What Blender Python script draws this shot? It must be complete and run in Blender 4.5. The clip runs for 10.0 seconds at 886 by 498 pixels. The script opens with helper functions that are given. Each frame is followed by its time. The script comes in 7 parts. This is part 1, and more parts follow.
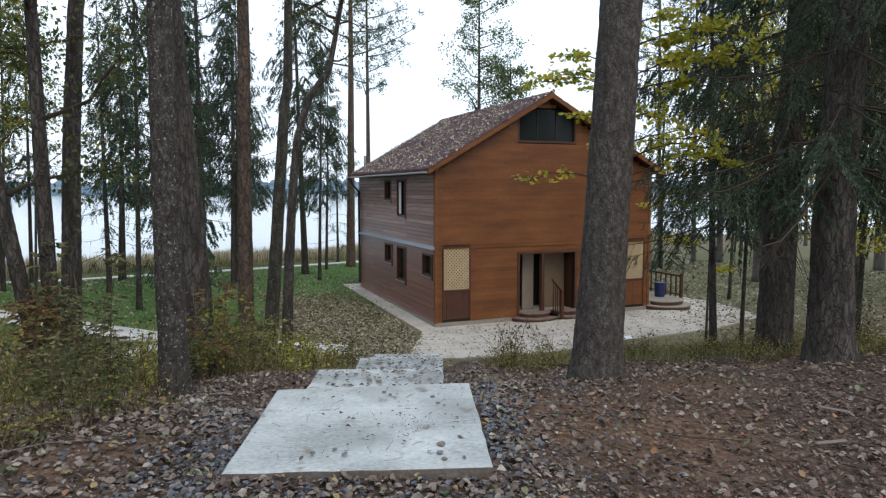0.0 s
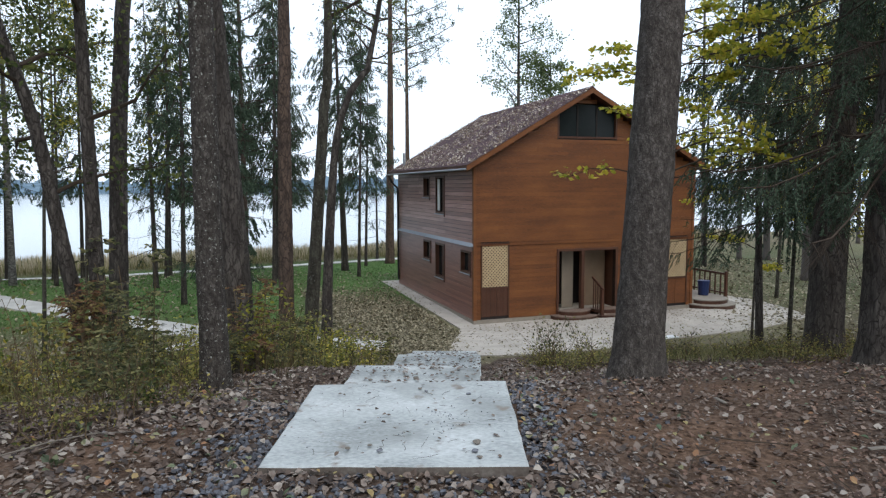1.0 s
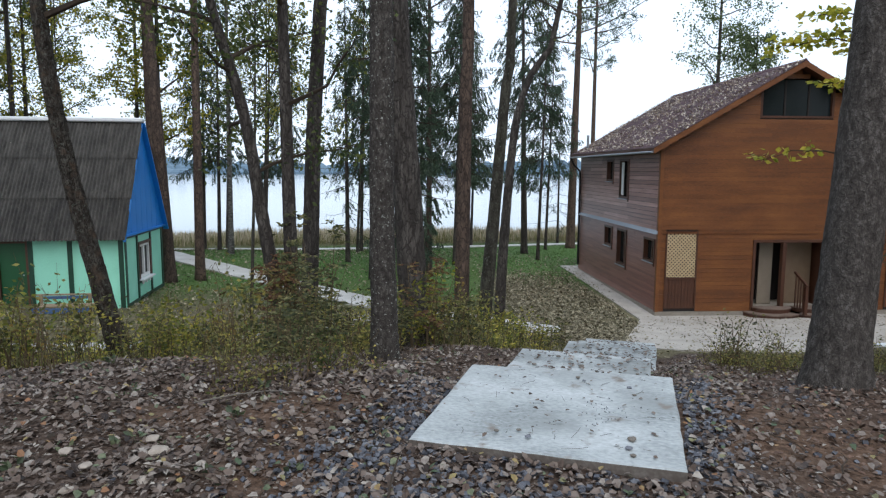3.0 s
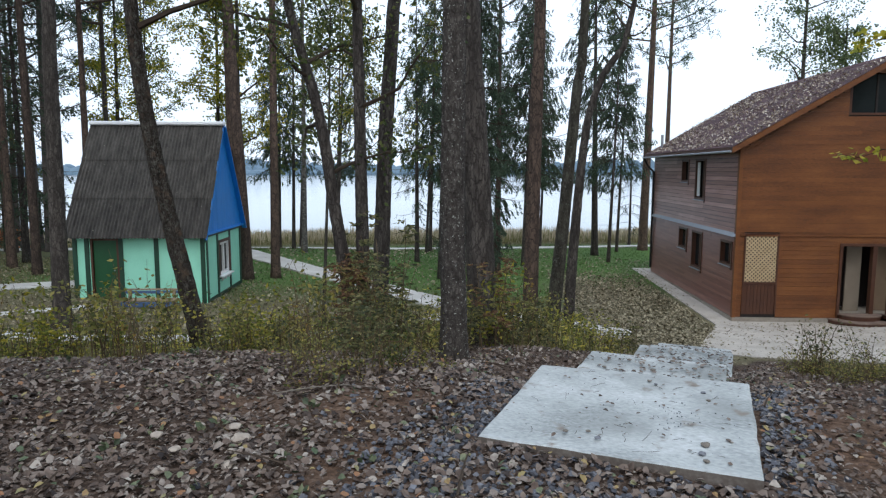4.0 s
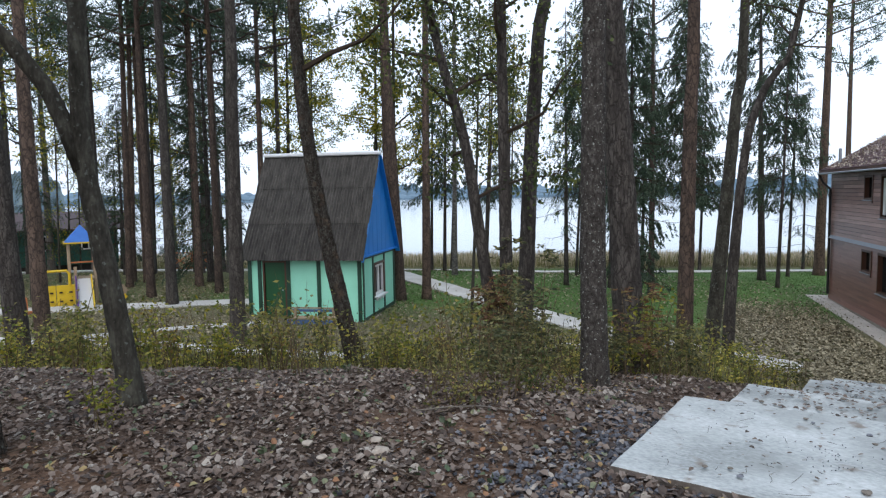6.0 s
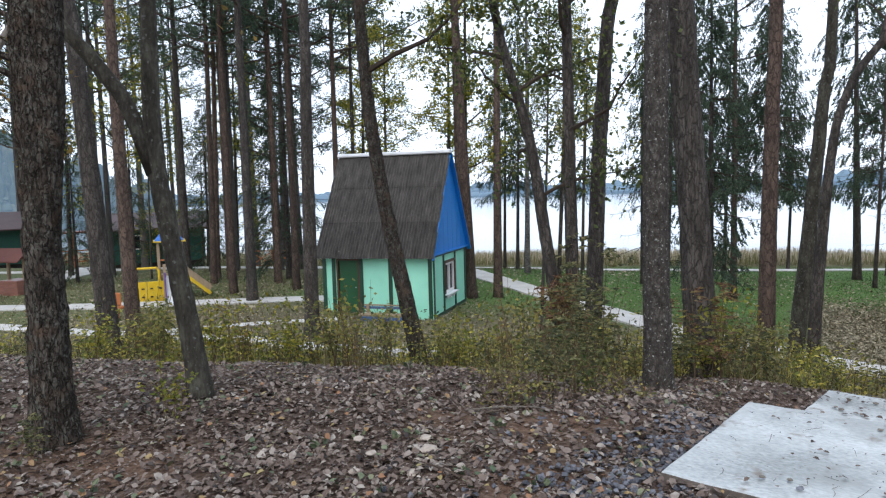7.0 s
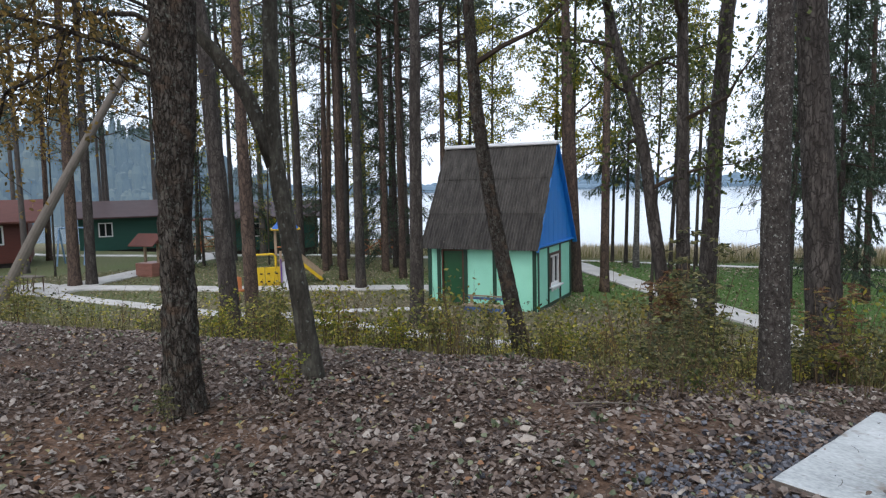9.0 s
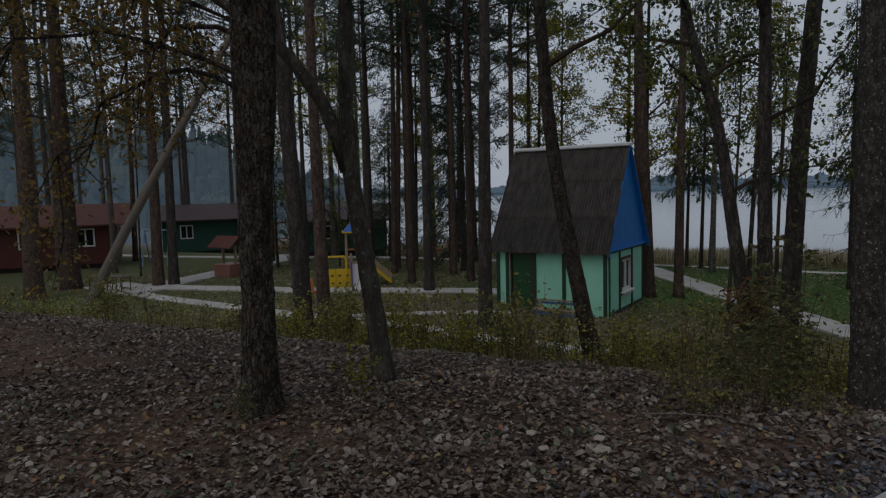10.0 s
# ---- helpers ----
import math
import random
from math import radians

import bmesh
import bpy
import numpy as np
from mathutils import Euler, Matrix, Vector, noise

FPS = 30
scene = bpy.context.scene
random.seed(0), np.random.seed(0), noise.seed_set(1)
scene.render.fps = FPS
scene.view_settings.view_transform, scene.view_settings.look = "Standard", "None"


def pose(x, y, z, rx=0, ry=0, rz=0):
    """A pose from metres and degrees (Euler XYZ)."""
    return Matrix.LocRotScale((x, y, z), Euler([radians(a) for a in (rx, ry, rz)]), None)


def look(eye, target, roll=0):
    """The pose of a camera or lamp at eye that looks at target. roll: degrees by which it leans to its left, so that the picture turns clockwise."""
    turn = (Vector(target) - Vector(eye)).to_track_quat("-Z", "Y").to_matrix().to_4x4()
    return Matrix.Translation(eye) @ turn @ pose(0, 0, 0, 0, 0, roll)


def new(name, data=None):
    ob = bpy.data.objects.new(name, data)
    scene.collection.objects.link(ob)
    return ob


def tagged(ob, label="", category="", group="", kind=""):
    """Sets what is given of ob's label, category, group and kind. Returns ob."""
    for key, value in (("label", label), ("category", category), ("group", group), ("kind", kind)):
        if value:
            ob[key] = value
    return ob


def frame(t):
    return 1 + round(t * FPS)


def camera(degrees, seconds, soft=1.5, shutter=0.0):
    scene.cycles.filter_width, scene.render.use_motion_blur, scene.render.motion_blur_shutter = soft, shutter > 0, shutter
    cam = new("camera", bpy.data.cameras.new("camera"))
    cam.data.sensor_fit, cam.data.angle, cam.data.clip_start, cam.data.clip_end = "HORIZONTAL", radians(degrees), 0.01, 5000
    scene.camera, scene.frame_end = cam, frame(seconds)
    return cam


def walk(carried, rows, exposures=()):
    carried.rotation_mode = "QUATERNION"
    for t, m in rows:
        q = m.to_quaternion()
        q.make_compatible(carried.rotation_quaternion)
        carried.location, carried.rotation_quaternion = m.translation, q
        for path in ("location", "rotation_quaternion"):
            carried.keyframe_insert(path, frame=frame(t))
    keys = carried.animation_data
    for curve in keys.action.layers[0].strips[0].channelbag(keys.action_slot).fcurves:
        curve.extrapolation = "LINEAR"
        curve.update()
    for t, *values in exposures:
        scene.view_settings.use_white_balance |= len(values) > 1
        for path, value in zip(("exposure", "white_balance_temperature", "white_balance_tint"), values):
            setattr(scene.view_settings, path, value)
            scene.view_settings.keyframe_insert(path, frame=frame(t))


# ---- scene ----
cam = camera(67.2, 10.0, 1.25)
PATH = [
    (0, (0.459, -0.762, 1.646), (0.45, 1.23, 1.467), -0.1),
    (0.5, (0.463, -0.742, 1.641), (0.427, 1.249, 1.46), -0.2),
    (1, (0.478, -0.721, 1.635), (0.352, 1.266, 1.448), -0.3),
    (1.5, (0.496, -0.689, 1.627), (0.272, 1.289, 1.433), -0.1),
    (2, (0.546, -0.637, 1.615), (0.183, 1.319, 1.412), -0.3),
    (2.5, (0.601, -0.597, 1.616), (0.075, 1.32, 1.397), -0.0),
    (4, (0.615, -0.674, 1.62), (-0.229, 1.124, 1.385), 0.1),
    (4.5, (0.638, -0.714, 1.629), (-0.302, 1.04, 1.425), -0.1),
    (5, (0.685, -0.762, 1.637), (-0.355, 0.938, 1.462), -0.5),
    (5.5, (0.716, -0.751, 1.642), (-0.416, 0.89, 1.476), -0.6),
    (7, (0.9, -0.579, 1.653), (-0.502, 0.838, 1.487), -1.6),
    (7.5, (0.946, -0.562, 1.652), (-0.508, 0.8, 1.48), -1.2),
    (8, (0.965, -0.57, 1.646), (-0.54, 0.735, 1.469), -1.4),
    (8.5, (0.957, -0.592, 1.651), (-0.592, 0.66, 1.468), -1.3),
    (9, (0.945, -0.603, 1.658), (-0.661, 0.575, 1.474), -1.3),
    (9.5, (0.935, -0.608, 1.666), (-0.725, 0.493, 1.487), -1.6),
    (10, (0.919, -0.629, 1.676), (-0.799, 0.382, 1.505), -1.5),
]
walk(cam, [(t, look(eye, target, roll)) for t, eye, target, roll in PATH],
     exposures=[(0.0, 0.3, 6400, 10), (1.0, 0.35, 6350, 10), (2.0, 0.4, 6250, 10), (2.6, 0.33, 6200, 10), (4.0, 0.27, 6200, 10), (5.5, 0.28, 6200, 11), (7.0, 0.62, 6250, 13), (8.6, 0.77, 6250, 14), (9.0, 0.4, 6350, 14), (9.5, -0.48, 6450, 14), (10.0, -1.5, 6550, 14)])

from mathutils.bvhtree import BVHTree

# ---- world, sun, exposure ----
world = bpy.data.worlds.new("overcast_sky")
scene.world = world
world.use_nodes = True
wn = world.node_tree.nodes
sky = wn.new("ShaderNodeTexSky")
sky.sky_type = "NISHITA"
sky.sun_disc = False
sky.sun_elevation, sky.sun_rotation = radians(38), radians(150)
sky.air_density, sky.dust_density, sky.ozone_density = 1.0, 6.0, 0.6
# cloud cover: the clear sky's colour is mostly washed out to a bright even grey
veil = wn.new("ShaderNodeMix")
veil.data_type = "RGBA"
veil.inputs[0].default_value = 0.8
veil.inputs[7].default_value = (9.0, 10.3, 11.7, 1)
world.node_tree.links.new(sky.outputs[0], veil.inputs[6])
world.node_tree.links.new(veil.outputs[2], wn["Background"].inputs[0])
wn["Background"].inputs[1].default_value = 0.12
sun = new("sun", bpy.data.lights.new("sun", "SUN"))
sun.data.energy, sun.data.angle, sun.data.color = 0.7, radians(25), (1.0, 0.96, 0.9)
sun.matrix_world = look((0, 0, 30), (-9, 17, 0))


# ---- mesh and material helpers ----
class Mesh:
    """Collects vertices and faces of one mesh."""

    def __init__(self):
        self.v, self.f, self.smooth = [], [], False

    def face(self, *pts):
        n = len(self.v)
        self.v += [tuple(p) for p in pts]
        self.f.append(tuple(range(n, n + len(pts))))

    def box(self, x0, y0, z0, x1, y1, z1, m=None):
        n = len(self.v)
        pts = [(x, y, z) for z in (z0, z1) for x, y in ((x0, y0), (x1, y0), (x1, y1), (x0, y1))]
        self.v += [tuple(m @ Vector(p)) for p in pts] if m else pts
        for q in ((3, 2, 1, 0), (4, 5, 6, 7), (0, 1, 5, 4), (1, 2, 6, 5), (2, 3, 7, 6), (3, 0, 4, 7)):
            self.f.append(tuple(n + i for i in q))
        return self

    def beam(self, a, b, w, h):
        """A square bar from a to b."""
        a, b = Vector(a), Vector(b)
        q = (b - a).to_track_quat("Z", "Y").to_matrix().to_4x4()
        return self.box(-w / 2, -h / 2, 0, w / 2, h / 2, (b - a).length, Matrix.Translation(a) @ q)

    def prism(self, outline, y0, y1):
        """An outline in x, z drawn from y0 to y1."""
        n, k = len(self.v), len(outline)
        self.v += [(x, y0, z) for x, z in outline] + [(x, y1, z) for x, z in outline]
        self.f.append(tuple(n + i for i in range(k)))
        self.f.append(tuple(n + k + i for i in reversed(range(k))))
        self.f += [(n + (i + 1) % k, n + i, n + k + i, n + k + (i + 1) % k) for i in range(k)]
        return self

    def tube(self, pts, radii, n=10, cap=True, rough=0.0, scale=6.0, flute=0.0):
        """A round limb along points; rough: depth of the bark's lumps."""
        pts = [Vector(p) for p in pts]
        base, k = len(self.v), len(pts)
        for i, p in enumerate(pts):
            d = (pts[min(i + 1, k - 1)] - pts[max(i - 1, 0)]).normalized()
            side = d.cross(Vector((0.13, 1, 0.07)) if abs(d.y) < 0.9 else Vector((1, 0.1, 0))).normalized()
            up = d.cross(side)
            for j in range(n):
                a = math.tau * j / n
                r = radii[i]
                if rough:
                    c, s = math.cos(a), math.sin(a)
                    q = Vector((c * r * 2.2, s * r * 2.2, p.z * 0.55)) * scale
                    r += rough * (noise.noise(q) + 0.6 * noise.noise(q * 2.7))
                    r *= 1 + flute * max(0, 1 - i / (k * 0.16)) * (0.5 + 0.5 * math.sin(5 * a + 1))
                self.v.append(tuple(p + side * (math.cos(a) * r) + up * (math.sin(a) * r)))
        for i in range(k - 1):
            for j in range(n):
                a, b = base + i * n + j, base + i * n + (j + 1) % n
                self.f.append((a, b, b + n, a + n))
        if cap:
            self.f.append(tuple(base + (k - 1) * n + j for j in range(n)))
            self.f.append(tuple(base + j for j in reversed(range(n))))
        return self

    def data(self, name, material, bevel=0.0):
        me = bpy.data.meshes.new(name)
        me.from_pydata(self.v, [], self.f)
        if bevel:
            bm = bmesh.new()
            bm.from_mesh(me)
            bmesh.ops.bevel(bm, geom=bm.edges[:], offset=bevel, segments=1, affect="EDGES", clamp_overlap=True)
            bm.to_mesh(me)
            bm.free()
        me.materials.append(material)
        if self.smooth:
            me.shade_smooth()
        me.update()
        return me


def part(name, mesh, material, parent, label="", bevel=0.0):
    """Links a mesh as one part under a thing or a part, in the parent's own axes."""
    ob = new(name, mesh.data(name, material, bevel) if isinstance(mesh, Mesh) else mesh)
    ob.parent = parent
    return tagged(ob, label)


def thing(name, at, label, category, group="", turn=0.0, kind=""):
    ob = new(name)
    ob.empty_display_size = 0.2
    ob.matrix_basis = pose(*at, 0, 0, turn)
    return tagged(ob, label, category, group, kind)


def single(name, mesh, material, label, category, group="", kind="", bevel=0.0):
    return tagged(new(name, mesh.data(name, material, bevel)), label, category, group, kind)


def arrays(name, verts, faces, material, smooth=False):
    """One mesh from numpy arrays of corners and equal faces."""
    me = bpy.data.meshes.new(name)
    me.from_pydata(verts.tolist(), [], faces.tolist())
    me.materials.append(material)
    if smooth:
        me.shade_smooth()
    return me


def surface(name, colours, rough=0.8, scale=4.0, fine=60.0, bump=0.3, stretch=(1, 1, 1), vary="", spread=0.25,
            metal=0.0, through_light=0.0, depth=0.01, world_space=False, specular=0.5, contrast=0.3):
    """A material whose colour wanders between the given ones by a broad and a fine noise; vary: 'object' or 'island'."""
    m = bpy.data.materials.new(name)
    m.use_nodes = True
    t = m.node_tree
    n, link = t.nodes, t.links.new
    shader = n["Principled BSDF"]
    co = n.new("ShaderNodeTexCoord")
    mp = n.new("ShaderNodeMapping")
    mp.inputs["Scale"].default_value = stretch
    if world_space:
        link(n.new("ShaderNodeNewGeometry").outputs["Position"], mp.inputs[0])
    else:
        link(co.outputs["Object"], mp.inputs[0])
    big, small = n.new("ShaderNodeTexNoise"), n.new("ShaderNodeTexNoise")
    big.inputs["Scale"].default_value, small.inputs["Scale"].default_value = scale, fine
    big.inputs["Detail"].default_value, small.inputs["Detail"].default_value = 4, 3
    link(mp.outputs[0], big.inputs[0])
    link(mp.outputs[0], small.inputs[0])
    mixv = n.new("ShaderNodeMix")
    mixv.inputs[0].default_value = 0.4
    link(big.outputs[0], mixv.inputs[2])
    link(small.outputs[0], mixv.inputs[3])
    value = mixv.outputs[0]
    if vary:
        rnd = n.new("ShaderNodeObjectInfo").outputs["Random"] if vary == "object" else n.new("ShaderNodeNewGeometry").outputs["Random Per Island"]
        mr = n.new("ShaderNodeMapRange")
        mr.inputs[3].default_value, mr.inputs[4].default_value = -spread, spread
        link(rnd, mr.inputs[0])
        add = n.new("ShaderNodeMath")
        link(value, add.inputs[0])
        link(mr.outputs[0], add.inputs[1])
        value = add.outputs[0]
    ramp = n.new("ShaderNodeValToRGB")
    k = len(colours)
    lo, hi = 0.5 - contrast, 0.5 + contrast
    while len(ramp.color_ramp.elements) < k:
        ramp.color_ramp.elements.new(0.5)
    for i, c in enumerate(colours):
        e = ramp.color_ramp.elements[i]
        e.position = lo + (hi - lo) * i / max(1, k - 1)
        e.color = (*c, 1)
    link(value, ramp.inputs[0])
    link(ramp.outputs[0], shader.inputs["Base Color"])
    shader.inputs["Roughness"].default_value = rough
    shader.inputs["Metallic"].default_value = metal
    shader.inputs["Specular IOR Level"].default_value = specular
    if bump:
        b = n.new("ShaderNodeBump")
        b.inputs["Strength"].default_value, b.inputs["Distance"].default_value = bump, depth
        link(mixv.outputs[0], b.inputs["Height"])
        link(b.outputs[0], shader.inputs["Normal"])
    if through_light:
        tr = n.new("ShaderNodeBsdfTranslucent")
        link(ramp.outputs[0], tr.inputs[0])
        mx = n.new("ShaderNodeMixShader")
        mx.inputs[0].default_value = through_light
        link(shader.outputs[0], mx.inputs[1])
        link(tr.outputs[0], mx.inputs[2])
        link(mx.outputs[0], n["Material Output"].inputs[0])
    return m


# ---- materials ----
BARK = surface("bark_grey_brown", [(0.03, 0.026, 0.024), (0.072, 0.062, 0.055), (0.13, 0.115, 0.103)], 0.92, 11, 55, 1.0, (1, 1, 0.22), depth=0.03, specular=0.15, contrast=0.16)
BARK_ROUGH = surface("bark_ridged", [(0.012, 0.01, 0.008), (0.045, 0.036, 0.029), (0.085, 0.074, 0.062), (0.14, 0.13, 0.112)], 0.95, 17, 70, 1.0, (1, 1, 0.42), depth=0.05, specular=0.12, contrast=0.19)
BARK_SCALY = surface("bark_scaly_spruce", [(0.03, 0.026, 0.023), (0.08, 0.069, 0.061), (0.15, 0.136, 0.124)], 0.93, 22, 75, 1.0, (1, 1, 0.5), depth=0.04, specular=0.15, contrast=0.15)
BARK_PINE = surface("bark_red_pine", [(0.045, 0.034, 0.029), (0.1, 0.072, 0.058), (0.17, 0.118, 0.09)], 0.92, 9, 50, 0.9, (1, 1, 0.28), vary="object", spread=0.08, depth=0.03, specular=0.15, contrast=0.18)
BARK_ALDER = surface("bark_smooth_mossy", [(0.02, 0.018, 0.014), (0.05, 0.045, 0.036), (0.1, 0.095, 0.075)], 0.9, 9, 45, 0.8, (1, 1, 0.4), depth=0.02, specular=0.15, contrast=0.16)
BIRCH = surface("bark_birch", [(0.03, 0.027, 0.025), (0.1, 0.095, 0.09), (0.26, 0.25, 0.235)], 0.8, 10, 60, 0.4, (1, 1, 1.6), specular=0.3, contrast=0.15)
TWIG = surface("twig_wood", [(0.03, 0.022, 0.016), (0.075, 0.055, 0.04)], 0.9, 12, 60, 0.3, specular=0.2)
STALK = surface("dry_stalk", [(0.06, 0.045, 0.025), (0.16, 0.115, 0.065)], 0.9, 12, 60, 0.2, specular=0.2, vary="island")
NEEDLE = surface("spruce_needles", [(0.026, 0.044, 0.028), (0.055, 0.088, 0.054), (0.095, 0.135, 0.08)], 0.6, 0.8, 9, 0, vary="island", spread=0.3, through_light=0.35, specular=0.3)
NEEDLE_PINE = surface("pine_needles", [(0.034, 0.055, 0.04), (0.068, 0.105, 0.068), (0.11, 0.15, 0.09)], 0.6, 0.8, 9, 0, vary="island", spread=0.3, through_light=0.3, specular=0.3)


def plates(m, scale, stretch, dark, strength=0.9, depth=0.02):
    """Bark scales: cells with dark sunken seams."""
    t = m.node_tree
    n, link = t.nodes, t.links.new
    shader = n["Principled BSDF"]
    co, mp, warp, vo, rp, mx, bp = (n.new(k) for k in ("ShaderNodeTexCoord", "ShaderNodeMapping", "ShaderNodeTexNoise", "ShaderNodeTexVoronoi", "ShaderNodeValToRGB", "ShaderNodeMix", "ShaderNodeBump"))
    mp.inputs["Scale"].default_value = stretch
    vo.feature = "DISTANCE_TO_EDGE"
    vo.inputs["Scale"].default_value = scale
    warp.inputs["Scale"].default_value = scale * 0.8
    shift = n.new("ShaderNodeVectorMath")
    shift.operation = "MULTIPLY_ADD"
    shift.inputs[1].default_value = (1.6 / scale,) * 3
    link(co.outputs["Object"], warp.inputs[0])
    link(warp.outputs["Color"], shift.inputs[0])
    link(co.outputs["Object"], shift.inputs[2])
    link(shift.outputs[0], mp.inputs[0])
    link(mp.outputs[0], vo.inputs["Vector"])
    rp.color_ramp.elements[0].position, rp.color_ramp.elements[1].position = 0.0, 0.11
    link(vo.outputs["Distance"], rp.inputs[0])
    mx.data_type = "RGBA"
    mx.inputs[6].default_value = (*dark, 1)
    link(rp.outputs[0], mx.inputs[0])
    link(shader.inputs["Base Color"].links[0].from_socket, mx.inputs[7])
    link(mx.outputs[2], shader.inputs["Base Color"])
    bp.inputs["Strength"].default_value, bp.inputs["Distance"].default_value = strength, depth
    link(rp.outputs[0], bp.inputs["Height"])
    link(shader.inputs["Normal"].links[0].from_socket, bp.inputs["Normal"])
    link(bp.outputs[0], shader.inputs["Normal"])


def flecks(m, colour, scale, start, width=0.05):
    """Pale lichen in small irregular spots."""
    t = m.node_tree
    n, link = t.nodes, t.links.new
    shader = n["Principled BSDF"]
    co, nz, rp, mx = (n.new(k) for k in ("ShaderNodeTexCoord", "ShaderNodeTexNoise", "ShaderNodeValToRGB", "ShaderNodeMix"))
    nz.inputs["Scale"].default_value, nz.inputs["Detail"].default_value = scale, 6
    link(co.outputs["Object"], nz.inputs[0])
    rp.color_ramp.elements[0].position, rp.color_ramp.elements[1].position = start, start + width
    link(nz.outputs[0], rp.inputs[0])
    mx.data_type = "RGBA"
    link(rp.outputs[0], mx.inputs[0])
    link(shader.inputs["Base Color"].links[0].from_socket, mx.inputs[6])
    mx.inputs[7].default_value = (*colour, 1)
    link(mx.outputs[2], shader.inputs["Base Color"])


# far pines: bark paled and greyed to paint haze into the colour
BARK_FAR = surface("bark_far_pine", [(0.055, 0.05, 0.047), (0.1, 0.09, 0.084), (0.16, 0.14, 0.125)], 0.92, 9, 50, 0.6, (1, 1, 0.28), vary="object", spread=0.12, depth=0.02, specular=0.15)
BARK_LICHEN = surface("bark_lichen_flecked", [(0.026, 0.022, 0.019), (0.068, 0.059, 0.052), (0.125, 0.113, 0.102)], 0.93, 22, 75, 1.0, (1, 1, 0.5), depth=0.04, specular=0.15, contrast=0.15)
plates(BARK_SCALY, 30, (1, 1, 0.75), (0.055, 0.047, 0.042), 0.5, 0.014)
plates(BARK_LICHEN, 30, (1, 1, 0.4), (0.042, 0.036, 0.032), 0.5, 0.015)
flecks(BARK_LICHEN, (0.3, 0.31, 0.28), 38, 0.63, 0.04)
plates(BARK_ROUGH, 34, (1, 1, 0.24), (0.03, 0.025, 0.02), 0.9, 0.02)
flecks(BARK_ROUGH, (0.12, 0.125, 0.105), 30, 0.58, 0.12)
flecks(BARK_ROUGH, (0.1, 0.07, 0.05), 7, 0.55, 0.15)
plates(BARK, 16, (1, 1, 0.25), (0.036, 0.031, 0.027), 0.7, 0.02)
plates(BARK_PINE, 11, (1, 1, 0.35), (0.045, 0.034, 0.028), 0.7, 0.02)
flecks(BARK_ALDER, (0.12, 0.125, 0.11), 22, 0.62)
LEAF_GREEN = surface("alder_leaves", [(0.035, 0.055, 0.018), (0.08, 0.105, 0.03), (0.15, 0.165, 0.045)], 0.55, 1.0, 8, 0, vary="island", spread=0.35, through_light=0.45, specular=0.3)
LEAF_YELLOW = surface("turning_leaves", [(0.09, 0.12, 0.02), (0.22, 0.23, 0.035), (0.38, 0.31, 0.035)], 0.55, 1.0, 8, 0, vary="island", spread=0.35, through_light=0.5, specular=0.3)
LEAF_BROWN = surface("rust_brown_leaves", [(0.08, 0.065, 0.025), (0.18, 0.125, 0.04), (0.32, 0.21, 0.06)], 0.65, 1.0, 8, 0, vary="island", spread=0.35, through_light=0.55, specular=0.3)
LEAF_SHRUB = surface("shrub_leaves", [(0.09, 0.105, 0.035), (0.21, 0.21, 0.065), (0.37, 0.31, 0.085)], 0.6, 1.5, 8, 0, vary="island", spread=0.4, through_light=0.45, specular=0.3)
LEAF_LIME = surface("lime_maple_leaves", [(0.22, 0.25, 0.03), (0.42, 0.4, 0.045), (0.58, 0.47, 0.06)], 0.55, 1.0, 8, 0, vary="island", spread=0.35, through_light=0.55, specular=0.3)
LEAF_HERB = surface("green_herb_leaves", [(0.04, 0.055, 0.028), (0.08, 0.105, 0.055), (0.15, 0.165, 0.085)], 0.55, 1.5, 8, 0, vary="island", spread=0.4, through_light=0.3, specular=0.4)
LEAF_WEED = surface("yellowing_weed_leaves", [(0.12, 0.15, 0.035), (0.3, 0.3, 0.06), (0.52, 0.44, 0.09)], 0.6, 1.5, 8, 0, vary="island", spread=0.4, through_light=0.45, specular=0.3)
LEAF_RUST = surface("rowan_rust_leaves", [(0.09, 0.05, 0.03), (0.2, 0.1, 0.055), (0.24, 0.2, 0.07)], 0.6, 1.5, 8, 0, vary="island", spread=0.4, through_light=0.4, specular=0.3)
LEAF_OLIVE = surface("olive_shrub_leaves", [(0.045, 0.055, 0.026), (0.1, 0.108, 0.048), (0.23, 0.21, 0.088)], 0.6, 1.5, 8, 0, vary="island", spread=0.4, through_light=0.4, specular=0.3)
LEAF_LIGHT = surface("pale_green_leaves", [(0.07, 0.1, 0.045), (0.13, 0.17, 0.075), (0.2, 0.24, 0.11)], 0.55, 1.0, 8, 0, vary="island", spread=0.35, through_light=0.45, specular=0.3)
LITTER = surface("fallen_leaf_litter", [(0.018, 0.011, 0.009), (0.05, 0.033, 0.025), (0.095, 0.064, 0.048), (0.13, 0.093, 0.072), (0.16, 0.122, 0.1), (0.2, 0.165, 0.14), (0.32, 0.285, 0.245)], 0.6, 3, 40, 0.15, vary="island", spread=0.42, specular=0.4, contrast=0.46)
LITTER_RUST = surface("fallen_rusty_scraps", [(0.025, 0.015, 0.011), (0.085, 0.05, 0.036), (0.15, 0.088, 0.062), (0.21, 0.155, 0.125)], 0.7, 3, 40, 0.15, vary="island", spread=0.42, specular=0.3, contrast=0.46)
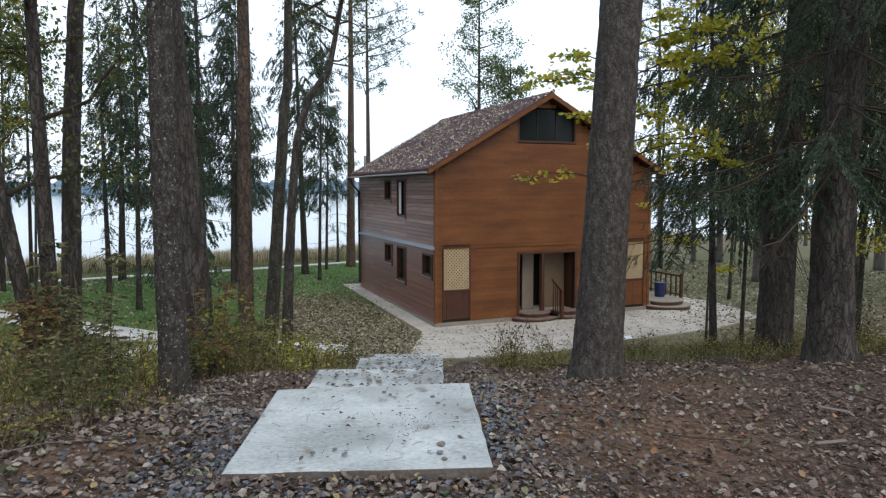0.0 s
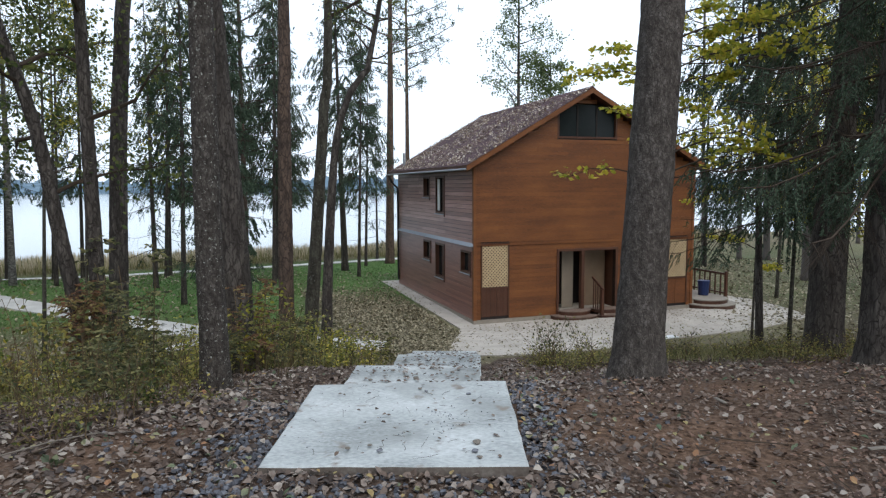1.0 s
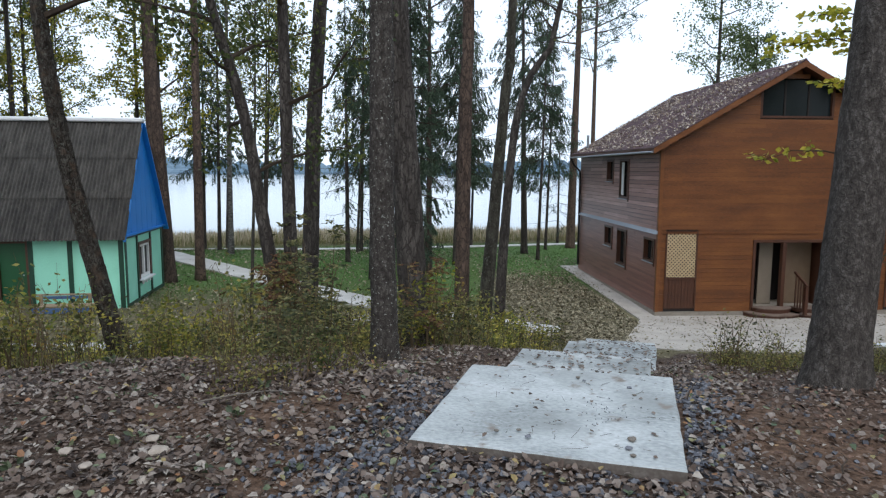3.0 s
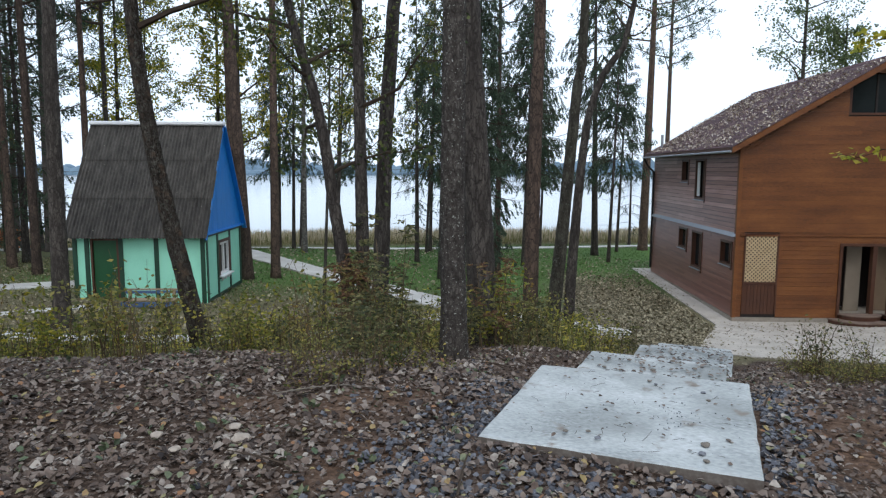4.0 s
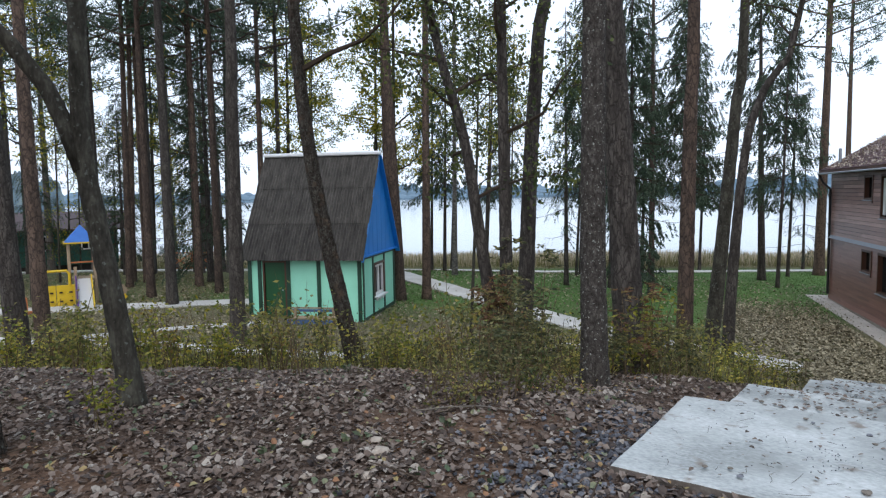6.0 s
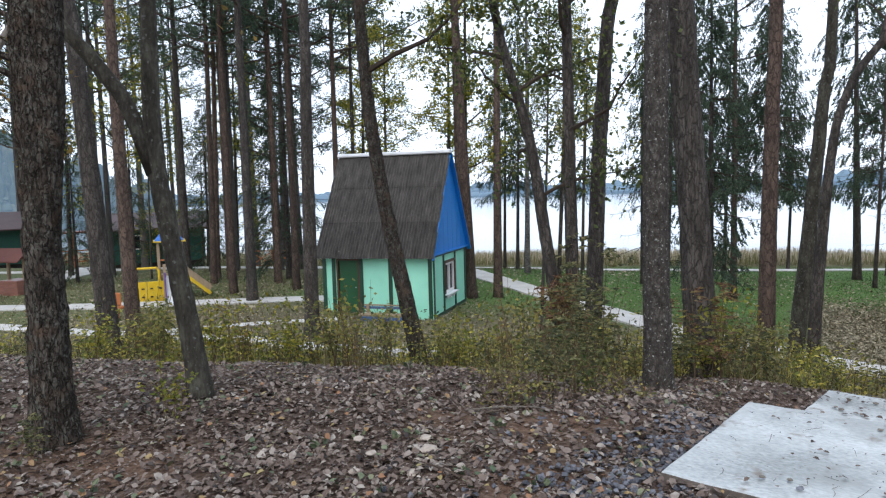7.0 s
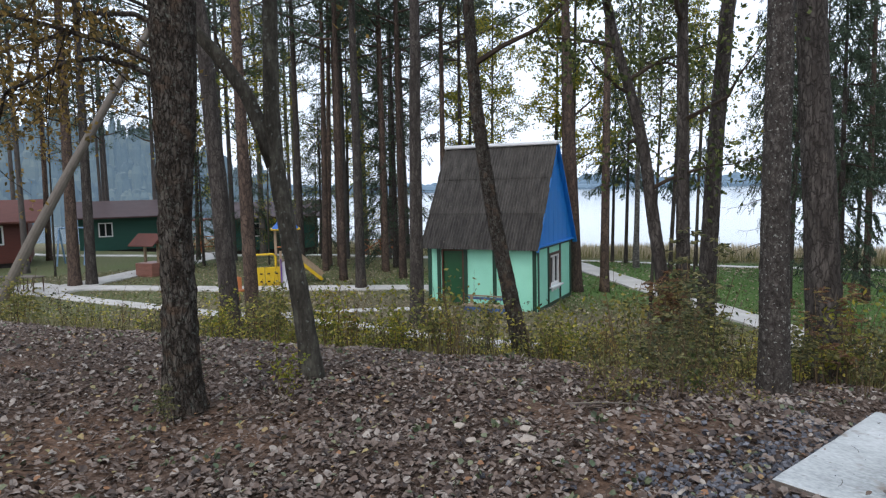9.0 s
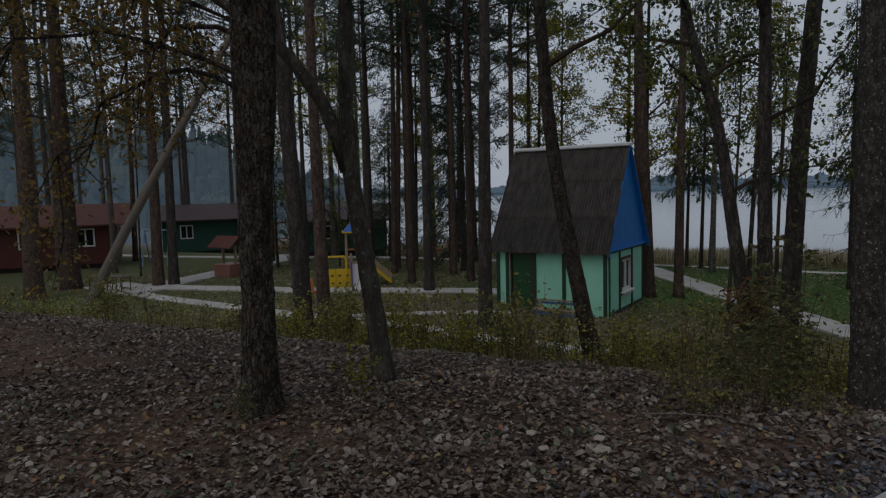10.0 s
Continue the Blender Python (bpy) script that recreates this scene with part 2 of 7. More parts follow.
LITTER_BRIGHT = surface("fallen_yellow_leaves", [(0.06, 0.085, 0.045), (0.14, 0.15, 0.09), (0.25, 0.2, 0.085), (0.22, 0.11, 0.055)], 0.65, 3, 40, 0.1, vary="island", spread=0.4, specular=0.35)
LITTER_LAWN = surface("fallen_tan_leaves", [(0.1, 0.083, 0.05), (0.2, 0.17, 0.108), (0.36, 0.315, 0.215)], 0.7, 3, 40, 0.1, vary="island", spread=0.4, specular=0.3)
SLAB = surface("streaked_cast_concrete", [(0.17, 0.183, 0.183), (0.3, 0.32, 0.32), (0.42, 0.44, 0.44), (0.54, 0.565, 0.57)], 0.85, 1.9, 40, 0.45, (0.8, 1.35, 1), depth=0.004, contrast=0.2)
flecks(SLAB, (0.24, 0.255, 0.25), 1.5, 0.5, 0.22)
flecks(SLAB, (0.13, 0.115, 0.1), 24, 0.68, 0.06)
flecks(SLAB, (0.2, 0.175, 0.15), 6.0, 0.62, 0.1)
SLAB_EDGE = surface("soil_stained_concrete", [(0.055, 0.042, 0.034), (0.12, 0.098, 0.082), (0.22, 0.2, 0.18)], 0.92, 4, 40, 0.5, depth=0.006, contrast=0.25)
PATH_STONE = surface("pale_path_slabs", [(0.36, 0.345, 0.32), (0.48, 0.465, 0.44), (0.6, 0.585, 0.56)], 0.88, 1.4, 30, 0.3, world_space=True, depth=0.005, contrast=0.2)
PAVING = surface("pale_path_concrete", [(0.33, 0.29, 0.25), (0.45, 0.405, 0.355), (0.57, 0.52, 0.465)], 0.88, 1.4, 30, 0.3, world_space=True, depth=0.005, contrast=0.2)
GRAVEL = surface("crushed_stone", [(0.03, 0.031, 0.038), (0.075, 0.078, 0.094), (0.15, 0.155, 0.175)], 0.75, 8, 60, 0.3, vary="island", spread=0.3)
PEBBLE = surface("pale_stone", [(0.24, 0.2, 0.165), (0.42, 0.36, 0.3)], 0.8, 6, 50, 0.4)
SIDING = surface("stained_wood_siding", [(0.085, 0.026, 0.005), (0.15, 0.048, 0.01), (0.22, 0.08, 0.018)], 0.55, 0.9, 14, 0.2, (0.7, 3, 3), vary="island", spread=0.06, depth=0.003, contrast=0.2)
SIDING_DARK = surface("weathered_stained_siding", [(0.13, 0.05, 0.036), (0.22, 0.09, 0.066), (0.32, 0.145, 0.108)], 0.38, 1.6, 26, 0.25, (3, 0.5, 9), vary="island", spread=0.14, depth=0.004)
# upper long wall: paler siding, the sky's sheen put into the colour
SIDING_SHEEN = surface("greyed_stained_siding", [(0.13, 0.056, 0.043), (0.27, 0.125, 0.096), (0.46, 0.26, 0.21)], 0.36, 1.6, 26, 0.25, (3, 0.5, 9), vary="island", spread=0.2, depth=0.004)
TRIM = surface("dark_stained_trim", [(0.05, 0.018, 0.009), (0.1, 0.036, 0.017)], 0.5, 3, 40, 0.2, (1, 1, 1))
LATTICE = surface("pale_wood_lattice", [(0.42, 0.3, 0.17), (0.56, 0.43, 0.26)], 0.7, 5, 50, 0.2, vary="island", spread=0.15)
SHINGLE = surface("brown_bitumen_shingle", [(0.034, 0.015, 0.017), (0.066, 0.031, 0.036), (0.105, 0.053, 0.058)], 0.9, 3, 60, 0.5, vary="island", spread=0.2)
TREAD = surface("worn_step_boards", [(0.1, 0.06, 0.042), (0.19, 0.13, 0.1), (0.28, 0.22, 0.18)], 0.7, 3, 40, 0.2)
ZINC = surface("galvanised_flashing", [(0.3, 0.32, 0.36), (0.42, 0.44, 0.48)], 0.45, 4, 40, 0.1, metal=0.6)
PLINTH = surface("stone_plinth", [(0.2, 0.17, 0.14), (0.34, 0.3, 0.25)], 0.9, 8, 40, 0.6, depth=0.01)
# near black: interior shade put into the colour, also used for black fittings
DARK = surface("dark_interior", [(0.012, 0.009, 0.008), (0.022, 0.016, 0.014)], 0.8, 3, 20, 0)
TAN_DOOR = surface("tan_door_panel", [(0.13, 0.085, 0.05), (0.2, 0.14, 0.09)], 0.6, 3, 40, 0.1)
CREAM = surface("cream_door_panel", [(0.2, 0.16, 0.12), (0.28, 0.23, 0.175)], 0.6, 3, 40, 0.1)
GLASS_DARK = surface("dark_window_glass", [(0.012, 0.016, 0.017), (0.02, 0.025, 0.026)], 0.08, 2, 10, 0, specular=0.12)
MINT = surface("mint_green_paint", [(0.25, 0.62, 0.46), (0.32, 0.74, 0.56), (0.36, 0.78, 0.6)], 0.65, 1.3, 30, 0.15, depth=0.003)
GREEN_DARK = surface("dark_green_paint", [(0.006, 0.035, 0.02), (0.012, 0.06, 0.035)], 0.5, 3, 30, 0.15)
GREEN_DOOR = surface("green_door_paint", [(0.006, 0.06, 0.02), (0.012, 0.09, 0.032)], 0.45, 3, 30, 0.15)
BLUE = surface("blue_paint", [(0.006, 0.16, 0.52), (0.012, 0.23, 0.68)], 0.5, 2, 30, 0.15, (6, 6, 1))
BLUE_DARK = surface("dark_blue_paint", [(0.008, 0.02, 0.085), (0.014, 0.032, 0.12)], 0.5, 2, 30, 0.15)
SLATE = surface("grey_corrugated_sheet", [(0.024, 0.022, 0.02), (0.055, 0.05, 0.045), (0.1, 0.093, 0.083)], 0.92, 1.6, 9, 0.35, (4, 1.2, 1.2), vary="object", spread=0.05, depth=0.006, contrast=0.2)
flecks(SLATE, (0.26, 0.25, 0.2), 13, 0.72, 0.03)
WHITE = surface("white_painted_metal", [(0.68, 0.7, 0.72), (0.8, 0.81, 0.82)], 0.5, 2, 30, 0.05)
WHITE_FRAME = surface("white_window_frame", [(0.7, 0.7, 0.69), (0.8, 0.8, 0.79)], 0.45, 3, 30, 0.03)
YELLOW = surface("yellow_plastic", [(0.55, 0.36, 0.01), (0.68, 0.46, 0.015)], 0.45, 3, 20, 0.05)
PLAY_WOOD = surface("bare_timber", [(0.22, 0.16, 0.1), (0.36, 0.27, 0.18)], 0.75, 5, 50, 0.2, (2, 2, 0.4))
BLUE_PLAY = surface("bright_blue_panel", [(0.015, 0.1, 0.38), (0.03, 0.15, 0.5)], 0.45, 3, 20, 0.05)
BLUE_DULL = surface("faded_blue_paint", [(0.04, 0.09, 0.2), (0.08, 0.14, 0.27)], 0.6, 4, 30, 0.1)
PURPLE = surface("purple_panel", [(0.06, 0.02, 0.14), (0.1, 0.04, 0.2)], 0.5, 3, 20, 0.05)
STEEL = surface("bright_slide_metal", [(0.7, 0.7, 0.7), (0.8, 0.8, 0.8)], 0.35, 3, 20, 0.03, metal=0.5)
HUT_GREEN = surface("green_hut_boards", [(0.009, 0.06, 0.045), (0.018, 0.095, 0.07)], 0.6, 2, 30, 0.2, (1, 1, 8))
HUT_RED = surface("red_brown_hut_boards", [(0.07, 0.016, 0.011), (0.13, 0.032, 0.02)], 0.6, 2, 30, 0.2, (1, 1, 8))
HUT_ROOF = surface("brown_metal_roof", [(0.045, 0.025, 0.026), (0.085, 0.048, 0.048)], 0.6, 2, 30, 0.2)
HUT_ROOF_RED = surface("red_brown_roof", [(0.09, 0.025, 0.018), (0.15, 0.05, 0.035)], 0.7, 2, 30, 0.2)
ORANGE_WOOD = surface("orange_timber", [(0.3, 0.09, 0.025), (0.42, 0.15, 0.05)], 0.6, 4, 40, 0.15)
SWING_BLUE = surface("pale_blue_steel", [(0.12, 0.22, 0.36), (0.2, 0.32, 0.46)], 0.5, 3, 30, 0.1)
REED = surface("dry_reeds", [(0.34, 0.28, 0.19), (0.5, 0.42, 0.3), (0.64, 0.56, 0.43)], 0.85, 1, 10, 0, vary="island", spread=0.3, through_light=0.35, specular=0.2)
REED_GREEN = surface("green_sedge", [(0.12, 0.13, 0.055), (0.22, 0.21, 0.095), (0.34, 0.3, 0.16)], 0.8, 1, 10, 0, vary="island", spread=0.3, through_light=0.35, specular=0.2)
GRASS = surface("lawn_blades", [(0.042, 0.09, 0.024), (0.08, 0.155, 0.042), (0.145, 0.21, 0.07)], 0.7, 0.5, 6, 0, vary="island", spread=0.35, through_light=0.3, specular=0.2, world_space=True)
DEADWOOD = surface("weathered_grey_wood", [(0.1, 0.085, 0.07), (0.19, 0.165, 0.14)], 0.85, 8, 50, 0.4, (1, 1, 0.3))

ROOF_LEAF = surface("pale_dry_leaves", [(0.24, 0.18, 0.12), (0.46, 0.39, 0.3), (0.64, 0.58, 0.49)], 0.7, 3, 40, 0.1, vary="island", spread=0.4, specular=0.3)
# the lake
WATER = bpy.data.materials.new("lake_water")
WATER.use_nodes = True
wt = WATER.node_tree
ws = wt.nodes["Principled BSDF"]
ws.inputs["Base Color"].default_value = (0.22, 0.25, 0.265, 1)
ws.inputs["Roughness"].default_value = 0.11
ws.inputs["IOR"].default_value = 1.33
wnz, wbm, wmp, wgeo = (wt.nodes.new(k) for k in ("ShaderNodeTexNoise", "ShaderNodeBump", "ShaderNodeMapping", "ShaderNodeNewGeometry"))
wmp.inputs["Scale"].default_value = (0.8, 1.6, 1)
wnz.inputs["Scale"].default_value, wnz.inputs["Detail"].default_value = 1.2, 5
wbm.inputs["Strength"].default_value, wbm.inputs["Distance"].default_value = 0.14, 0.04
wt.links.new(wgeo.outputs["Position"], wmp.inputs[0])
wt.links.new(wmp.outputs[0], wnz.inputs[0])
wt.links.new(wnz.outputs[0], wbm.inputs["Height"])
wt.links.new(wbm.outputs[0], ws.inputs["Normal"])

# far woods across the lake, a distant backdrop; blue tint and faint glow paint haze
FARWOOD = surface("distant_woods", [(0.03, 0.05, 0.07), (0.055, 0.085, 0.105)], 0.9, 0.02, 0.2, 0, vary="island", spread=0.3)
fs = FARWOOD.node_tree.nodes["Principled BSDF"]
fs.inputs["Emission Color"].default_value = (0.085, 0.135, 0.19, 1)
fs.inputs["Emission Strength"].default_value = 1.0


# headland trees: a bluish emission paints distance haze over their own colours
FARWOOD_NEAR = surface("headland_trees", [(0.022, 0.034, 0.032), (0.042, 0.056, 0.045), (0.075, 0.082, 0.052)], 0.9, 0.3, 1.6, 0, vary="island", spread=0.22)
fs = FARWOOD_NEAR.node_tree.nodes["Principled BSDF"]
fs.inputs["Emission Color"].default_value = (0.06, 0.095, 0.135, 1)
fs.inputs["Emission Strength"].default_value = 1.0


# ---- terrain ----
def step01(a, b, v):
    u = np.clip((v - a) / (b - a), 0, 1)
    return u * u * (3 - 2 * u)


def soft(v, k):
    return k * np.logaddexp(0, v / k)


def shore(x, y):
    """Distance towards the lake."""
    return -0.5 * x + 0.866 * y


def low(x, y):
    p = np.clip(-2.7 - 0.06 * (x + 5) - 0.02 * (y - 14) - 0.14 * np.exp(-((x - 2) ** 2 + (y - 23) ** 2) / 60), -3.29, -2.0)
    return p + (-3.4 - p) * step01(28, 44, shore(x, y))


def height(x, y):
    x, y = np.asarray(x, float), np.asarray(y, float)
    right = -0.24 * soft(y - 0.2 * np.maximum(x, 0) - 4.4, 0.5)
    s = y - 0.64 * x
    left = -0.02 * soft(s - 3, 1) - 0.19 * soft(s - 6.1, 0.6) - 0.12 * soft(s - 8.6, 0.6)
    up = right + (left - right) * step01(0.8, 3.5, -x + 0.15 * (y - 5))
    up = up - 0.14 * step01(1.25, 0.85, np.abs(x + 0.35)) * step01(4.0, 4.7, y) * step01(17, 15, y)  # bed of the steps
    up = up - 0.1 * np.exp(-((x + 2.0) ** 2 + (y - 5.5) ** 2) / 0.8)  # hollow round the grey trunk
    h = np.logaddexp(up / 0.2, low(x, y) / 0.2) * 0.2
    h = h + 0.034 * step01(2.4, 1.1, np.abs(x)) * step01(0.9, 2.3, y) * step01(5.0, 4.2, y)  # fill round the first slab
    d = shore(x, y)
    h = h - 2.5 * step01(47, 60, d)
    return h


def ground_at(x, y):
    return float(height(x, y))


def bumps(x, y):
    return np.array([0.05 * noise.noise(Vector((a * 0.9, b * 0.9, 0))) + 0.025 * noise.noise(Vector((a * 2.7, b * 2.7, 5))) for a, b in zip(x, y)])


def spaced(inner, fine, outer, growth):
    """Grid lines, fine out to inner and ever wider to outer."""
    out, step = list(np.arange(0, inner, fine)), fine
    while out[-1] < outer:
        step *= growth
        out.append(out[-1] + step)
    out = np.array(out)
    return np.concatenate([-out[:0:-1], out])


gx = spaced(14, 0.2, 3000, 1.09) - 2.0
gy = spaced(14, 0.2, 3000, 1.09) + 5.0
GX, GY = np.meshgrid(gx, gy)
fx, fy = GX.ravel(), GY.ravel()
near = np.exp(-np.maximum(np.hypot(fx + 2, fy - 5) - 15, 0) / 10)
fz = height(fx, fy) + bumps(fx, fy) * (0.25 + 0.75 * near)
nx, ny = len(gx), len(gy)
idx = np.arange(nx * ny).reshape(ny, nx)
quads = np.stack([idx[:-1, :-1], idx[:-1, 1:], idx[1:, 1:], idx[1:, :-1]], -1).reshape(-1, 4)

GROUND = bpy.data.materials.new("forest_ground")
GROUND.use_nodes = True
gt = GROUND.node_tree
gn, gl = gt.nodes, gt.links.new
gpos = gn.new("ShaderNodeNewGeometry").outputs["Position"]


def gnoise(scale, detail=5):
    nz = gn.new("ShaderNodeTexNoise")
    nz.inputs["Scale"].default_value, nz.inputs["Detail"].default_value = scale, detail
    gl(gpos, nz.inputs[0])
    return nz.outputs[0]


def gramp(value, *stops):
    r = gn.new("ShaderNodeValToRGB")
    while len(r.color_ramp.elements) < len(stops):
        r.color_ramp.elements.new(0.5)
    for e, (p, c) in zip(r.color_ramp.elements, stops):
        e.position, e.color = p, (*c, 1)
    gl(value, r.inputs[0])
    return r.outputs[0]


def gmix(factor, a, b):
    mx = gn.new("ShaderNodeMix")
    mx.data_type = "RGBA"
    gl(factor, mx.inputs[0])
    gl(a, mx.inputs[6])
    gl(b, mx.inputs[7])
    return mx.outputs[2]


soil = gramp(gnoise(28), (0.3, (0.03, 0.02, 0.015)), (0.5, (0.07, 0.047, 0.035)), (0.62, (0.12, 0.088, 0.07)), (0.75, (0.18, 0.15, 0.125)))
earth = gramp(gnoise(22), (0.3, (0.05, 0.03, 0.02)), (0.5, (0.12, 0.072, 0.047)), (0.72, (0.2, 0.13, 0.09)))
lawn = gramp(gnoise(14), (0.3, (0.042, 0.088, 0.022)), (0.52, (0.085, 0.16, 0.042)), (0.72, (0.155, 0.205, 0.075)))
dry = gramp(gnoise(11), (0.3, (0.1, 0.095, 0.048)), (0.55, (0.19, 0.17, 0.1)), (0.75, (0.31, 0.275, 0.18)))
zone = gn.new("ShaderNodeAttribute")
zone.attribute_name = "zone"
zs = gn.new("ShaderNodeSeparateColor")
gl(zone.outputs["Color"], zs.inputs[0])
col = gmix(zs.outputs[2], soil, earth)
col = gmix(zs.outputs[0], col, lawn)
col = gmix(zs.outputs[1], col, dry)
gsh = gn["Principled BSDF"]
gl(col, gsh.inputs["Base Color"])
gsh.inputs["Roughness"].default_value = 0.95
gsh.inputs["Specular IOR Level"].default_value = 0.15
gb = gn.new("ShaderNodeBump")
gb.inputs["Strength"].default_value, gb.inputs["Distance"].default_value = 0.8, 0.03
gl(gnoise(35), gb.inputs["Height"])
gl(gb.outputs[0], gsh.inputs["Normal"])

ground = new("ground", arrays("ground", np.stack([fx, fy, fz], 1), quads, GROUND, True))
tagged(ground, "forest floor of brown leaf litter falling to a green lawn", "ground", kind="structure")


def patch(x, y, scale, seed):
    return np.array([noise.noise(Vector((a * scale, b * scale, seed))) for a, b in zip(x, y)])


def lawn_amount(x, y):
    """How green: the mown grass between the cabin, the house and the shore, fading out in the woods."""
    below = step01(0.55, 0.1, height(x, y) - low(x, y))
    d = shore(x, y)
    green = below * step01(17, 23, d) * step01(45, 42, d) * step01(-28, -19, x) * step01(9, 2, x)
    green *= 1 - 0.85 * step01(5.2, 2.6, np.abs(x + 1.6 + (y - 22) * 0.36)) * step01(28.5, 24.5, y)
    far_right = step01(9, 11, x) * step01(24, 28, y) * step01(60, 50, y) * 0.4
    play = step01(-20, -23, x) * step01(-55, -48, x) * below * 0.55
    return np.maximum(np.maximum(green, far_right), play)


g_amt = np.clip(lawn_amount(fx, fy) + 0.25 * patch(fx, fy, 0.35, 3) * (lawn_amount(fx, fy) > 0.05), 0, 1)
below = step01(0.7, 0.2, height(fx, fy) - low(fx, fy))
d_amt = np.clip(below * (1 - g_amt) * (0.75 + 0.5 * patch(fx, fy, 0.2, 9)), 0, 1)
d_amt = np.maximum(d_amt, step01(42, 46, shore(fx, fy)))


def bare_earth(x, y):
    """Where the litter is thin and reddish soil shows."""
    out = step01(0.05, 0.35, patch(x, y, 0.5, 20) - 0.12) * 0.8
    for a, b, r in ((-4.1, -0.1, 0.8), (-4.2, 0.7, 0.4), (-3.4, 0.9, 0.4), (-1.3, 2.3, 0.3), (-2.6, 2.9, 0.25), (1.25, 3.7, 0.5), (1.15, 4.4, 0.5), (1.9, 3.6, 0.8), (2.6, 5.0, 0.6)):
        out = np.maximum(out, np.exp(-((x - a) ** 2 + (y - b) ** 2) / r ** 2))
    return np.clip(out, 0, 1)


e_amt = bare_earth(fx, fy)
attr = ground.data.color_attributes.new("zone", "FLOAT_COLOR", "POINT")
attr.data.foreach_set("color", np.stack([g_amt, d_amt, e_amt, np.ones_like(g_amt)], 1).ravel())

lake = Mesh()
WL = -3.75
cx, cy = np.array([-0.5, 0.866]) * 46
px, py = 0.866, 0.5
lake.face(*[(cx + px * a - 0.5 * b, cy + py * a + 0.866 * b, WL) for a, b in ((-2500, 0), (2500, 0), (2500, 1400), (-2500, 1400))])
single("lake", lake, WATER, "wide pale lake lying behind the trees", "lake", kind="structure")


def far_woods():
    """Low hills and a ragged line of woods on the opposite shore."""
    rng = np.random.default_rng(5)
    m = Mesh()
    for row, (b0, h0, n) in enumerate(((720, 8, 520), (780, 11, 460), (860, 15, 400))):
        for i in range(n):
            a = -1900 + 3800 * (i + rng.uniform(-0.4, 0.4)) / n
            b = b0 + 50 * math.sin(a * 0.004 + row) + rng.uniform(-12, 12)
            hgt = h0 * rng.uniform(0.75, 1.2) * (1 + 0.3 * math.sin(a * 0.011 + 2 * row))
            x, y, w = cx + px * a - 0.5 * b, cy + py * a + 0.866 * b, rng.uniform(7, 12)
            tips = [(0, 1.1), (hgt * 0.4, 1.15), (hgt * 0.75, 0.85), (hgt, 0.25)]
            m.tube([(x, y, WL - 0.5 + z) for z, _ in tips], [w * r * rng.uniform(0.85, 1.15) for _, r in tips], 6)
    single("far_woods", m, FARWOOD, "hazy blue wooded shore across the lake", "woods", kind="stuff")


far_woods()


def headland():
    """The wooded point beyond the huts, its haze painted as colour and glow."""
    rng, m = np.random.default_rng(6), Mesh()
    for d, hgt0, n in ((140, 9, 420), (165, 15, 420), (195, 22, 420), (235, 32, 400)):
        for i in range(n):
            f = (i + rng.uniform(-0.4, 0.4)) / n
            a = radians(-128 + 60 * f)
            x, y, w, hh = d * math.sin(a), d * math.cos(a), rng.uniform(0.6, 1.3) * d / 170, hgt0 * rng.uniform(0.75, 1.15) * (1 - 0.6 * max(0.0, f - 0.75) / 0.25)
            round_top = rng.random() < 0.65
            tips = [(0, 1.1), (hh * 0.55, 1.3), (hh * 0.8, 1.15), (hh * 0.94, 0.7), (hh, 0.25)] if round_top else [(0, 1.0), (hh * 0.45, 1.1), (hh * 0.75, 0.95), (hh * 0.92, 0.6), (hh, 0.3)]
            m.tube([(x + rng.normal(0, 0.3), y, -5 + z) for z, _ in tips], [w * r * rng.uniform(0.8, 1.2) for _, r in tips], 7)
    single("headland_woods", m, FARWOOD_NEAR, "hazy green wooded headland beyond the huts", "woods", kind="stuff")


headland()


# ---- foliage and trees ----
class Foliage:
    """Many small blades: start, direction, length, width each."""

    def __init__(self, seed):
        self.rng = np.random.default_rng(seed)
        self.p, self.d, self.l, self.w = [], [], [], []

    def add(self, p, d, l, w):
        p = np.atleast_2d(p)
        n = len(p)
        self.p.append(p)
        self.d.append(np.broadcast_to(d, (n, 3)))
        self.l.append(np.broadcast_to(l, (n,)))
        self.w.append(np.broadcast_to(w, (n,)))

    def data(self, name, material, fold=0.0):
        p, d, l, w = (np.concatenate(a) for a in (self.p, self.d, self.l, self.w))
        d = d / np.maximum(np.linalg.norm(d, axis=1, keepdims=True), 1e-6)
        side = np.cross(d, self.rng.normal(size=p.shape))
        side /= np.maximum(np.linalg.norm(side, axis=1, keepdims=True), 1e-6)
        up = np.cross(side, d)
        tip, mid = p + d * l[:, None], p + d * (l * 0.45)[:, None] + up * (l * fold)[:, None]
        v = np.stack([p, mid + side * w[:, None] / 2, tip, mid - side * w[:, None] / 2], 1).reshape(-1, 3)
        return arrays(name, v, np.arange(len(v)).reshape(-1, 4), material)


def smooth_line(pts, n):
    """Pts as (x, y, z) rising in z, drawn through evenly and softened."""
    pts = np.array(pts, float)
    z, n = np.asarray(n), len(n)
    out = np.stack([np.interp(z, pts[:, 2], pts[:, 0]), np.interp(z, pts[:, 2], pts[:, 1]), z], 1)
    k = max(1, n // 12)
    pad = np.concatenate([out[:1].repeat(k, 0), out, out[-1:].repeat(k, 0)])
    sm = np.stack([np.convolve(pad[:, i], np.ones(2 * k + 1) / (2 * k + 1), "valid") for i in (0, 1)], 1)
    out[1:-1, :2] = sm[1:-1]
    return out


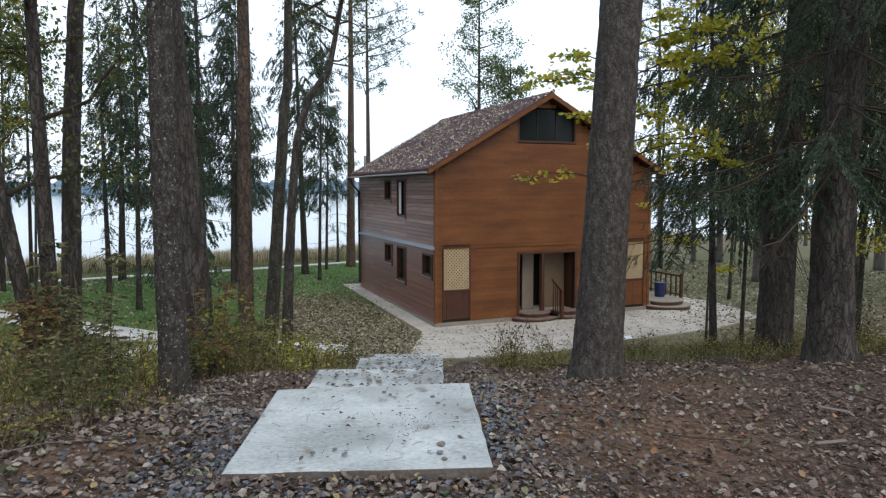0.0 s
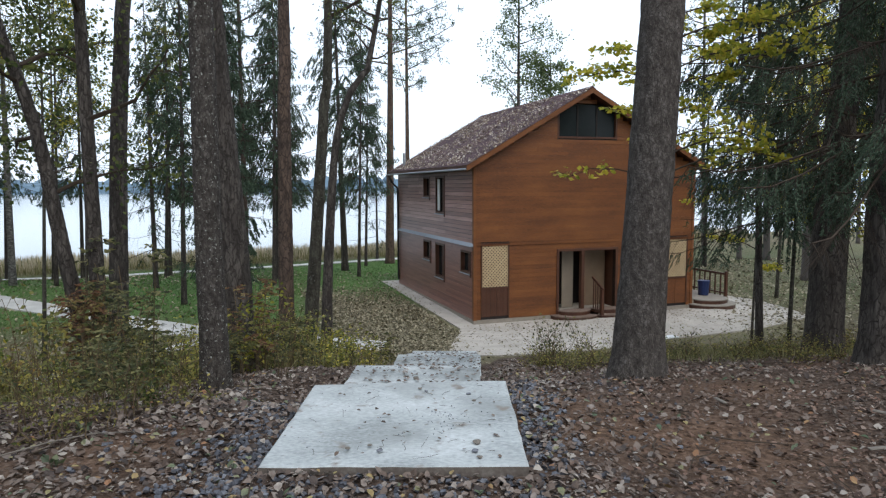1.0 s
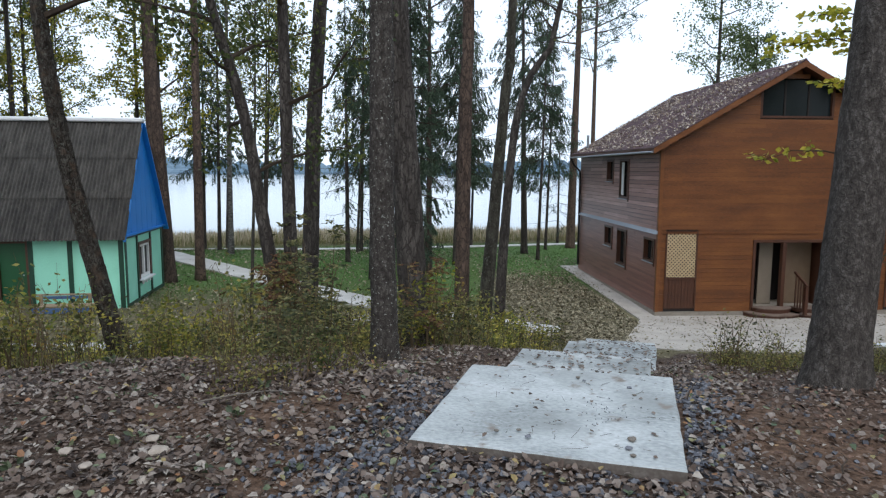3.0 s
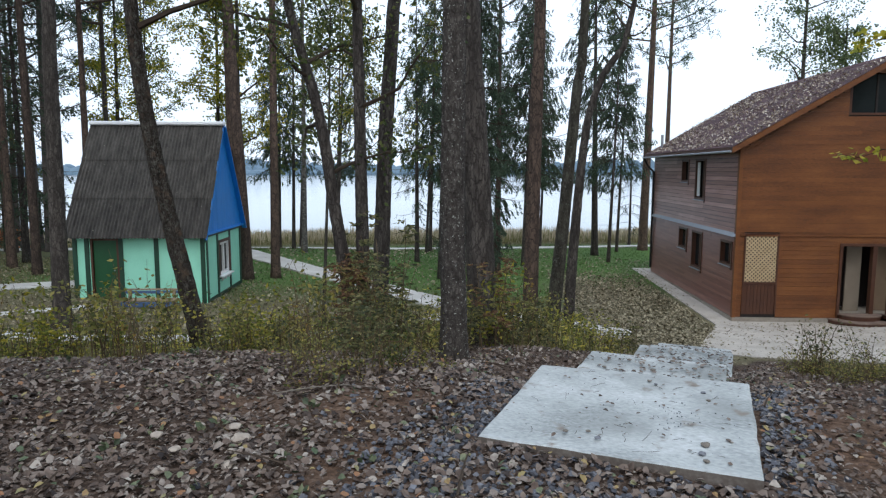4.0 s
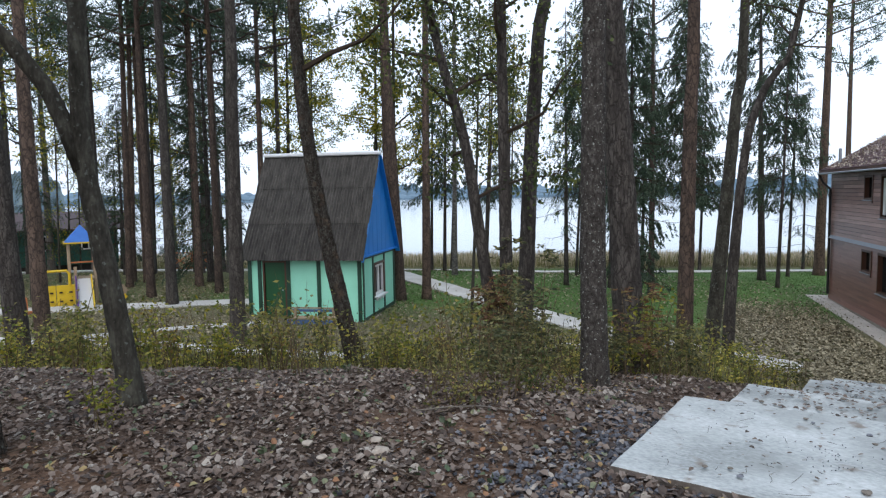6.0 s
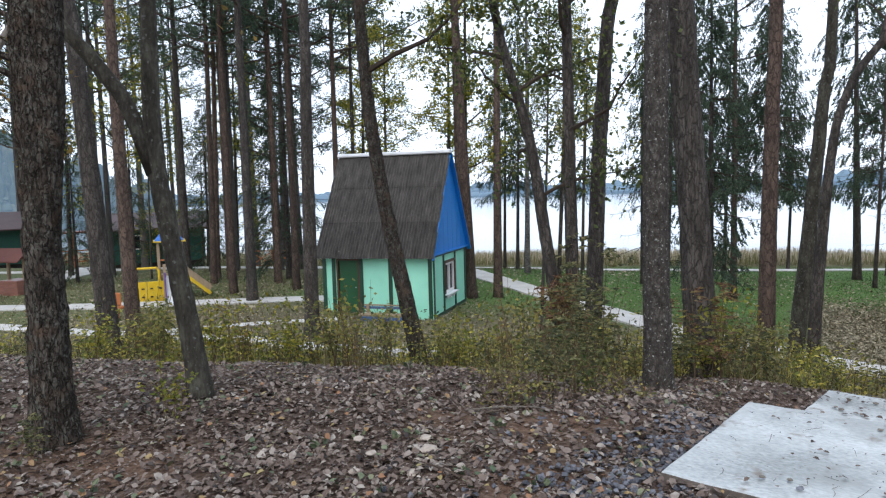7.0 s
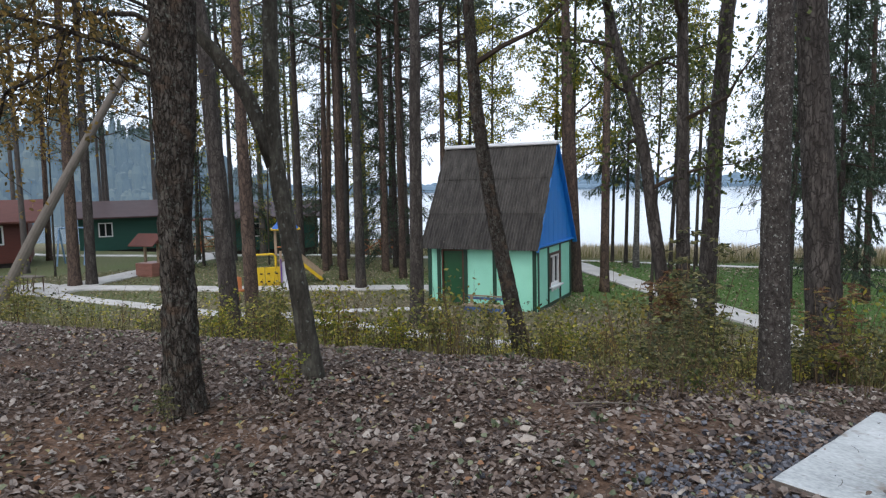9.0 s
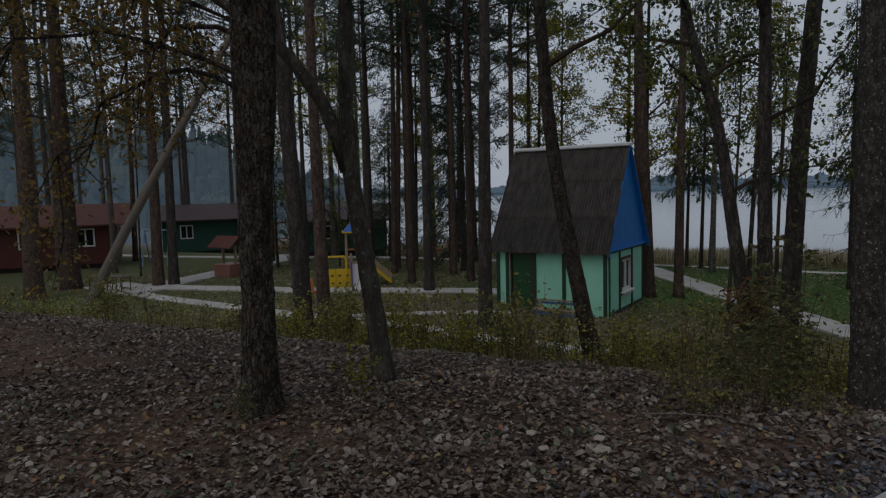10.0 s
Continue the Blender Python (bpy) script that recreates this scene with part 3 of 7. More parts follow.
def trunk_mesh(bends, dia, tall, sides=12, rough=0.0, flare=0.32, taper=0.75, flute=0.0):
    """A tapered trunk in its own axes, from a little below the ground up."""
    pts = [(0, 0, -0.25), (0, 0, 0)] + list(bends)
    dx = np.array(pts[-1]) - np.array(pts[-2])
    if pts[-1][2] < tall:
        k = (tall - pts[-1][2]) / max(dx[2], 0.3)
        pts.append((pts[-1][0] + dx[0] * k * 0.6, pts[-1][1] + dx[1] * k * 0.6, tall))
    zs = np.concatenate([np.linspace(-0.25, min(7.0, tall * 0.7), 150), np.linspace(min(7.0, tall * 0.7), tall, 16)[1:]]) if rough else np.linspace(-0.25, tall, int(max(14, tall * 2)))
    line = smooth_line(pts, zs)
    f = (line[:, 2] + 0.25) / (tall + 0.25)
    r = dia / 2 * (1 - taper * f) * (1 + flare * np.exp(-np.maximum(line[:, 2], 0) / 0.25))
    m = Mesh()
    m.tube(line.tolist(), r.tolist(), sides, rough=rough, scale=3.2 / max(dia, 0.1), flute=flute)
    m.smooth = True
    return m, line, r


def pine_crown(seed, tall=7.0, wide=2.6, blades=16, size=1.0):
    """Limbs with rounded needle tufts; returns two meshes."""
    rng, fol, wood = np.random.default_rng(seed), Foliage(seed), Mesh()
    for i in range(20):
        z = tall * (i + rng.uniform(0, 1)) / 20
        a, reach = i * 2.4 + rng.uniform(-0.5, 0.5), wide * (1 - 0.75 * z / tall) * rng.uniform(0.6, 1.15) + 0.3
        out = np.array([math.cos(a), math.sin(a), 0])
        line = [np.array([0, 0, z]) + out * reach * f + np.array([0, 0, reach * (0.15 * f + 0.2 * f * f)]) for f in np.linspace(0, 1, 5)]
        wood.tube([tuple(p) for p in line], [0.03 * (1 - f * 0.8) + 0.005 for f in np.linspace(0, 1, 5)], 4, cap=False)
        for j in range(int(4 + reach * 5)):
            f = rng.uniform(0.3, 1.0)
            c = np.array([0, 0, z]) + out * reach * f + np.array([0, 0, reach * (0.15 * f + 0.2 * f * f)])
            c = c + rng.normal(0, 0.16 + 0.12 * reach * 0.4, 3) * (1, 1, 0.6)
            d = rng.normal(size=(blades, 3)) + out * 0.6 + (0, 0, 0.5)
            fol.add(np.repeat(c[None], blades, 0) + rng.normal(0, 0.07, (blades, 3)), d, size * rng.uniform(0.12, 0.24, blades), 0.035 * size)
    return wood.data("branchwork", BARK_PINE), fol.data("needles", NEEDLE_PINE)


def spruce_crown(seed, tall, low_z, reach0, step=0.4, dense=1.0, bare=0.0, blade=(0.09, 0.03), per=(4, 7), hang=0.3, many=1.0, fine_to=99):
    """Whorls of sagging boughs hung with needle sprays; bare: share of dead boughs low down."""
    rng, fol, wood = np.random.default_rng(seed), Foliage(seed), Mesh()
    z = low_z
    while z < tall - 0.2:
        t = (z - low_z) / (tall - low_z)
        for i in range(int(rng.integers(*per))):
            a = rng.uniform(0, math.tau)
            reach = (reach0 * (1 - t) ** 0.8 + 0.15) * rng.uniform(0.55, 1.1)
            out = np.array([math.cos(a), math.sin(a), 0.0])
            side = np.array([-out[1], out[0], 0.0])
            sag = rng.uniform(0.25, 0.6) * (1 - t * 0.8)
            f = np.linspace(0, 1, 6)
            line = np.outer(f * reach, out) + np.outer(-sag * reach * f ** 1.3 + 0.22 * reach * f ** 4, (0, 0, 1)) + (0, 0, z)
            wood.tube(line.tolist(), (0.004 + 0.0055 * reach * (1 - f * 0.85)).tolist(), 4, cap=False)
            dead = rng.random() < bare * (1 - t * 2)
            k = max(4, int(reach * 12 * dense))
            for g in rng.uniform(0.22 if t < 0.6 else 0.05, 1.0, k):
                c = np.array([np.interp(g, f, line[:, q]) for q in range(3)])
                sgn = rng.choice((-1, 1))
                tl = (0.2 + 0.42 * reach * (1 - g)) * rng.uniform(0.6, 1.1) * (1 + 0.35 * hang)
                d = side * sgn * (0.8 - 0.5 * hang) + out * (0.55 - 0.25 * hang) + (0, 0, -rng.uniform(0.2, 1.0) - 1.3 * hang)
                d /= np.linalg.norm(d)
                end = c + d * tl + (0, 0, -0.12 * tl)
                wood.tube([tuple(c), tuple(end)], [0.005, 0.002], 3, cap=False)
                if dead:
                    continue
                high = z > fine_to  # coarser sprays in the tops
                nb = max(4, int(tl * 60 * dense * many * (0.3 if high else 1)))
                h = rng.uniform(0.05, 1, nb)
                p = c + np.outer(h, end - c)
                dd = d * 0.9 + rng.normal(0, 0.42, (nb, 3)) + (0, 0, -0.15)
                fol.add(p, dd, rng.uniform(0.7, 1.3, nb) * blade[0] * (1.8 if high else 1), blade[1] * (1.8 if high else 1))
        z += step * (1 - 0.4 * t) * rng.uniform(0.8, 1.2)
    return wood.data("branchwork", TWIG), fol.data("needles", NEEDLE)


def leafy_crown(seed, line, radius, z_from, spread, leaves, leaf=(0.075, 0.055), limbs=12, material=None, up=0.7, wood_mat=None, clump=0.32):
    """Forking limbs off a trunk line with leaves in loose clumps."""
    rng, fol, wood = np.random.default_rng(seed), Foliage(seed), Mesh()
    top = line[-1][2]
    spots = []
    for i in range(limbs):
        z = z_from + (top - z_from) * ((i + rng.uniform(0, 1)) / limbs) ** 0.9
        base = np.array([np.interp(z, line[:, 2], line[:, q]) for q in range(3)])
        a = i * 2.4 + rng.uniform(-0.6, 0.6)
        size = spread * rng.uniform(0.55, 1.1) * (1 - 0.5 * (z - z_from) / max(top - z_from, 0.1))
        d = np.array([math.cos(a), math.sin(a), up * rng.uniform(0.3, 1.1)])
        pts, p = [base], base
        for j in range(5):
            d = d + rng.normal(0, 0.22, 3)
            d /= np.linalg.norm(d)
            p = p + d * size / 5
            pts.append(p)
        r0 = min(radius * 0.4, 0.012 + 0.014 * size)
        wood.tube([tuple(q) for q in pts], np.linspace(r0, 0.004, 6).tolist(), 5, cap=False)
        for j in range(2, 6):
            for k in range(3):
                e = pts[j] + rng.normal(0, 0.32, 3) * size * 0.45
                mid = (pts[j] + e) / 2 + rng.normal(0, 0.05, 3)
                wood.tube([tuple(pts[j]), tuple(mid), tuple(e)], [0.007, 0.004, 0.002], 3, cap=False)
                spots += [e, mid]
    spots = np.array(spots)
    pick = spots[rng.integers(0, len(spots), leaves)]
    p = pick + rng.normal(0, clump * 0.5, (leaves, 3)) * (1, 1, 0.7)
    d = rng.normal(size=(leaves, 3)) + (0, 0, -0.5)
    fol.add(p, d, leaf[0] * rng.uniform(0.7, 1.25, leaves), leaf[1])
    return wood.data("branchwork", wood_mat or TWIG), fol.data("leaves", material or LEAF_GREEN, 0.08)


PINE_CROWNS = [pine_crown(s) for s in (1, 2, 3)]
FAR_PINES = [pine_crown(s, blades=15, size=1.0) for s in (4, 5, 6)]
FAR_SPRUCE = [spruce_crown(s, 13, 1.2, 2.3, 0.5, 0.45, 0.3, (0.1, 0.032), many=1.9) for s in (11, 12)]
HIGH_SPRUCE = [spruce_crown(s, 14, 4.6, 2.8, 0.5, 0.5, 0.3, (0.1, 0.03), (4, 7), many=1.9) for s in (18, 19)]
SPARSE_SPRUCE = [spruce_crown(s, 12, 1.6, 1.7, 0.6, 0.36, 0.35, (0.09, 0.027), (3, 6), many=1.6) for s in (14, 15)]


def pine(x, y, z, dia, tall, bends=(), bark=None, sides=10, rough=0.0, label="tall pine with a bare reddish trunk", crown_from=0.62, seed=0, group="pine wood"):
    t = thing("pine_tree", (x, y, z), label, "pine tree", group)
    m, line, r = trunk_mesh(bends, dia, tall, sides, rough)
    part("trunk", m, bark or BARK_PINE, t)
    wood, needles = (FAR_PINES if group == "background wood" else PINE_CROWNS)[seed % 3]
    zc = tall * crown_from
    c = new("crown", needles)
    c.parent = t
    c.location = (float(np.interp(zc, line[:, 2], line[:, 0])), float(np.interp(zc, line[:, 2], line[:, 1])), zc)
    c.rotation_euler = (0, 0, seed * 1.7)
    s = (tall - zc) / 7.0 * 1.05
    c.scale = (max(0.7, s), max(0.7, s), s)
    w = tagged(new("branchwork", wood), kind="stuff")
    w.parent = c
    return t


def spruce(x, y, z, dia, tall, bends=(), seed=0, crown=None, bark=None, sides=10, rough=0.0, scale=1.0, label="dark spruce with sagging boughs", group="spruces"):
    t = thing("spruce_tree", (x, y, z), label, "spruce tree", group)
    m, line, r = trunk_mesh(bends, dia, tall, sides, rough, taper=0.9)
    part("trunk", m, bark or BARK, t)
    wood, needles = crown or FAR_SPRUCE[seed % 2]
    c = new("crown", needles)
    c.parent = t
    c.rotation_euler = (0, 0, seed * 1.3)
    c.scale = (scale, scale, tall / 13 if crown is None else 1)
    w = tagged(new("branchwork", wood), kind="stuff")
    w.parent = c
    return t


def broadleaf(name, x, y, z, dia, tall, bends, bark, seed, z_from, spread, leaves, label, category, material=None, rough=0.0, sides=12, leaf=(0.075, 0.055), limbs=12, flute=0.0, up=0.7, group="", clump=0.32):
    t = thing(name, (x, y, z), label, category, group)
    m, line, r = trunk_mesh(bends, dia, tall, sides, rough, flute=flute)
    part("trunk", m, bark, t)
    wood, fol = leafy_crown(seed, line, dia / 2, z_from, spread, leaves, leaf, limbs, material, up, clump=clump)
    c = new("crown", fol)
    c.parent = t
    w = tagged(new("branchwork", wood), kind="stuff")
    w.parent = c
    return t


# the trees close to the walker
G = ground_at
pine(2.01, 5.98, G(2.01, 5.98), 0.49, 17, [(0.04, 0, 1.04), (0.17, 0, 3.7)], BARK_SCALY, 26, 0.012, "thick old spruce trunk with scaly grey bark", 0.75, 1, "trees by the path")
pine(-2.06, 5.3, G(-2.06, 5.3), 0.265, 15, [(-0.02, -0.02, 1.56), (-0.01, -0.01, 3.6)], BARK_LICHEN, 22, 0.008, "grey trunk with pale lichen flecks beside the steps", 0.75, 2, "trees by the path")
pine(-2.9, 8.22, G(-2.9, 8.22), 0.44, 17, [(-0.06, -0.07, 2.0), (-0.16, -0.18, 4.0), (-0.24, -0.28, 6.0)], BARK, 22, 0.012, "thick dark trunk leaning slightly behind a grey one", 0.75, 3, "trees by the path")
pine(-4.06, 14.06, G(-4.06, 14.06), 0.38, 18, [(0.02, 0.01, 2.5), (0.09, 0.05, 7.5)], BARK_PINE, 16, 0.01, "brown pine trunk at the foot of the bank", 0.7, 4)
pine(-5.52, 9.59, G(-5.52, 9.59), 0.33, 16, [(0.07, 0.04, 2.0), (0.16, 0.08, 4.4), (0.29, 0.16, 6.4)], BARK, 16, 0.008, "straight grey trunk in the shrubs", 0.75, 5)
pine(-14.16, 9.54, G(-14.16, 9.54), 0.41, 18, [(0.05, 0.03, 3.8), (0.12, 0.06, 7.8)], BARK, 14, 0.01, "brown pine trunk beside the mint green cabin", 0.7, 6)
pine(-12.33, 3.82, G(-12.33, 3.82), 0.4, 17, [(-0.1, -0.12, 3.5), (-0.21, -0.25, 6.8)], BARK, 14, 0.01, "dark leaning trunk on the bank", 0.75, 7)
pine(-16.6, 5.8, G(-16.6, 5.8), 0.39, 18, [(-0.04, -0.05, 5), (-0.05, -0.06, 8.5)], BARK_PINE, 14, 0.01, "reddish pine trunk near the playground", 0.7, 8)
oak = broadleaf("old_oak", -4.33, 0.74, G(-4.33, 0.74), 0.27, 9, [(0.01, 0.01, 1.1), (0.01, 0.01, 1.93), (0.02, 0.01, 3.1)], BARK_ROUGH, 31, 2.9, 3.4, 6000, "ridged dark trunk with rust brown leaves overhead", "oak tree", LEAF_BROWN, 0.022, 30, (0.05, 0.032), 18, 0.12, 0.3, "trees by the path")
stem = Mesh().tube([(0.0, 0.01, 1.2), (0.035, 0.05, 1.8), (0.07, 0.095, 2.4), (0.1, 0.135, 3.2), (0.16, 0.2, 4.4), (0.3, 0.36, 6.2), (0.5, 0.5, 8.0)], [0.1, 0.105, 0.105, 0.1, 0.085, 0.06, 0.03], 20, rough=0.01, scale=10)
stem.smooth = True
part("limb", stem, BARK_ROUGH, oak, "second stem rising close beside the trunk")
rngb = np.random.default_rng(9)
for az, z0, reach, sag in ((-150, 2.62, 2.7, 0.35), (-128, 2.5, 2.3, 0.95), (-165, 3.0, 3.0, 0.8), (-112, 2.9, 2.6, 0.7), (-140, 3.25, 3.2, 0.9)):
    az = radians(az)
    fol, wood, twigs = Foliage(int(z0 * 100)), Mesh(), Mesh()
    out = np.array([math.sin(az), math.cos(az), 0])
    f = np.linspace(0, 1, 9)
    line = np.outer(f * reach, out) + np.outer(0.4 * np.sin(f * 3.2) - sag * f ** 2, (0, 0, 1)) + (0, 0, z0) + rngb.normal(0, 0.1, (9, 3)) * f[:, None]
    wood.tube(line.tolist(), (0.02 * (1 - f * 0.85) + 0.003).tolist(), 6, cap=False)
    for k in range(24):
        c = line[int(rngb.integers(2, 9))]
        e = c + rngb.normal(0, 0.3, 3) + out * 0.2 - (0, 0, 0.22)
        mid = (c + e) / 2 + rngb.normal(0, 0.05, 3)
        twigs.tube([tuple(c), tuple(mid), tuple(e)], [0.007, 0.005, 0.002], 4, cap=False)
        h = rngb.uniform(0.2, 1.15, 40)[:, None]
        p = c + (e - c) * h + rngb.normal(0, 0.1, (40, 3))
        fol.add(p, rngb.normal(size=(40, 3)) + (0, 0, -0.5), rngb.uniform(0.035, 0.07, 40), 0.034)
    bough = part("bough", wood.data("bough", BARK_ROUGH), None, oak, "dark drooping bough with brown leaves")
    part("foliage", fol.data("foliage", LEAF_BROWN, 0.08), None, bough)
    tagged(part("branchwork", twigs, BARK_ROUGH, bough), kind="stuff")
alder = broadleaf("crooked_alder", -4.68, 2.0, G(-4.68, 2.0), 0.19, 8.5, [(-0.06, -0.07, 0.7), (-0.12, -0.14, 1.37), (-0.2, -0.23, 2.07), (-0.17, -0.2, 3.2), (-0.16, -0.19, 4.0)], BARK_ALDER, 32, 3.6, 2.4, 1800, "crooked mossy trunk forking into two limbs", "alder tree", LEAF_GREEN, 0.007, 18, group="trees by the path")
limb = Mesh().tube([(-0.19, -0.22, 1.95), (-0.26, -0.3, 2.3), (-0.34, -0.39, 2.6), (-0.5, -0.58, 2.95), (-0.67, -0.77, 3.24), (-1.0, -1.15, 3.6), (-1.6, -1.7, 4.2)], [0.075, 0.07, 0.065, 0.06, 0.055, 0.045, 0.02], 12, rough=0.005, scale=16)
limb.smooth = True
part("limb", limb, BARK_ALDER, alder)
broadleaf("leaning_alder", -6.35, 6.25, G(-6.35, 6.25), 0.27, 11, [(-0.16, -0.09, 0.95), (-0.49, -0.26, 2.75), (-0.64, -0.34, 3.9), (-0.72, -0.38, 5.1)], BARK_ROUGH, 33, 4.3, 2.6, 3200, "dark trunk leaning in front of the cabin", "alder tree", LEAF_GREEN, 0.009, 20, group="trees by the path")
broadleaf("bowed_alder", -4.86, 7.8, G(-4.86, 7.8), 0.23, 9.5, [(-0.03, -0.02, 1.0), (-0.2, -0.11, 2.1), (-0.4, -0.21, 3.8), (-0.77, -0.41, 5.2)], BARK, 34, 2.9, 2.2, 3600, "bowed dark alder trunk among shrubs", "alder tree", LEAF_GREEN, 0.007, 16, (0.08, 0.06), 16, group="alder clump")
broadleaf("upright_alder", -4.68, 7.86, G(-4.68, 7.86), 0.23, 11, [(-0.03, -0.02, 1.2), (-0.07, -0.04, 5.4)], BARK, 35, 3.6, 1.7, 3000, "upright dark alder trunk among shrubs", "alder tree", LEAF_GREEN, 0.007, 16, (0.08, 0.06), 14, group="alder clump")
broadleaf("grey_alder", -4.0, 15.64, G(-4, 15.64), 0.38, 14, [(0.23, 0.12, 3.0), (0.44, 0.24, 5.9), (0.6, 0.32, 8.6)], BARK_ALDER, 36, 8.5, 2.6, 2600, "grey trunk swaying upwards at the bank's foot", "alder tree", LEAF_GREEN, 0.01, 16, group="alder clump")
broadleaf("twisted_alder", -3.09, 13.82, G(-3.09, 13.82), 0.28, 10, [(0.04, 0.02, 2.0), (0.19, 0.1, 4.5), (0.34, 0.18, 5.9), (0.74, 0.4, 6.8), (1.17, 0.63, 8.0)], BARK, 37, 7.0, 1.6, 900, "dark crooked trunk bending over near the steps", "alder tree", LEAF_GREEN, 0.007, 14, group="alder clump")

# spruces with boughs to the ground, on the slope beside the steps
# the first two trunks take the darker bark, shade put into the colour
spruce(5.82, 9.99, G(5.82, 9.99), 0.56, 15, [(0, 0, 1.9), (0.2, 0, 5.4)], 1, spruce_crown(21, 10.5, 3.2, 3.3, 0.36, 1.0, 0.3, (0.06, 0.016), (5, 8), 0.3, 2.0, 6.5), BARK, 22, 0.012, label="tall spruce with a thick trunk and hanging boughs")
spruce(4.96, 6.94, G(4.96, 6.94), 0.5, 15, [(-0.04, 0, 1.97), (0.04, 0, 3.7)], 2, spruce_crown(22, 8.5, 2.3, 2.2, 0.34, 1.0, 0.3, (0.052, 0.013), (5, 8), 0.35, 2.2, 5.0), BARK, 22, 0.012, label="dark spruce with flared roots and hanging boughs")
spruce(6.1, 13.1, G(6.1, 13.1), 0.17, 10, [(-0.2, 0, 4.8)], 3, spruce_crown(23, 10, 2.7, 2.1, 0.4, 0.85, 0.35, (0.066, 0.018), (5, 8), 0.35, 1.8, 8.0), BARK, 10, label="slim spruce at the edge of the paving")
spruce(9.2, 8.6, G(9.2, 8.6), 0.4, 14, [], 4, spruce_crown(24, 12, 2.7, 2.5, 0.45, 0.75, 0.35, (0.07, 0.019), (4, 7), 0.35, 1.8, 6.0), BARK, 12, label="dark spruce on the leafy slope")

for i, (x, y, tall) in enumerate(((17, 20.5, 15), (21, 27, 15), (14.6, 13.2, 14), (11.6, 15.6, 14))):
    spruce(x, y, G(x, y), 0.28, tall, [], 20 + i, HIGH_SPRUCE[i % 2], label="dark spruce in the wood beside the house", group="spruces")

for i, (x, y, tall, mat) in enumerate(((11.4, 16.8, 11, LEAF_LIME), (14.5, 22, 12, LEAF_YELLOW), (13.2, 29, 13, LEAF_LIME), (18.5, 25, 13, LEAF_YELLOW), (17, 16.5, 12, LEAF_LIME), (12.5, 12.2, 9, LEAF_LIME), (20, 33, 14, LEAF_YELLOW))):
    broadleaf("yellowing_maple", x, y, G(x, y), 0.16, tall, [(0.2, 0.1, tall / 2)], BARK_ALDER, 90 + i, tall * 0.4, 2.9, 3000, "yellow-green maple in the wood beside the house", "maple tree", mat, leaf=(0.12, 0.1), limbs=16, clump=0.5, sides=8, up=0.35, group="turning trees")

# further pines, seen between the trunks
for i, (x, y, dia, tall, lx) in enumerate(((-28.2, 12.5, 0.37, 20, 0), (-28.2, 13.9, 0.3, 19, 0.5), (-23.1, 12, 0.32, 19, 0), (-20.6, 11.4, 0.38, 20, 0), (-24, 14.6, 0.25, 18, 0), (-21.9, 14.1, 0.32, 19, 0),
                                           (-29.4, 3.8, 0.44, 20, 0.2), (-43, 3.7, 0.34, 20, 0.3), (-21.9, 16.2, 0.29, 19, 0.1), (-22.9, 17.9, 0.23, 18, 0.1))):
    pine(x, y, G(x, y), dia, tall, [(lx * 0.5, lx * 0.5, tall / 2)], BARK_PINE if i % 3 else BARK, seed=i, crown_from=0.5)
for i, (x, y, dia, tall, lx) in enumerate(((-15.3, 17.2, 0.46, 20, -0.5), (-14.8, 18.1, 0.34, 20, 0.2), (-17.5, 19.1, 0.42, 20, -0.1), (-24.6, 14.9, 0.3, 19, 0), (-26.5, 12.9, 0.3, 19, 0.3), (-27.6, 14.2, 0.24, 17, 0),
                                           (-28.7, -1.3, 0.7, 21, 0.2), (-31.1, 0, 0.8, 22, 0.1), (-29.5, 3.2, 0.5, 20, 0.2), (-5.75, 42.4, 0.6, 23, 0.3), (-5.6, 51.7, 0.45, 22, 0), (-9.1, 25.4, 0.26, 16, 0))):
    pine(x, y, G(x, y), dia, tall, [(lx * 0.5, lx * 0.5, tall / 2)], BARK_PINE, seed=i + 4, crown_from=0.55)
broadleaf("birch_tree", -18.1, 24.2, G(-18.1, 24.2), 0.28, 14, [(0.1, 0.05, 8)], BIRCH, 41, 6.5, 2.4, 2600, "slim birch on the lawn before the lake", "birch tree", LEAF_YELLOW, limbs=14)
spruce(-13.05, 25.7, G(-13.05, 25.7), 0.22, 12, [], 5, SPARSE_SPRUCE[0], label="thin sparse spruce before the lake")
spruce(-7.9, 20.4, G(-7.9, 20.4), 0.24, 12, [], 6, spruce_crown(26, 13, 2.2, 1.8, 0.42, 0.75, 0.15, (0.1, 0.03), (4, 7), 0.4, 1.6), label="dark bushy spruce on the lawn")
spruce(-12.2, 29.5, G(-12.2, 29.5), 0.2, 11, [(0.5, 0, 6)], 7, SPARSE_SPRUCE[1], label="thin leaning spruce before the lake")
spruce(-7.65, 37.4, G(-7.65, 37.4), 0.42, 18, [(-0.2, -0.1, 9)], 8, spruce_crown(25, 18, 7.5, 3.0, 0.6, 0.6, 0.2, (0.13, 0.04), many=1.8), label="tall spruce with drooping boughs by the shore")
spruce(-7.0, 45.0, G(-7, 45), 0.2, 9, [], 9, SPARSE_SPRUCE[0], scale=1.2, label="half-bare spruce by the shore")
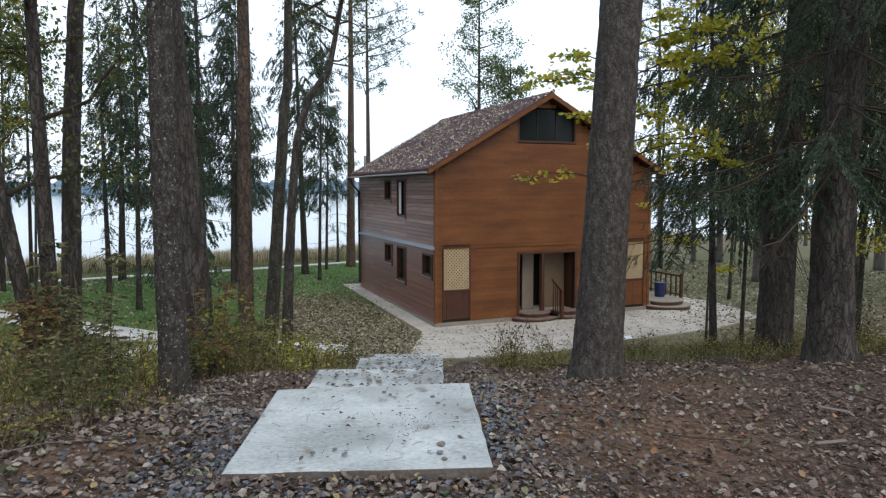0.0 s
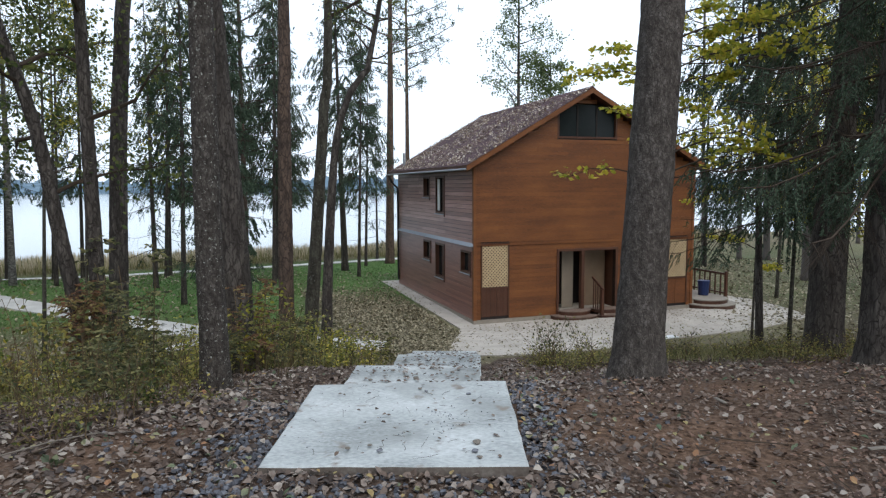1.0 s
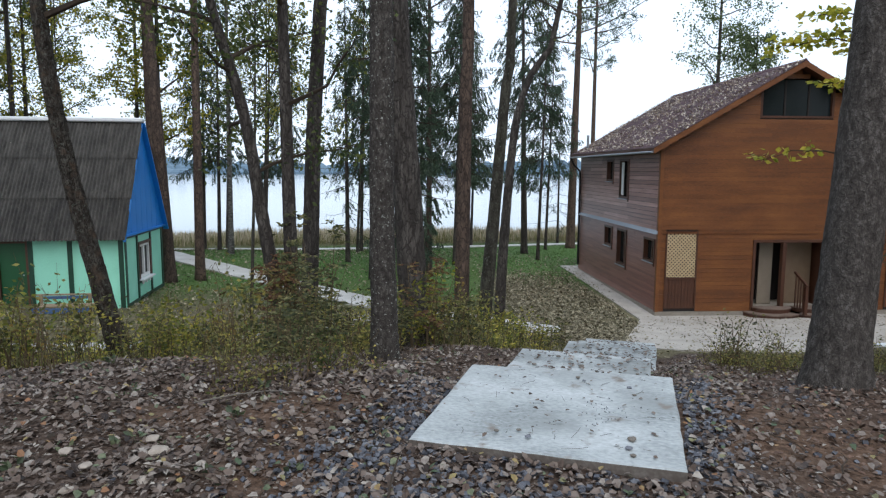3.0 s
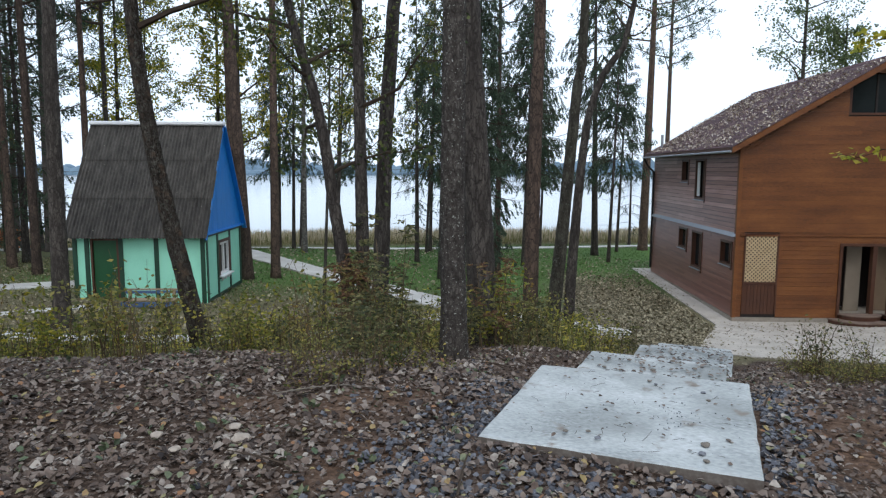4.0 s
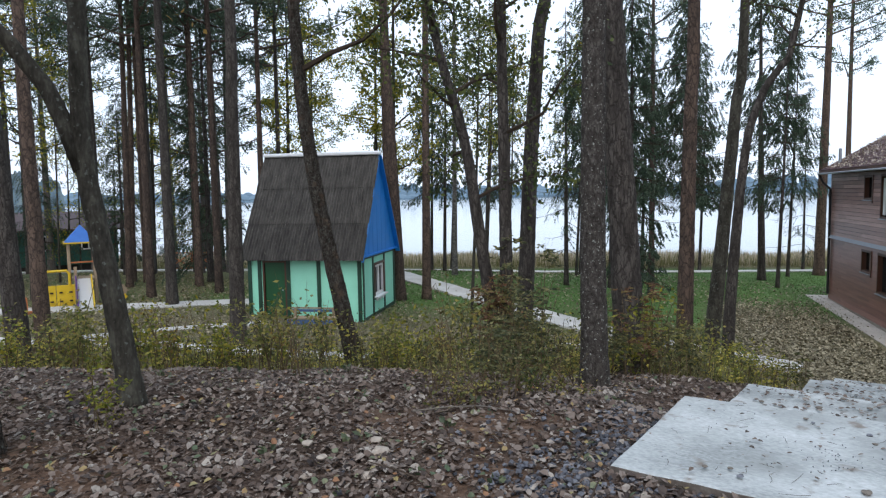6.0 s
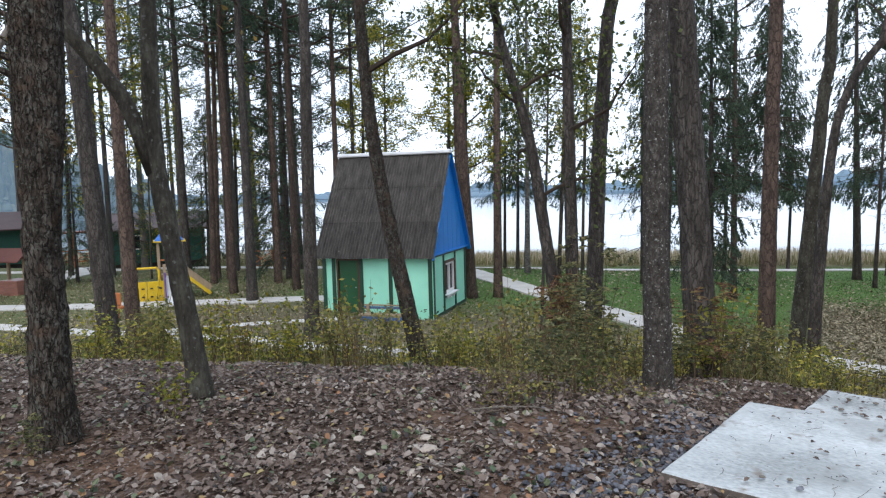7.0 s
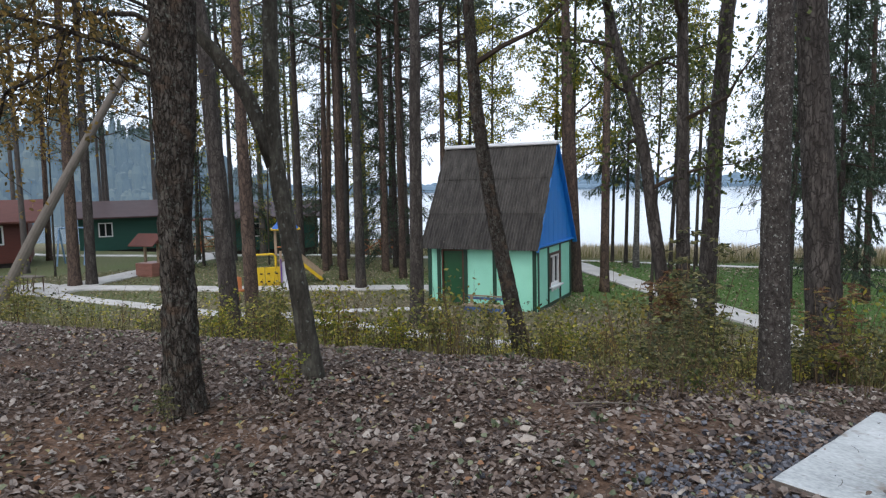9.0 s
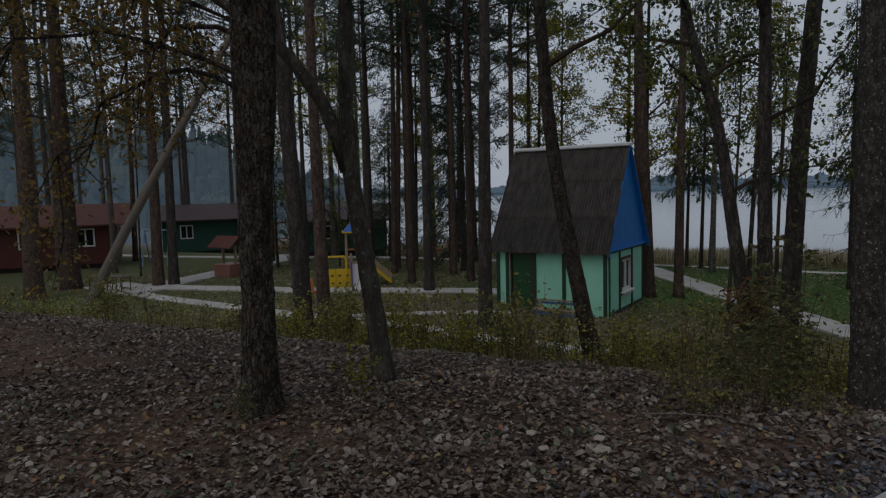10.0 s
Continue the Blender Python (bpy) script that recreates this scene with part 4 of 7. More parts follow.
for i, (x, y, tall, sp, mat, lf) in enumerate(((-24.5, 25.5, 16, 3.6, LEAF_YELLOW, 7000), (-27.5, 22.0, 14, 3.2, LEAF_YELLOW, 6000), (-18.6, 20.4, 14, 2.8, LEAF_YELLOW, 6500), (-33, 17.5, 12, 3.0, LEAF_YELLOW, 3000),
                                               (-36, 10, 11, 2.8, LEAF_YELLOW, 2600), (-31.5, 27, 16, 3.8, LEAF_GREEN, 4200))):
    broadleaf("aspen_tree", x, y, G(x, y), 0.26, tall, [(0.2, 0.1, tall / 2)], BARK_ALDER, 50 + i, tall * 0.3, sp, lf, "leafy tree turning yellow behind the cabin" if i < 3 else "leafy tree turning yellow in the pine wood", "aspen tree", mat, leaf=(0.13, 0.1), limbs=18, clump=0.32, group="turning trees")
broadleaf("lakeside_tree", 2.8, 47, G(2.8, 47), 0.4, 19, [], BARK, 61, 6, 4.2, 6500, "tall light-leaved tree standing behind the house", "aspen tree", LEAF_LIGHT, leaf=(0.17, 0.11), limbs=26, clump=0.5)
broadleaf("lakeside_tree", 5.2, 49, G(5.2, 49), 0.3, 14, [], BARK, 62, 6, 3.4, 4000, "smaller light-leaved tree behind the house", "aspen tree", LEAF_LIGHT, leaf=(0.2, 0.15), limbs=18, clump=0.6)


def maple(x, y, base, dia, tall, boughs, seed, label, leaf=0.085):
    """A young maple with flat layered sprays; boughs as height, heading, length, leaves."""
    t = thing("young_maple", (x, y, base), label, "maple tree", "young maples")
    m, line, r = trunk_mesh([(0.05, 0, tall / 2)], dia, tall, 10)
    part("trunk", m, BARK_ALDER, t)
    rng, fol, wood = np.random.default_rng(seed), Foliage(seed), Mesh()
    for z, head, reach, n in boughs:
        a = radians(head)
        out, side = np.array([math.sin(a), math.cos(a), 0]), np.array([math.cos(a), -math.sin(a), 0])
        f = np.linspace(0, 1, 7)
        lp = np.outer(f * reach, out) + np.outer(0.18 * reach * np.sin(f * 2.6), (0, 0, 1)) + (0, 0, z - base) + rng.normal(0, 0.03, (7, 3)) * f[:, None]
        wood.tube(lp.tolist(), (0.012 * (1 - f * 0.8) + 0.002).tolist(), 5, cap=False)
        for k in range(8):
            c = lp[int(rng.integers(2, 7))]
            e = c + side * rng.normal(0, 0.28) + out * rng.uniform(0, 0.3) + (0, 0, rng.normal(0, 0.05))
            wood.tube([tuple(c), tuple(e)], [0.004, 0.002], 3, cap=False)
            q = c + np.outer(rng.uniform(0.3, 1.15, n // 8), e - c) + rng.normal(0, 0.05, (n // 8, 3)) * (1, 1, 0.6)
            fol.add(q, rng.normal(size=q.shape) * (1, 1, 0.35) + (0, 0, -0.25), leaf * rng.uniform(0.7, 1.2, len(q)), leaf * 0.85)
    c = part("crown", fol.data("crown", LEAF_LIME, 0.08), None, t)
    tagged(part("branchwork", wood.data("branchwork", TWIG), None, c), kind="stuff")


maple(2.85, 8.6, G(2.85, 8.6), 0.09, 6, ((2.95, -95, 1.15, 130), (3.1, -75, 0.8, 110), (3.3, -110, 0.8, 90), (2.6, -70, 0.55, 70), (1.66, -90, 1.15, 60), (3.5, 60, 1.5, 130), (2.0, 85, 1.5, 130), (2.5, 50, 1.3, 120), (1.75, 95, 1.7, 130), (2.2, 110, 1.2, 110), (2.9, 80, 1.4, 120), (3.1, 100, 1.7, 200), (3.5, 85, 1.9, 220), (3.8, 70, 1.6, 200), (4.1, 95, 1.8, 220), (3.3, 60, 1.3, 160), (2.2, 20, 1.0, 90), (3.9, 40, 1.0, 80), (4.6, 90, 1.2, 90)), 63, "young maple with yellow-green leaves behind a thick trunk")
maple(6.9, 13.6, G(6.9, 13.6), 0.1, 7, ((1.35, -70, 1.6, 130), (1.2, 80, 2.0, 160), (1.7, 150, 1.5, 120), (2.1, -60, 1.8, 150), (2.6, 100, 2.0, 170), (3.2, -90, 2.2, 180), (3.6, 60, 2.0, 170), (4.2, 0, 1.5, 130), (4.6, -100, 1.6, 140), (5.2, 90, 1.6, 140)), 65, "young maple with layered yellow-green leaves under spruces", 0.1)
maple(7.0, 15.8, G(7.0, 15.8), 0.07, 7, ((-0.6, 40, 1.2, 110), (0.1, -50, 1.3, 130), (0.6, 90, 1.6, 150), (1.1, -80, 1.4, 150), (1.5, 20, 1.5, 150), (1.9, -100, 1.5, 150), (2.3, 80, 1.6, 160), (2.7, -40, 1.5, 150), (3.1, 110, 1.4, 150), (3.5, -90, 1.3, 150), (3.9, 60, 1.2, 130)), 66, "slender young maple with yellow-green leaves behind a spruce", 0.1)
broadleaf("young_maple", 8.8, 15.2, G(8.8, 15.2), 0.1, 7, [(0.05, 0, 3)], BARK_ALDER, 64, 2.4, 3.0, 3600, "young maple with yellow-green leaves behind spruces", "maple tree", LEAF_LIME, leaf=(0.1, 0.08), limbs=16, clump=0.35, up=0.25)

for i, (x, y, tall, mat) in enumerate(((-38, 18.2, 9, LEAF_GREEN), (-41, 16.6, 10, LEAF_YELLOW), (-35.6, 22.6, 9, LEAF_GREEN), (-43.5, 20.5, 10, LEAF_GREEN), (-40.5, 22.5, 9, LEAF_YELLOW))):
    broadleaf("shore_willow", x, y, G(x, y), 0.14, tall, [(0.2, 0.1, tall / 2)], BARK_ALDER, 300 + i, 1.2, 2.8, 3200, "low leafy willow by the far shore", "willow tree", mat, leaf=(0.14, 0.07), limbs=20, clump=0.35, sides=8, up=0.5, group="shore willows")
for i, (x, y, tall) in enumerate(((-31.5, 15.2, 9), (-34.5, 12.6, 10), (-33, 9.4, 8), (-30.6, 18.4, 10))):
    spruce(x, y, G(x, y), 0.16, tall, [], 40 + i, label="young spruce among the pines beyond the playground", scale=0.8, group="young spruces")
SHORE_SPRUCE = [spruce_crown(s, 14, 4.6, 2.35, 0.55, 0.62, 0.3, (0.11, 0.035), (4, 7), 0.4, 1.6) for s in (16, 17)]
for i, (x, y) in enumerate(((-16, 33), (-11, 35), (-19.5, 31), (-23, 28.5), (-9.6, 31), (-14, 38), (-6.2, 34), (-10.4, 22.5), (-17.5, 36), (-12.6, 33.2), (-20.5, 26.5), (-9, 28.5), (-12, 41), (-7, 40.5), (-11.4, 26.6))):
    spruce(x, y, G(x, y), 0.2, 14, [(0.2, 0, 7)], i, SHORE_SPRUCE[i % 2], label="slim spruce with drooping boughs near the shore", group="shore spruces")
for i, (x, y, tall, mat) in enumerate(((-9.5, 13.5, 9, LEAF_GREEN), (-13, 20.8, 10, LEAF_YELLOW), (-19, 16.2, 10, LEAF_YELLOW), (-26, 9, 11, LEAF_YELLOW), (-31, 12, 12, LEAF_GREEN), (-34, 3, 11, LEAF_BROWN), (-37, 15.5, 12, LEAF_YELLOW))):
    broadleaf("young_aspen", x, y, G(x, y), 0.1, tall, [(0.2, 0.1, tall / 2)], BARK_ALDER, 70 + i, tall * 0.45, 2.2, 2000, "slender young tree with sparse leaves", "aspen tree", mat, leaf=(0.1, 0.075), limbs=16, clump=0.3, sides=8, group="turning trees")

for i, (x, y, tall) in enumerate(((-15, 30.5, 13), (-19, 28, 13), (-23.5, 31, 14), (-16.6, 24.6, 12))):
    broadleaf("lakeside_alder", x, y, G(x, y), 0.16, tall, [(0.3, 0.1, tall / 2)], BARK, 80 + i, tall * 0.45, 2.6, 2500, "airy lakeside alder with small dark leaves", "alder tree", LEAF_GREEN if i % 3 else LEAF_YELLOW, leaf=(0.085, 0.06), limbs=18, clump=0.3, sides=8, group="lakeside alders")

# woods that close the view all round
rngw = np.random.default_rng(77)
made = 0
while made < 105:
    a, d = rngw.uniform(-2.9, 2.9), rngw.uniform(30, 85)
    x, y = 0.5 + d * math.sin(a), -0.7 + d * math.cos(a)
    sh = float(shore(x, y))
    if sh > 43 or (-17 < x < 12 and y > 8) or (x < -12 and abs(a + 0.72) < 0.16 and d < 60) or (x > 0 and a < 0.30) or (d < 42 and -1.75 < a < -1.2):
        continue
    made += 1
    k = made % 5
    if k == 0:
        spruce(x, y, G(x, y), 0.3, rngw.uniform(11, 16), [], made, scale=rngw.uniform(0.9, 1.3), group="background wood")
    else:
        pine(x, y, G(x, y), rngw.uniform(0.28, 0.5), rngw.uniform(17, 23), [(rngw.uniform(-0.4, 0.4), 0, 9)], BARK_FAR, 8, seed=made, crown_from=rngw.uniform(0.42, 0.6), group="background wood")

made = 0
while made < 46:
    a, d = rngw.uniform(-2.0, -0.85), rngw.uniform(34, 78)
    x, y = 0.5 + d * math.sin(a), -0.7 + d * math.cos(a)
    if shore(x, y) > 43 or (-53 < x < -38 and -8 < y < 19):
        continue
    made += 1
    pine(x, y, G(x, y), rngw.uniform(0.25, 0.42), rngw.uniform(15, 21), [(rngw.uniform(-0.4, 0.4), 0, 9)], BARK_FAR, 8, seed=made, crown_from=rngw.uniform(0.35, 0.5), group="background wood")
made = 0
while made < 32:
    a, d = rngw.uniform(0.34, 1.2), rngw.uniform(27, 75)
    x, y = 0.5 + d * math.sin(a), -0.7 + d * math.cos(a)
    if x < 13:
        continue
    made += 1
    if made % 4 == 0:
        broadleaf("young_aspen", x, y, G(x, y), 0.14, 8, [(0.2, 0.1, 4)], BARK_ALDER, 200 + made, 1.6, 2.6, 1600, "young yellow-leaved tree in the wood", "aspen tree", LEAF_YELLOW, leaf=(0.16, 0.12), limbs=16, clump=0.35, sides=8, group="turning trees")
    elif made % 8 == 1:
        spruce(x, y, G(x, y), 0.3, rngw.uniform(11, 15), [], made, scale=rngw.uniform(0.9, 1.3), group="background wood")
    else:
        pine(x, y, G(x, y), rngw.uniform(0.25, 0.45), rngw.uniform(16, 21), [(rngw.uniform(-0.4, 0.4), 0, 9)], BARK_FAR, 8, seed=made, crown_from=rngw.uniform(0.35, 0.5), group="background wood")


# ---- concrete slabs and paths ----
def slab(name, corners, thick, material, label, category="slab", group="", rough_edge=0.006):
    """A cast slab with slightly worn edges; corners as x, y, z of its top in turn."""
    t = Mesh()
    rng = random.Random(len(label) + int(abs(corners[0][0]) * 10))
    loop = []
    for i, c in enumerate(corners):
        d = corners[(i + 1) % len(corners)]
        n = max(2, int((Vector(d) - Vector(c)).length / 0.12))
        for k in range(n):
            p = Vector(c).lerp(Vector(d), k / n)
            loop.append((p.x + rng.uniform(-1, 1) * rough_edge, p.y + rng.uniform(-1, 1) * rough_edge, p.z + rng.uniform(-0.3, 0.3) * rough_edge))
    n = len(loop)
    mid = Vector((sum(p[0] for p in loop) / n, sum(p[1] for p in loop) / n, 0))
    inner = [(mid.x + (p[0] - mid.x) * 0.985, mid.y + (p[1] - mid.y) * 0.985, p[2] + 0.008) for p in loop]
    t.v = [(p[0], p[1], p[2] - thick) for p in loop] + loop + inner
    t.f = [(i, (i + 1) % n, n + (i + 1) % n, n + i) for i in range(n)] + [(n + i, n + (i + 1) % n, 2 * n + (i + 1) % n, 2 * n + i) for i in range(n)]
    t.f += [tuple(range(2 * n, 3 * n))]
    ob = single(name, t, material, label, category, group)
    # side faces get a darker, browner concrete than the top
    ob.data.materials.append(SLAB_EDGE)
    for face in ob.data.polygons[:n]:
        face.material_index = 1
    return ob


slab("concrete_slab", [(-0.785, 2.80, 0.075), (0.72, 2.83, 0.1), (0.636, 4.26, 0.155), (-0.822, 4.18, 0.125)], 0.16, SLAB, "large pale concrete slab with grey stains, first landing", "concrete slab", "slabs of the steps")
for k, (x0, x1, ya, yb, za) in enumerate(((-1.06, 0.44, 5.75, 7.2, -0.53), (-1.1, 0.42, 9.8, 11.3, -1.44), (-1.2, 0.36, 12.0, 13.5, -1.98), (-1.3, 0.3, 14.1, 15.6, -2.45))):
    slab("concrete_slab", [(x0, ya, za), (x1, ya + 0.05, za), (x1 - 0.03, yb + 0.05, za - 0.02), (x0 - 0.03, yb, za - 0.02)], 0.3, SLAB, "pale concrete slab stepping down the bank", "concrete slab", "slabs of the steps")


PATH_LINES = []


def ribbon(name, pts, width, material, label, lift=0.05, cat="path"):
    """A path laid on the ground with a real edge."""
    m = Mesh()
    pts = [Vector((p[0], p[1], 0)) for p in pts]
    dense = []
    for a, b in zip(pts, pts[1:]):
        n = max(1, int((b - a).length / 0.5))
        dense += [a.lerp(b, i / n) for i in range(n)]
    dense.append(pts[-1])
    sm = [dense[0]] + [(dense[i - 1] + dense[i] * 2 + dense[i + 1]) / 4 for i in range(1, len(dense) - 1)] + [dense[-1]]
    k = len(sm)
    PATH_LINES.append((np.array([(p.x, p.y) for p in sm]), width))
    rows = []
    for i, p in enumerate(sm):
        d = (sm[min(i + 1, k - 1)] - sm[max(i - 1, 0)]).normalized()
        s = Vector((-d.y, d.x, 0)) * (width / 2 * (1 + 0.04 * math.sin(i * 1.7)))
        h = max(ground_at(p.x + s.x * q, p.y + s.y * q) for q in (-1, 0, 1)) + lift
        rows.append([(p.x + s.x, p.y + s.y, h - 0.2), (p.x + s.x, p.y + s.y, h), (p.x - s.x, p.y - s.y, h), (p.x - s.x, p.y - s.y, h - 0.2)])
    m.v = [v for r in rows for v in r]
    for i in range(k - 1):
        for j in range(3):
            a = i * 4 + j
            m.f.append((a, a + 4, a + 5, a + 1))
    m.f += [(3, 2, 1, 0), tuple((k - 1) * 4 + j for j in range(4))]
    return single(name, m, material, label, cat, kind="structure")


ribbon("path", [(-2.4, 18.0), (-4.6, 17.9), (-8.4, 18.1), (-13.7, 19.7), (-19, 21.6), (-26, 26)], 1.15, PATH_STONE, "pale concrete path curving from the house to the cabin")
ribbon("path", [(-7.3, 17.5), (-7.7, 15.3), (-9.1, 12.1), (-11.4, 10.1), (-13.3, 8.7), (-16.8, 6.9), (-19, 5.7), (-22, 4.4), (-26.1, 2.6), (-30, 1.6)], 0.7, PATH_STONE, "pale concrete path below the bank", 0.02)
ribbon("path", [(-17.9, 6.5), (-17.1, 8.3), (-16.4, 9.5), (-15.5, 10.7), (-15.3, 11.2)], 0.5, PATH_STONE, "narrow pale path to the cabin door", 0.025)
ribbon("path", [(-31.2, 1.3), (-29.4, 1.9), (-27.6, 2.6)], 1.9, PATH_STONE, "pale paved patch where the paths meet", 0.06)
ribbon("path", [(-16.9, 14.6), (-19.2, 12.9), (-24, 7.6), (-29.7, 2.3)], 1.1, PATH_STONE, "pale concrete path behind the cabin")
ribbon("path", [(-29.2, 3.0), (-31, 4.9), (-36.9, 10.8), (-43, 13.5)], 1.5, PATH_STONE, "pale concrete path to the green huts")
ribbon("path", [(-54, 0.5), (-46, 4.3), (-37.5, 11.5), (-33, 21), (-25, 27.2), (-17, 36.5), (-8, 43.5), (1, 50)], 0.8, PATH_STONE, "pale path along the lake shore")
# the paved yard round the house
yard = Mesh()
HO, HV = Vector((0.1, 22.5, 0)), Vector((-0.384, 0.923, 0))
HU = Vector((0.923, 0.384, 0))


def yard_at(a, b):
    p = HO + HU * a + HV * b
    return p.x, p.y


out = [(-0.7, 10.9), (-0.7, -0.5), (-2.6, -4.4), (-1.5, -5.7), (1.5, -5.4), (4.5, -4.3), (9, -3.9), (12.5, -2.8), (13.2, 0.5), (12.6, 3.0), (9.6, 3.2), (9.6, 10.9)]
yard_z = [max(ground_at(*yard_at(a, b)), -3.28) + 0.03 for a, b in out]
n0 = len(out)
yard.v = [(*yard_at(a, b), z) for (a, b), z in zip(out, yard_z)] + [(*yard_at(a, b), z - 0.3) for (a, b), z in zip(out, yard_z)]
yard.f = [tuple(range(n0))[::-1]] + [(i, (i + 1) % n0, n0 + (i + 1) % n0, n0 + i) for i in range(n0)]
yard_tree = BVHTree.FromPolygons(yard.v, [yard.f[0]])
single("paved_yard", yard, PAVING, "pale paved yard round the wooden house", "pavement", kind="structure")


# ---- the wooden house ----
HW, HL, HE, HP, RU = 9.25, 9.9, 5.5, 8.05, 4.42  # width, length, eaves, ridge height, ridge place
house = thing("wooden_house", (0.1, 22.5, -3.08), "two-storey house clad in reddish brown stained boards", "house", turn=math.degrees(math.atan2(HU.y, HU.x)))


def roof_z(u):
    return HE + (HP - HE) * (u / RU if u < RU else (HW - u) / (HW - RU))


def boards(u0, u1, z0, z1, holes, pitch, proud, axis, top=None, seed=0, gap=0.003):
    """Overlapping boards cut round the openings; axis 'x' for the gable, 'y' for the long wall."""
    m, rng = Mesh(), random.Random(seed)
    z = z0
    while z < z1 - 0.02:
        zt = min(z + pitch - gap, z1)
        spans = [(u0, u1)]
        if top:
            lo = [u for u in np.linspace(u0, u1, 400) if top(u) > zt]
            if not lo:
                break
            spans = [(lo[0], lo[-1])]
        for a, b, c, d in holes:
            if zt > c and z < d:
                spans = [s for p, q in spans for s in ((p, min(q, a)), (max(p, b), q)) if s[1] - s[0] > 0.02]
        for p, q in spans:
            cuts = [p] + sorted(rng.uniform(p, q) for _ in range(int((q - p) / 3.2))) + [q]
            for a, b in zip(cuts, cuts[1:]):
                w = rng.uniform(-0.003, 0.003)
                lip = proud + w
                prof = [(-lip - 0.003, z), (0.0, z), (0.0, zt), (-lip + 0.002, zt)]
                n = len(m.v)
                for e in (a + 0.002, b - 0.002):
                    m.v += [((e, o, zz) if axis == "x" else (o, e, zz)) for o, zz in prof]
                m.f += [(n + j, n + (j + 1) % 4, n + 4 + (j + 1) % 4, n + 4 + j) for j in range(4)] + [(n + 3, n + 2, n + 1, n), (n + 4, n + 5, n + 6, n + 7)]
        z += pitch
    return m


doors = (3.32, 5.72, 0.12, 2.32)
attic = (3.21, 5.7, 6.42, 7.66)
prof = [(0, 0), (HW, 0), (HW, HE), (RU, HP), (0, HE)]


def weld(m):
    """Joins the panels of a wall into one piece."""
    seen, where = {}, []
    for p in m.v:
        k = tuple(round(c, 4) for c in p)
        where.append(seen.setdefault(k, len(seen)))
    m.v = list(seen)
    m.f = [tuple(where[i] for i in f) for f in m.f]
    return m


def wall_with_holes(m, u0, u1, z0, z1, holes, place):
    """A wall 0.16 m thick in panels round the openings; place turns (along, depth, z) into the house's axes."""
    us = sorted({u0, u1, *[h for q in holes for h in q[:2]]})
    zs = sorted({z0, z1, *[h for q in holes for h in q[2:]]})
    for a, b in zip(us, us[1:]):
        for c, d in zip(zs, zs[1:]):
            if any(q[0] <= a and b <= q[1] and q[2] <= c and d <= q[3] for q in holes):
                continue
            p0, p1 = place(a, 0.0, c), place(b, 0.16, d)
            m.box(min(p0[0], p1[0]), min(p0[1], p1[1]), c, max(p0[0], p1[0]), max(p0[1], p1[1]), d)


windows = [(4.98, 5.78, 4.3, 5.08), (3.12, 4.12, 3.68, 5.08), (4.92, 5.84, 1.67, 2.4), (3.18, 4.2, 1.1, 2.4), (0.32, 1.24, 1.64, 2.36)]
front, side, rest = Mesh(), Mesh(), Mesh()
wall_with_holes(front, 0, HW, 0, HE, [doors], lambda u, d, z: (u, d, z))
front.prism([(0, HE), (HW, HE), (attic[1] + 0.0, HE + 0.9), (attic[1], attic[2]), (attic[0], attic[2]), (attic[0], HE + 0.9)], 0, 0.16)
wall_with_holes(side, 0.165, HL, 0, HE, windows, lambda u, d, z: (d, u, z))
rest.prism(prof, HL, HL + 0.16)
rest.box(HW - 0.16, 0.165, 0, HW, HL - 0.005, HE)
# wall cores coloured near black, painting shade into the gaps between boards
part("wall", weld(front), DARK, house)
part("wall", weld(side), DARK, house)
part("wall", rest, SIDING_DARK, house)
part("floor", Mesh().box(0.2, 0.2, 0.05, HW - 0.2, HL - 0.05, 0.12), PLINTH, house)
part("ceiling", Mesh().box(0.2, 0.2, 2.5, HW - 0.2, HL - 0.05, 2.62), PLINTH, house)
lat_l, lat_r = (0.24, 1.33, 0.1, 2.72), (7.92, 9.0, 0.1, 2.72)
tagged(part("siding", boards(0, HW, 0.0, HP, [doors, attic, lat_l, lat_r], 0.145, 0.018, "x", roof_z, 1), SIDING, house, "reddish orange stained boards"), kind="stuff")
tagged(part("siding", boards(0.0, HL, 2.72, HE, [w for w in windows if w[2] > 2.6], 0.15, 0.022, "y", None, 2, 0.013), SIDING_SHEEN, house, "greyed brown upper boards"), kind="stuff")
tagged(part("siding", boards(0.0, HL, 0.0, 2.6, [w for w in windows if w[2] < 2.6], 0.1, 0.012, "y", None, 3), SIDING_DARK, house, "brown lower boards"), kind="stuff")
part("corner_post", Mesh().box(-0.045, -0.04, -0.02, 0.07, 0.1, HE), SIDING, house, bevel=0.006)
part("corner_post", Mesh().box(HW - 0.09, -0.045, -0.02, HW + 0.03, 0.1, HE), SIDING, house, bevel=0.006)
part("plinth", Mesh().box(-0.04, -0.04, -0.35, HW + 0.04, HL + 0.05, -0.012), PLINTH, house, "low stone plinth")
belt = Mesh().prism([(-0.13, 2.6), (0.02, 2.6), (0.02, 2.74), (-0.02, 2.72)], -0.02, HL + 0.05)
part("flashing", belt, ZINC, house, "grey metal drip flashing")
belt2 = Mesh().box(0.1, -0.05, 2.62, HW, -0.005, 2.7)
part("string_board", belt2, SIDING, house)
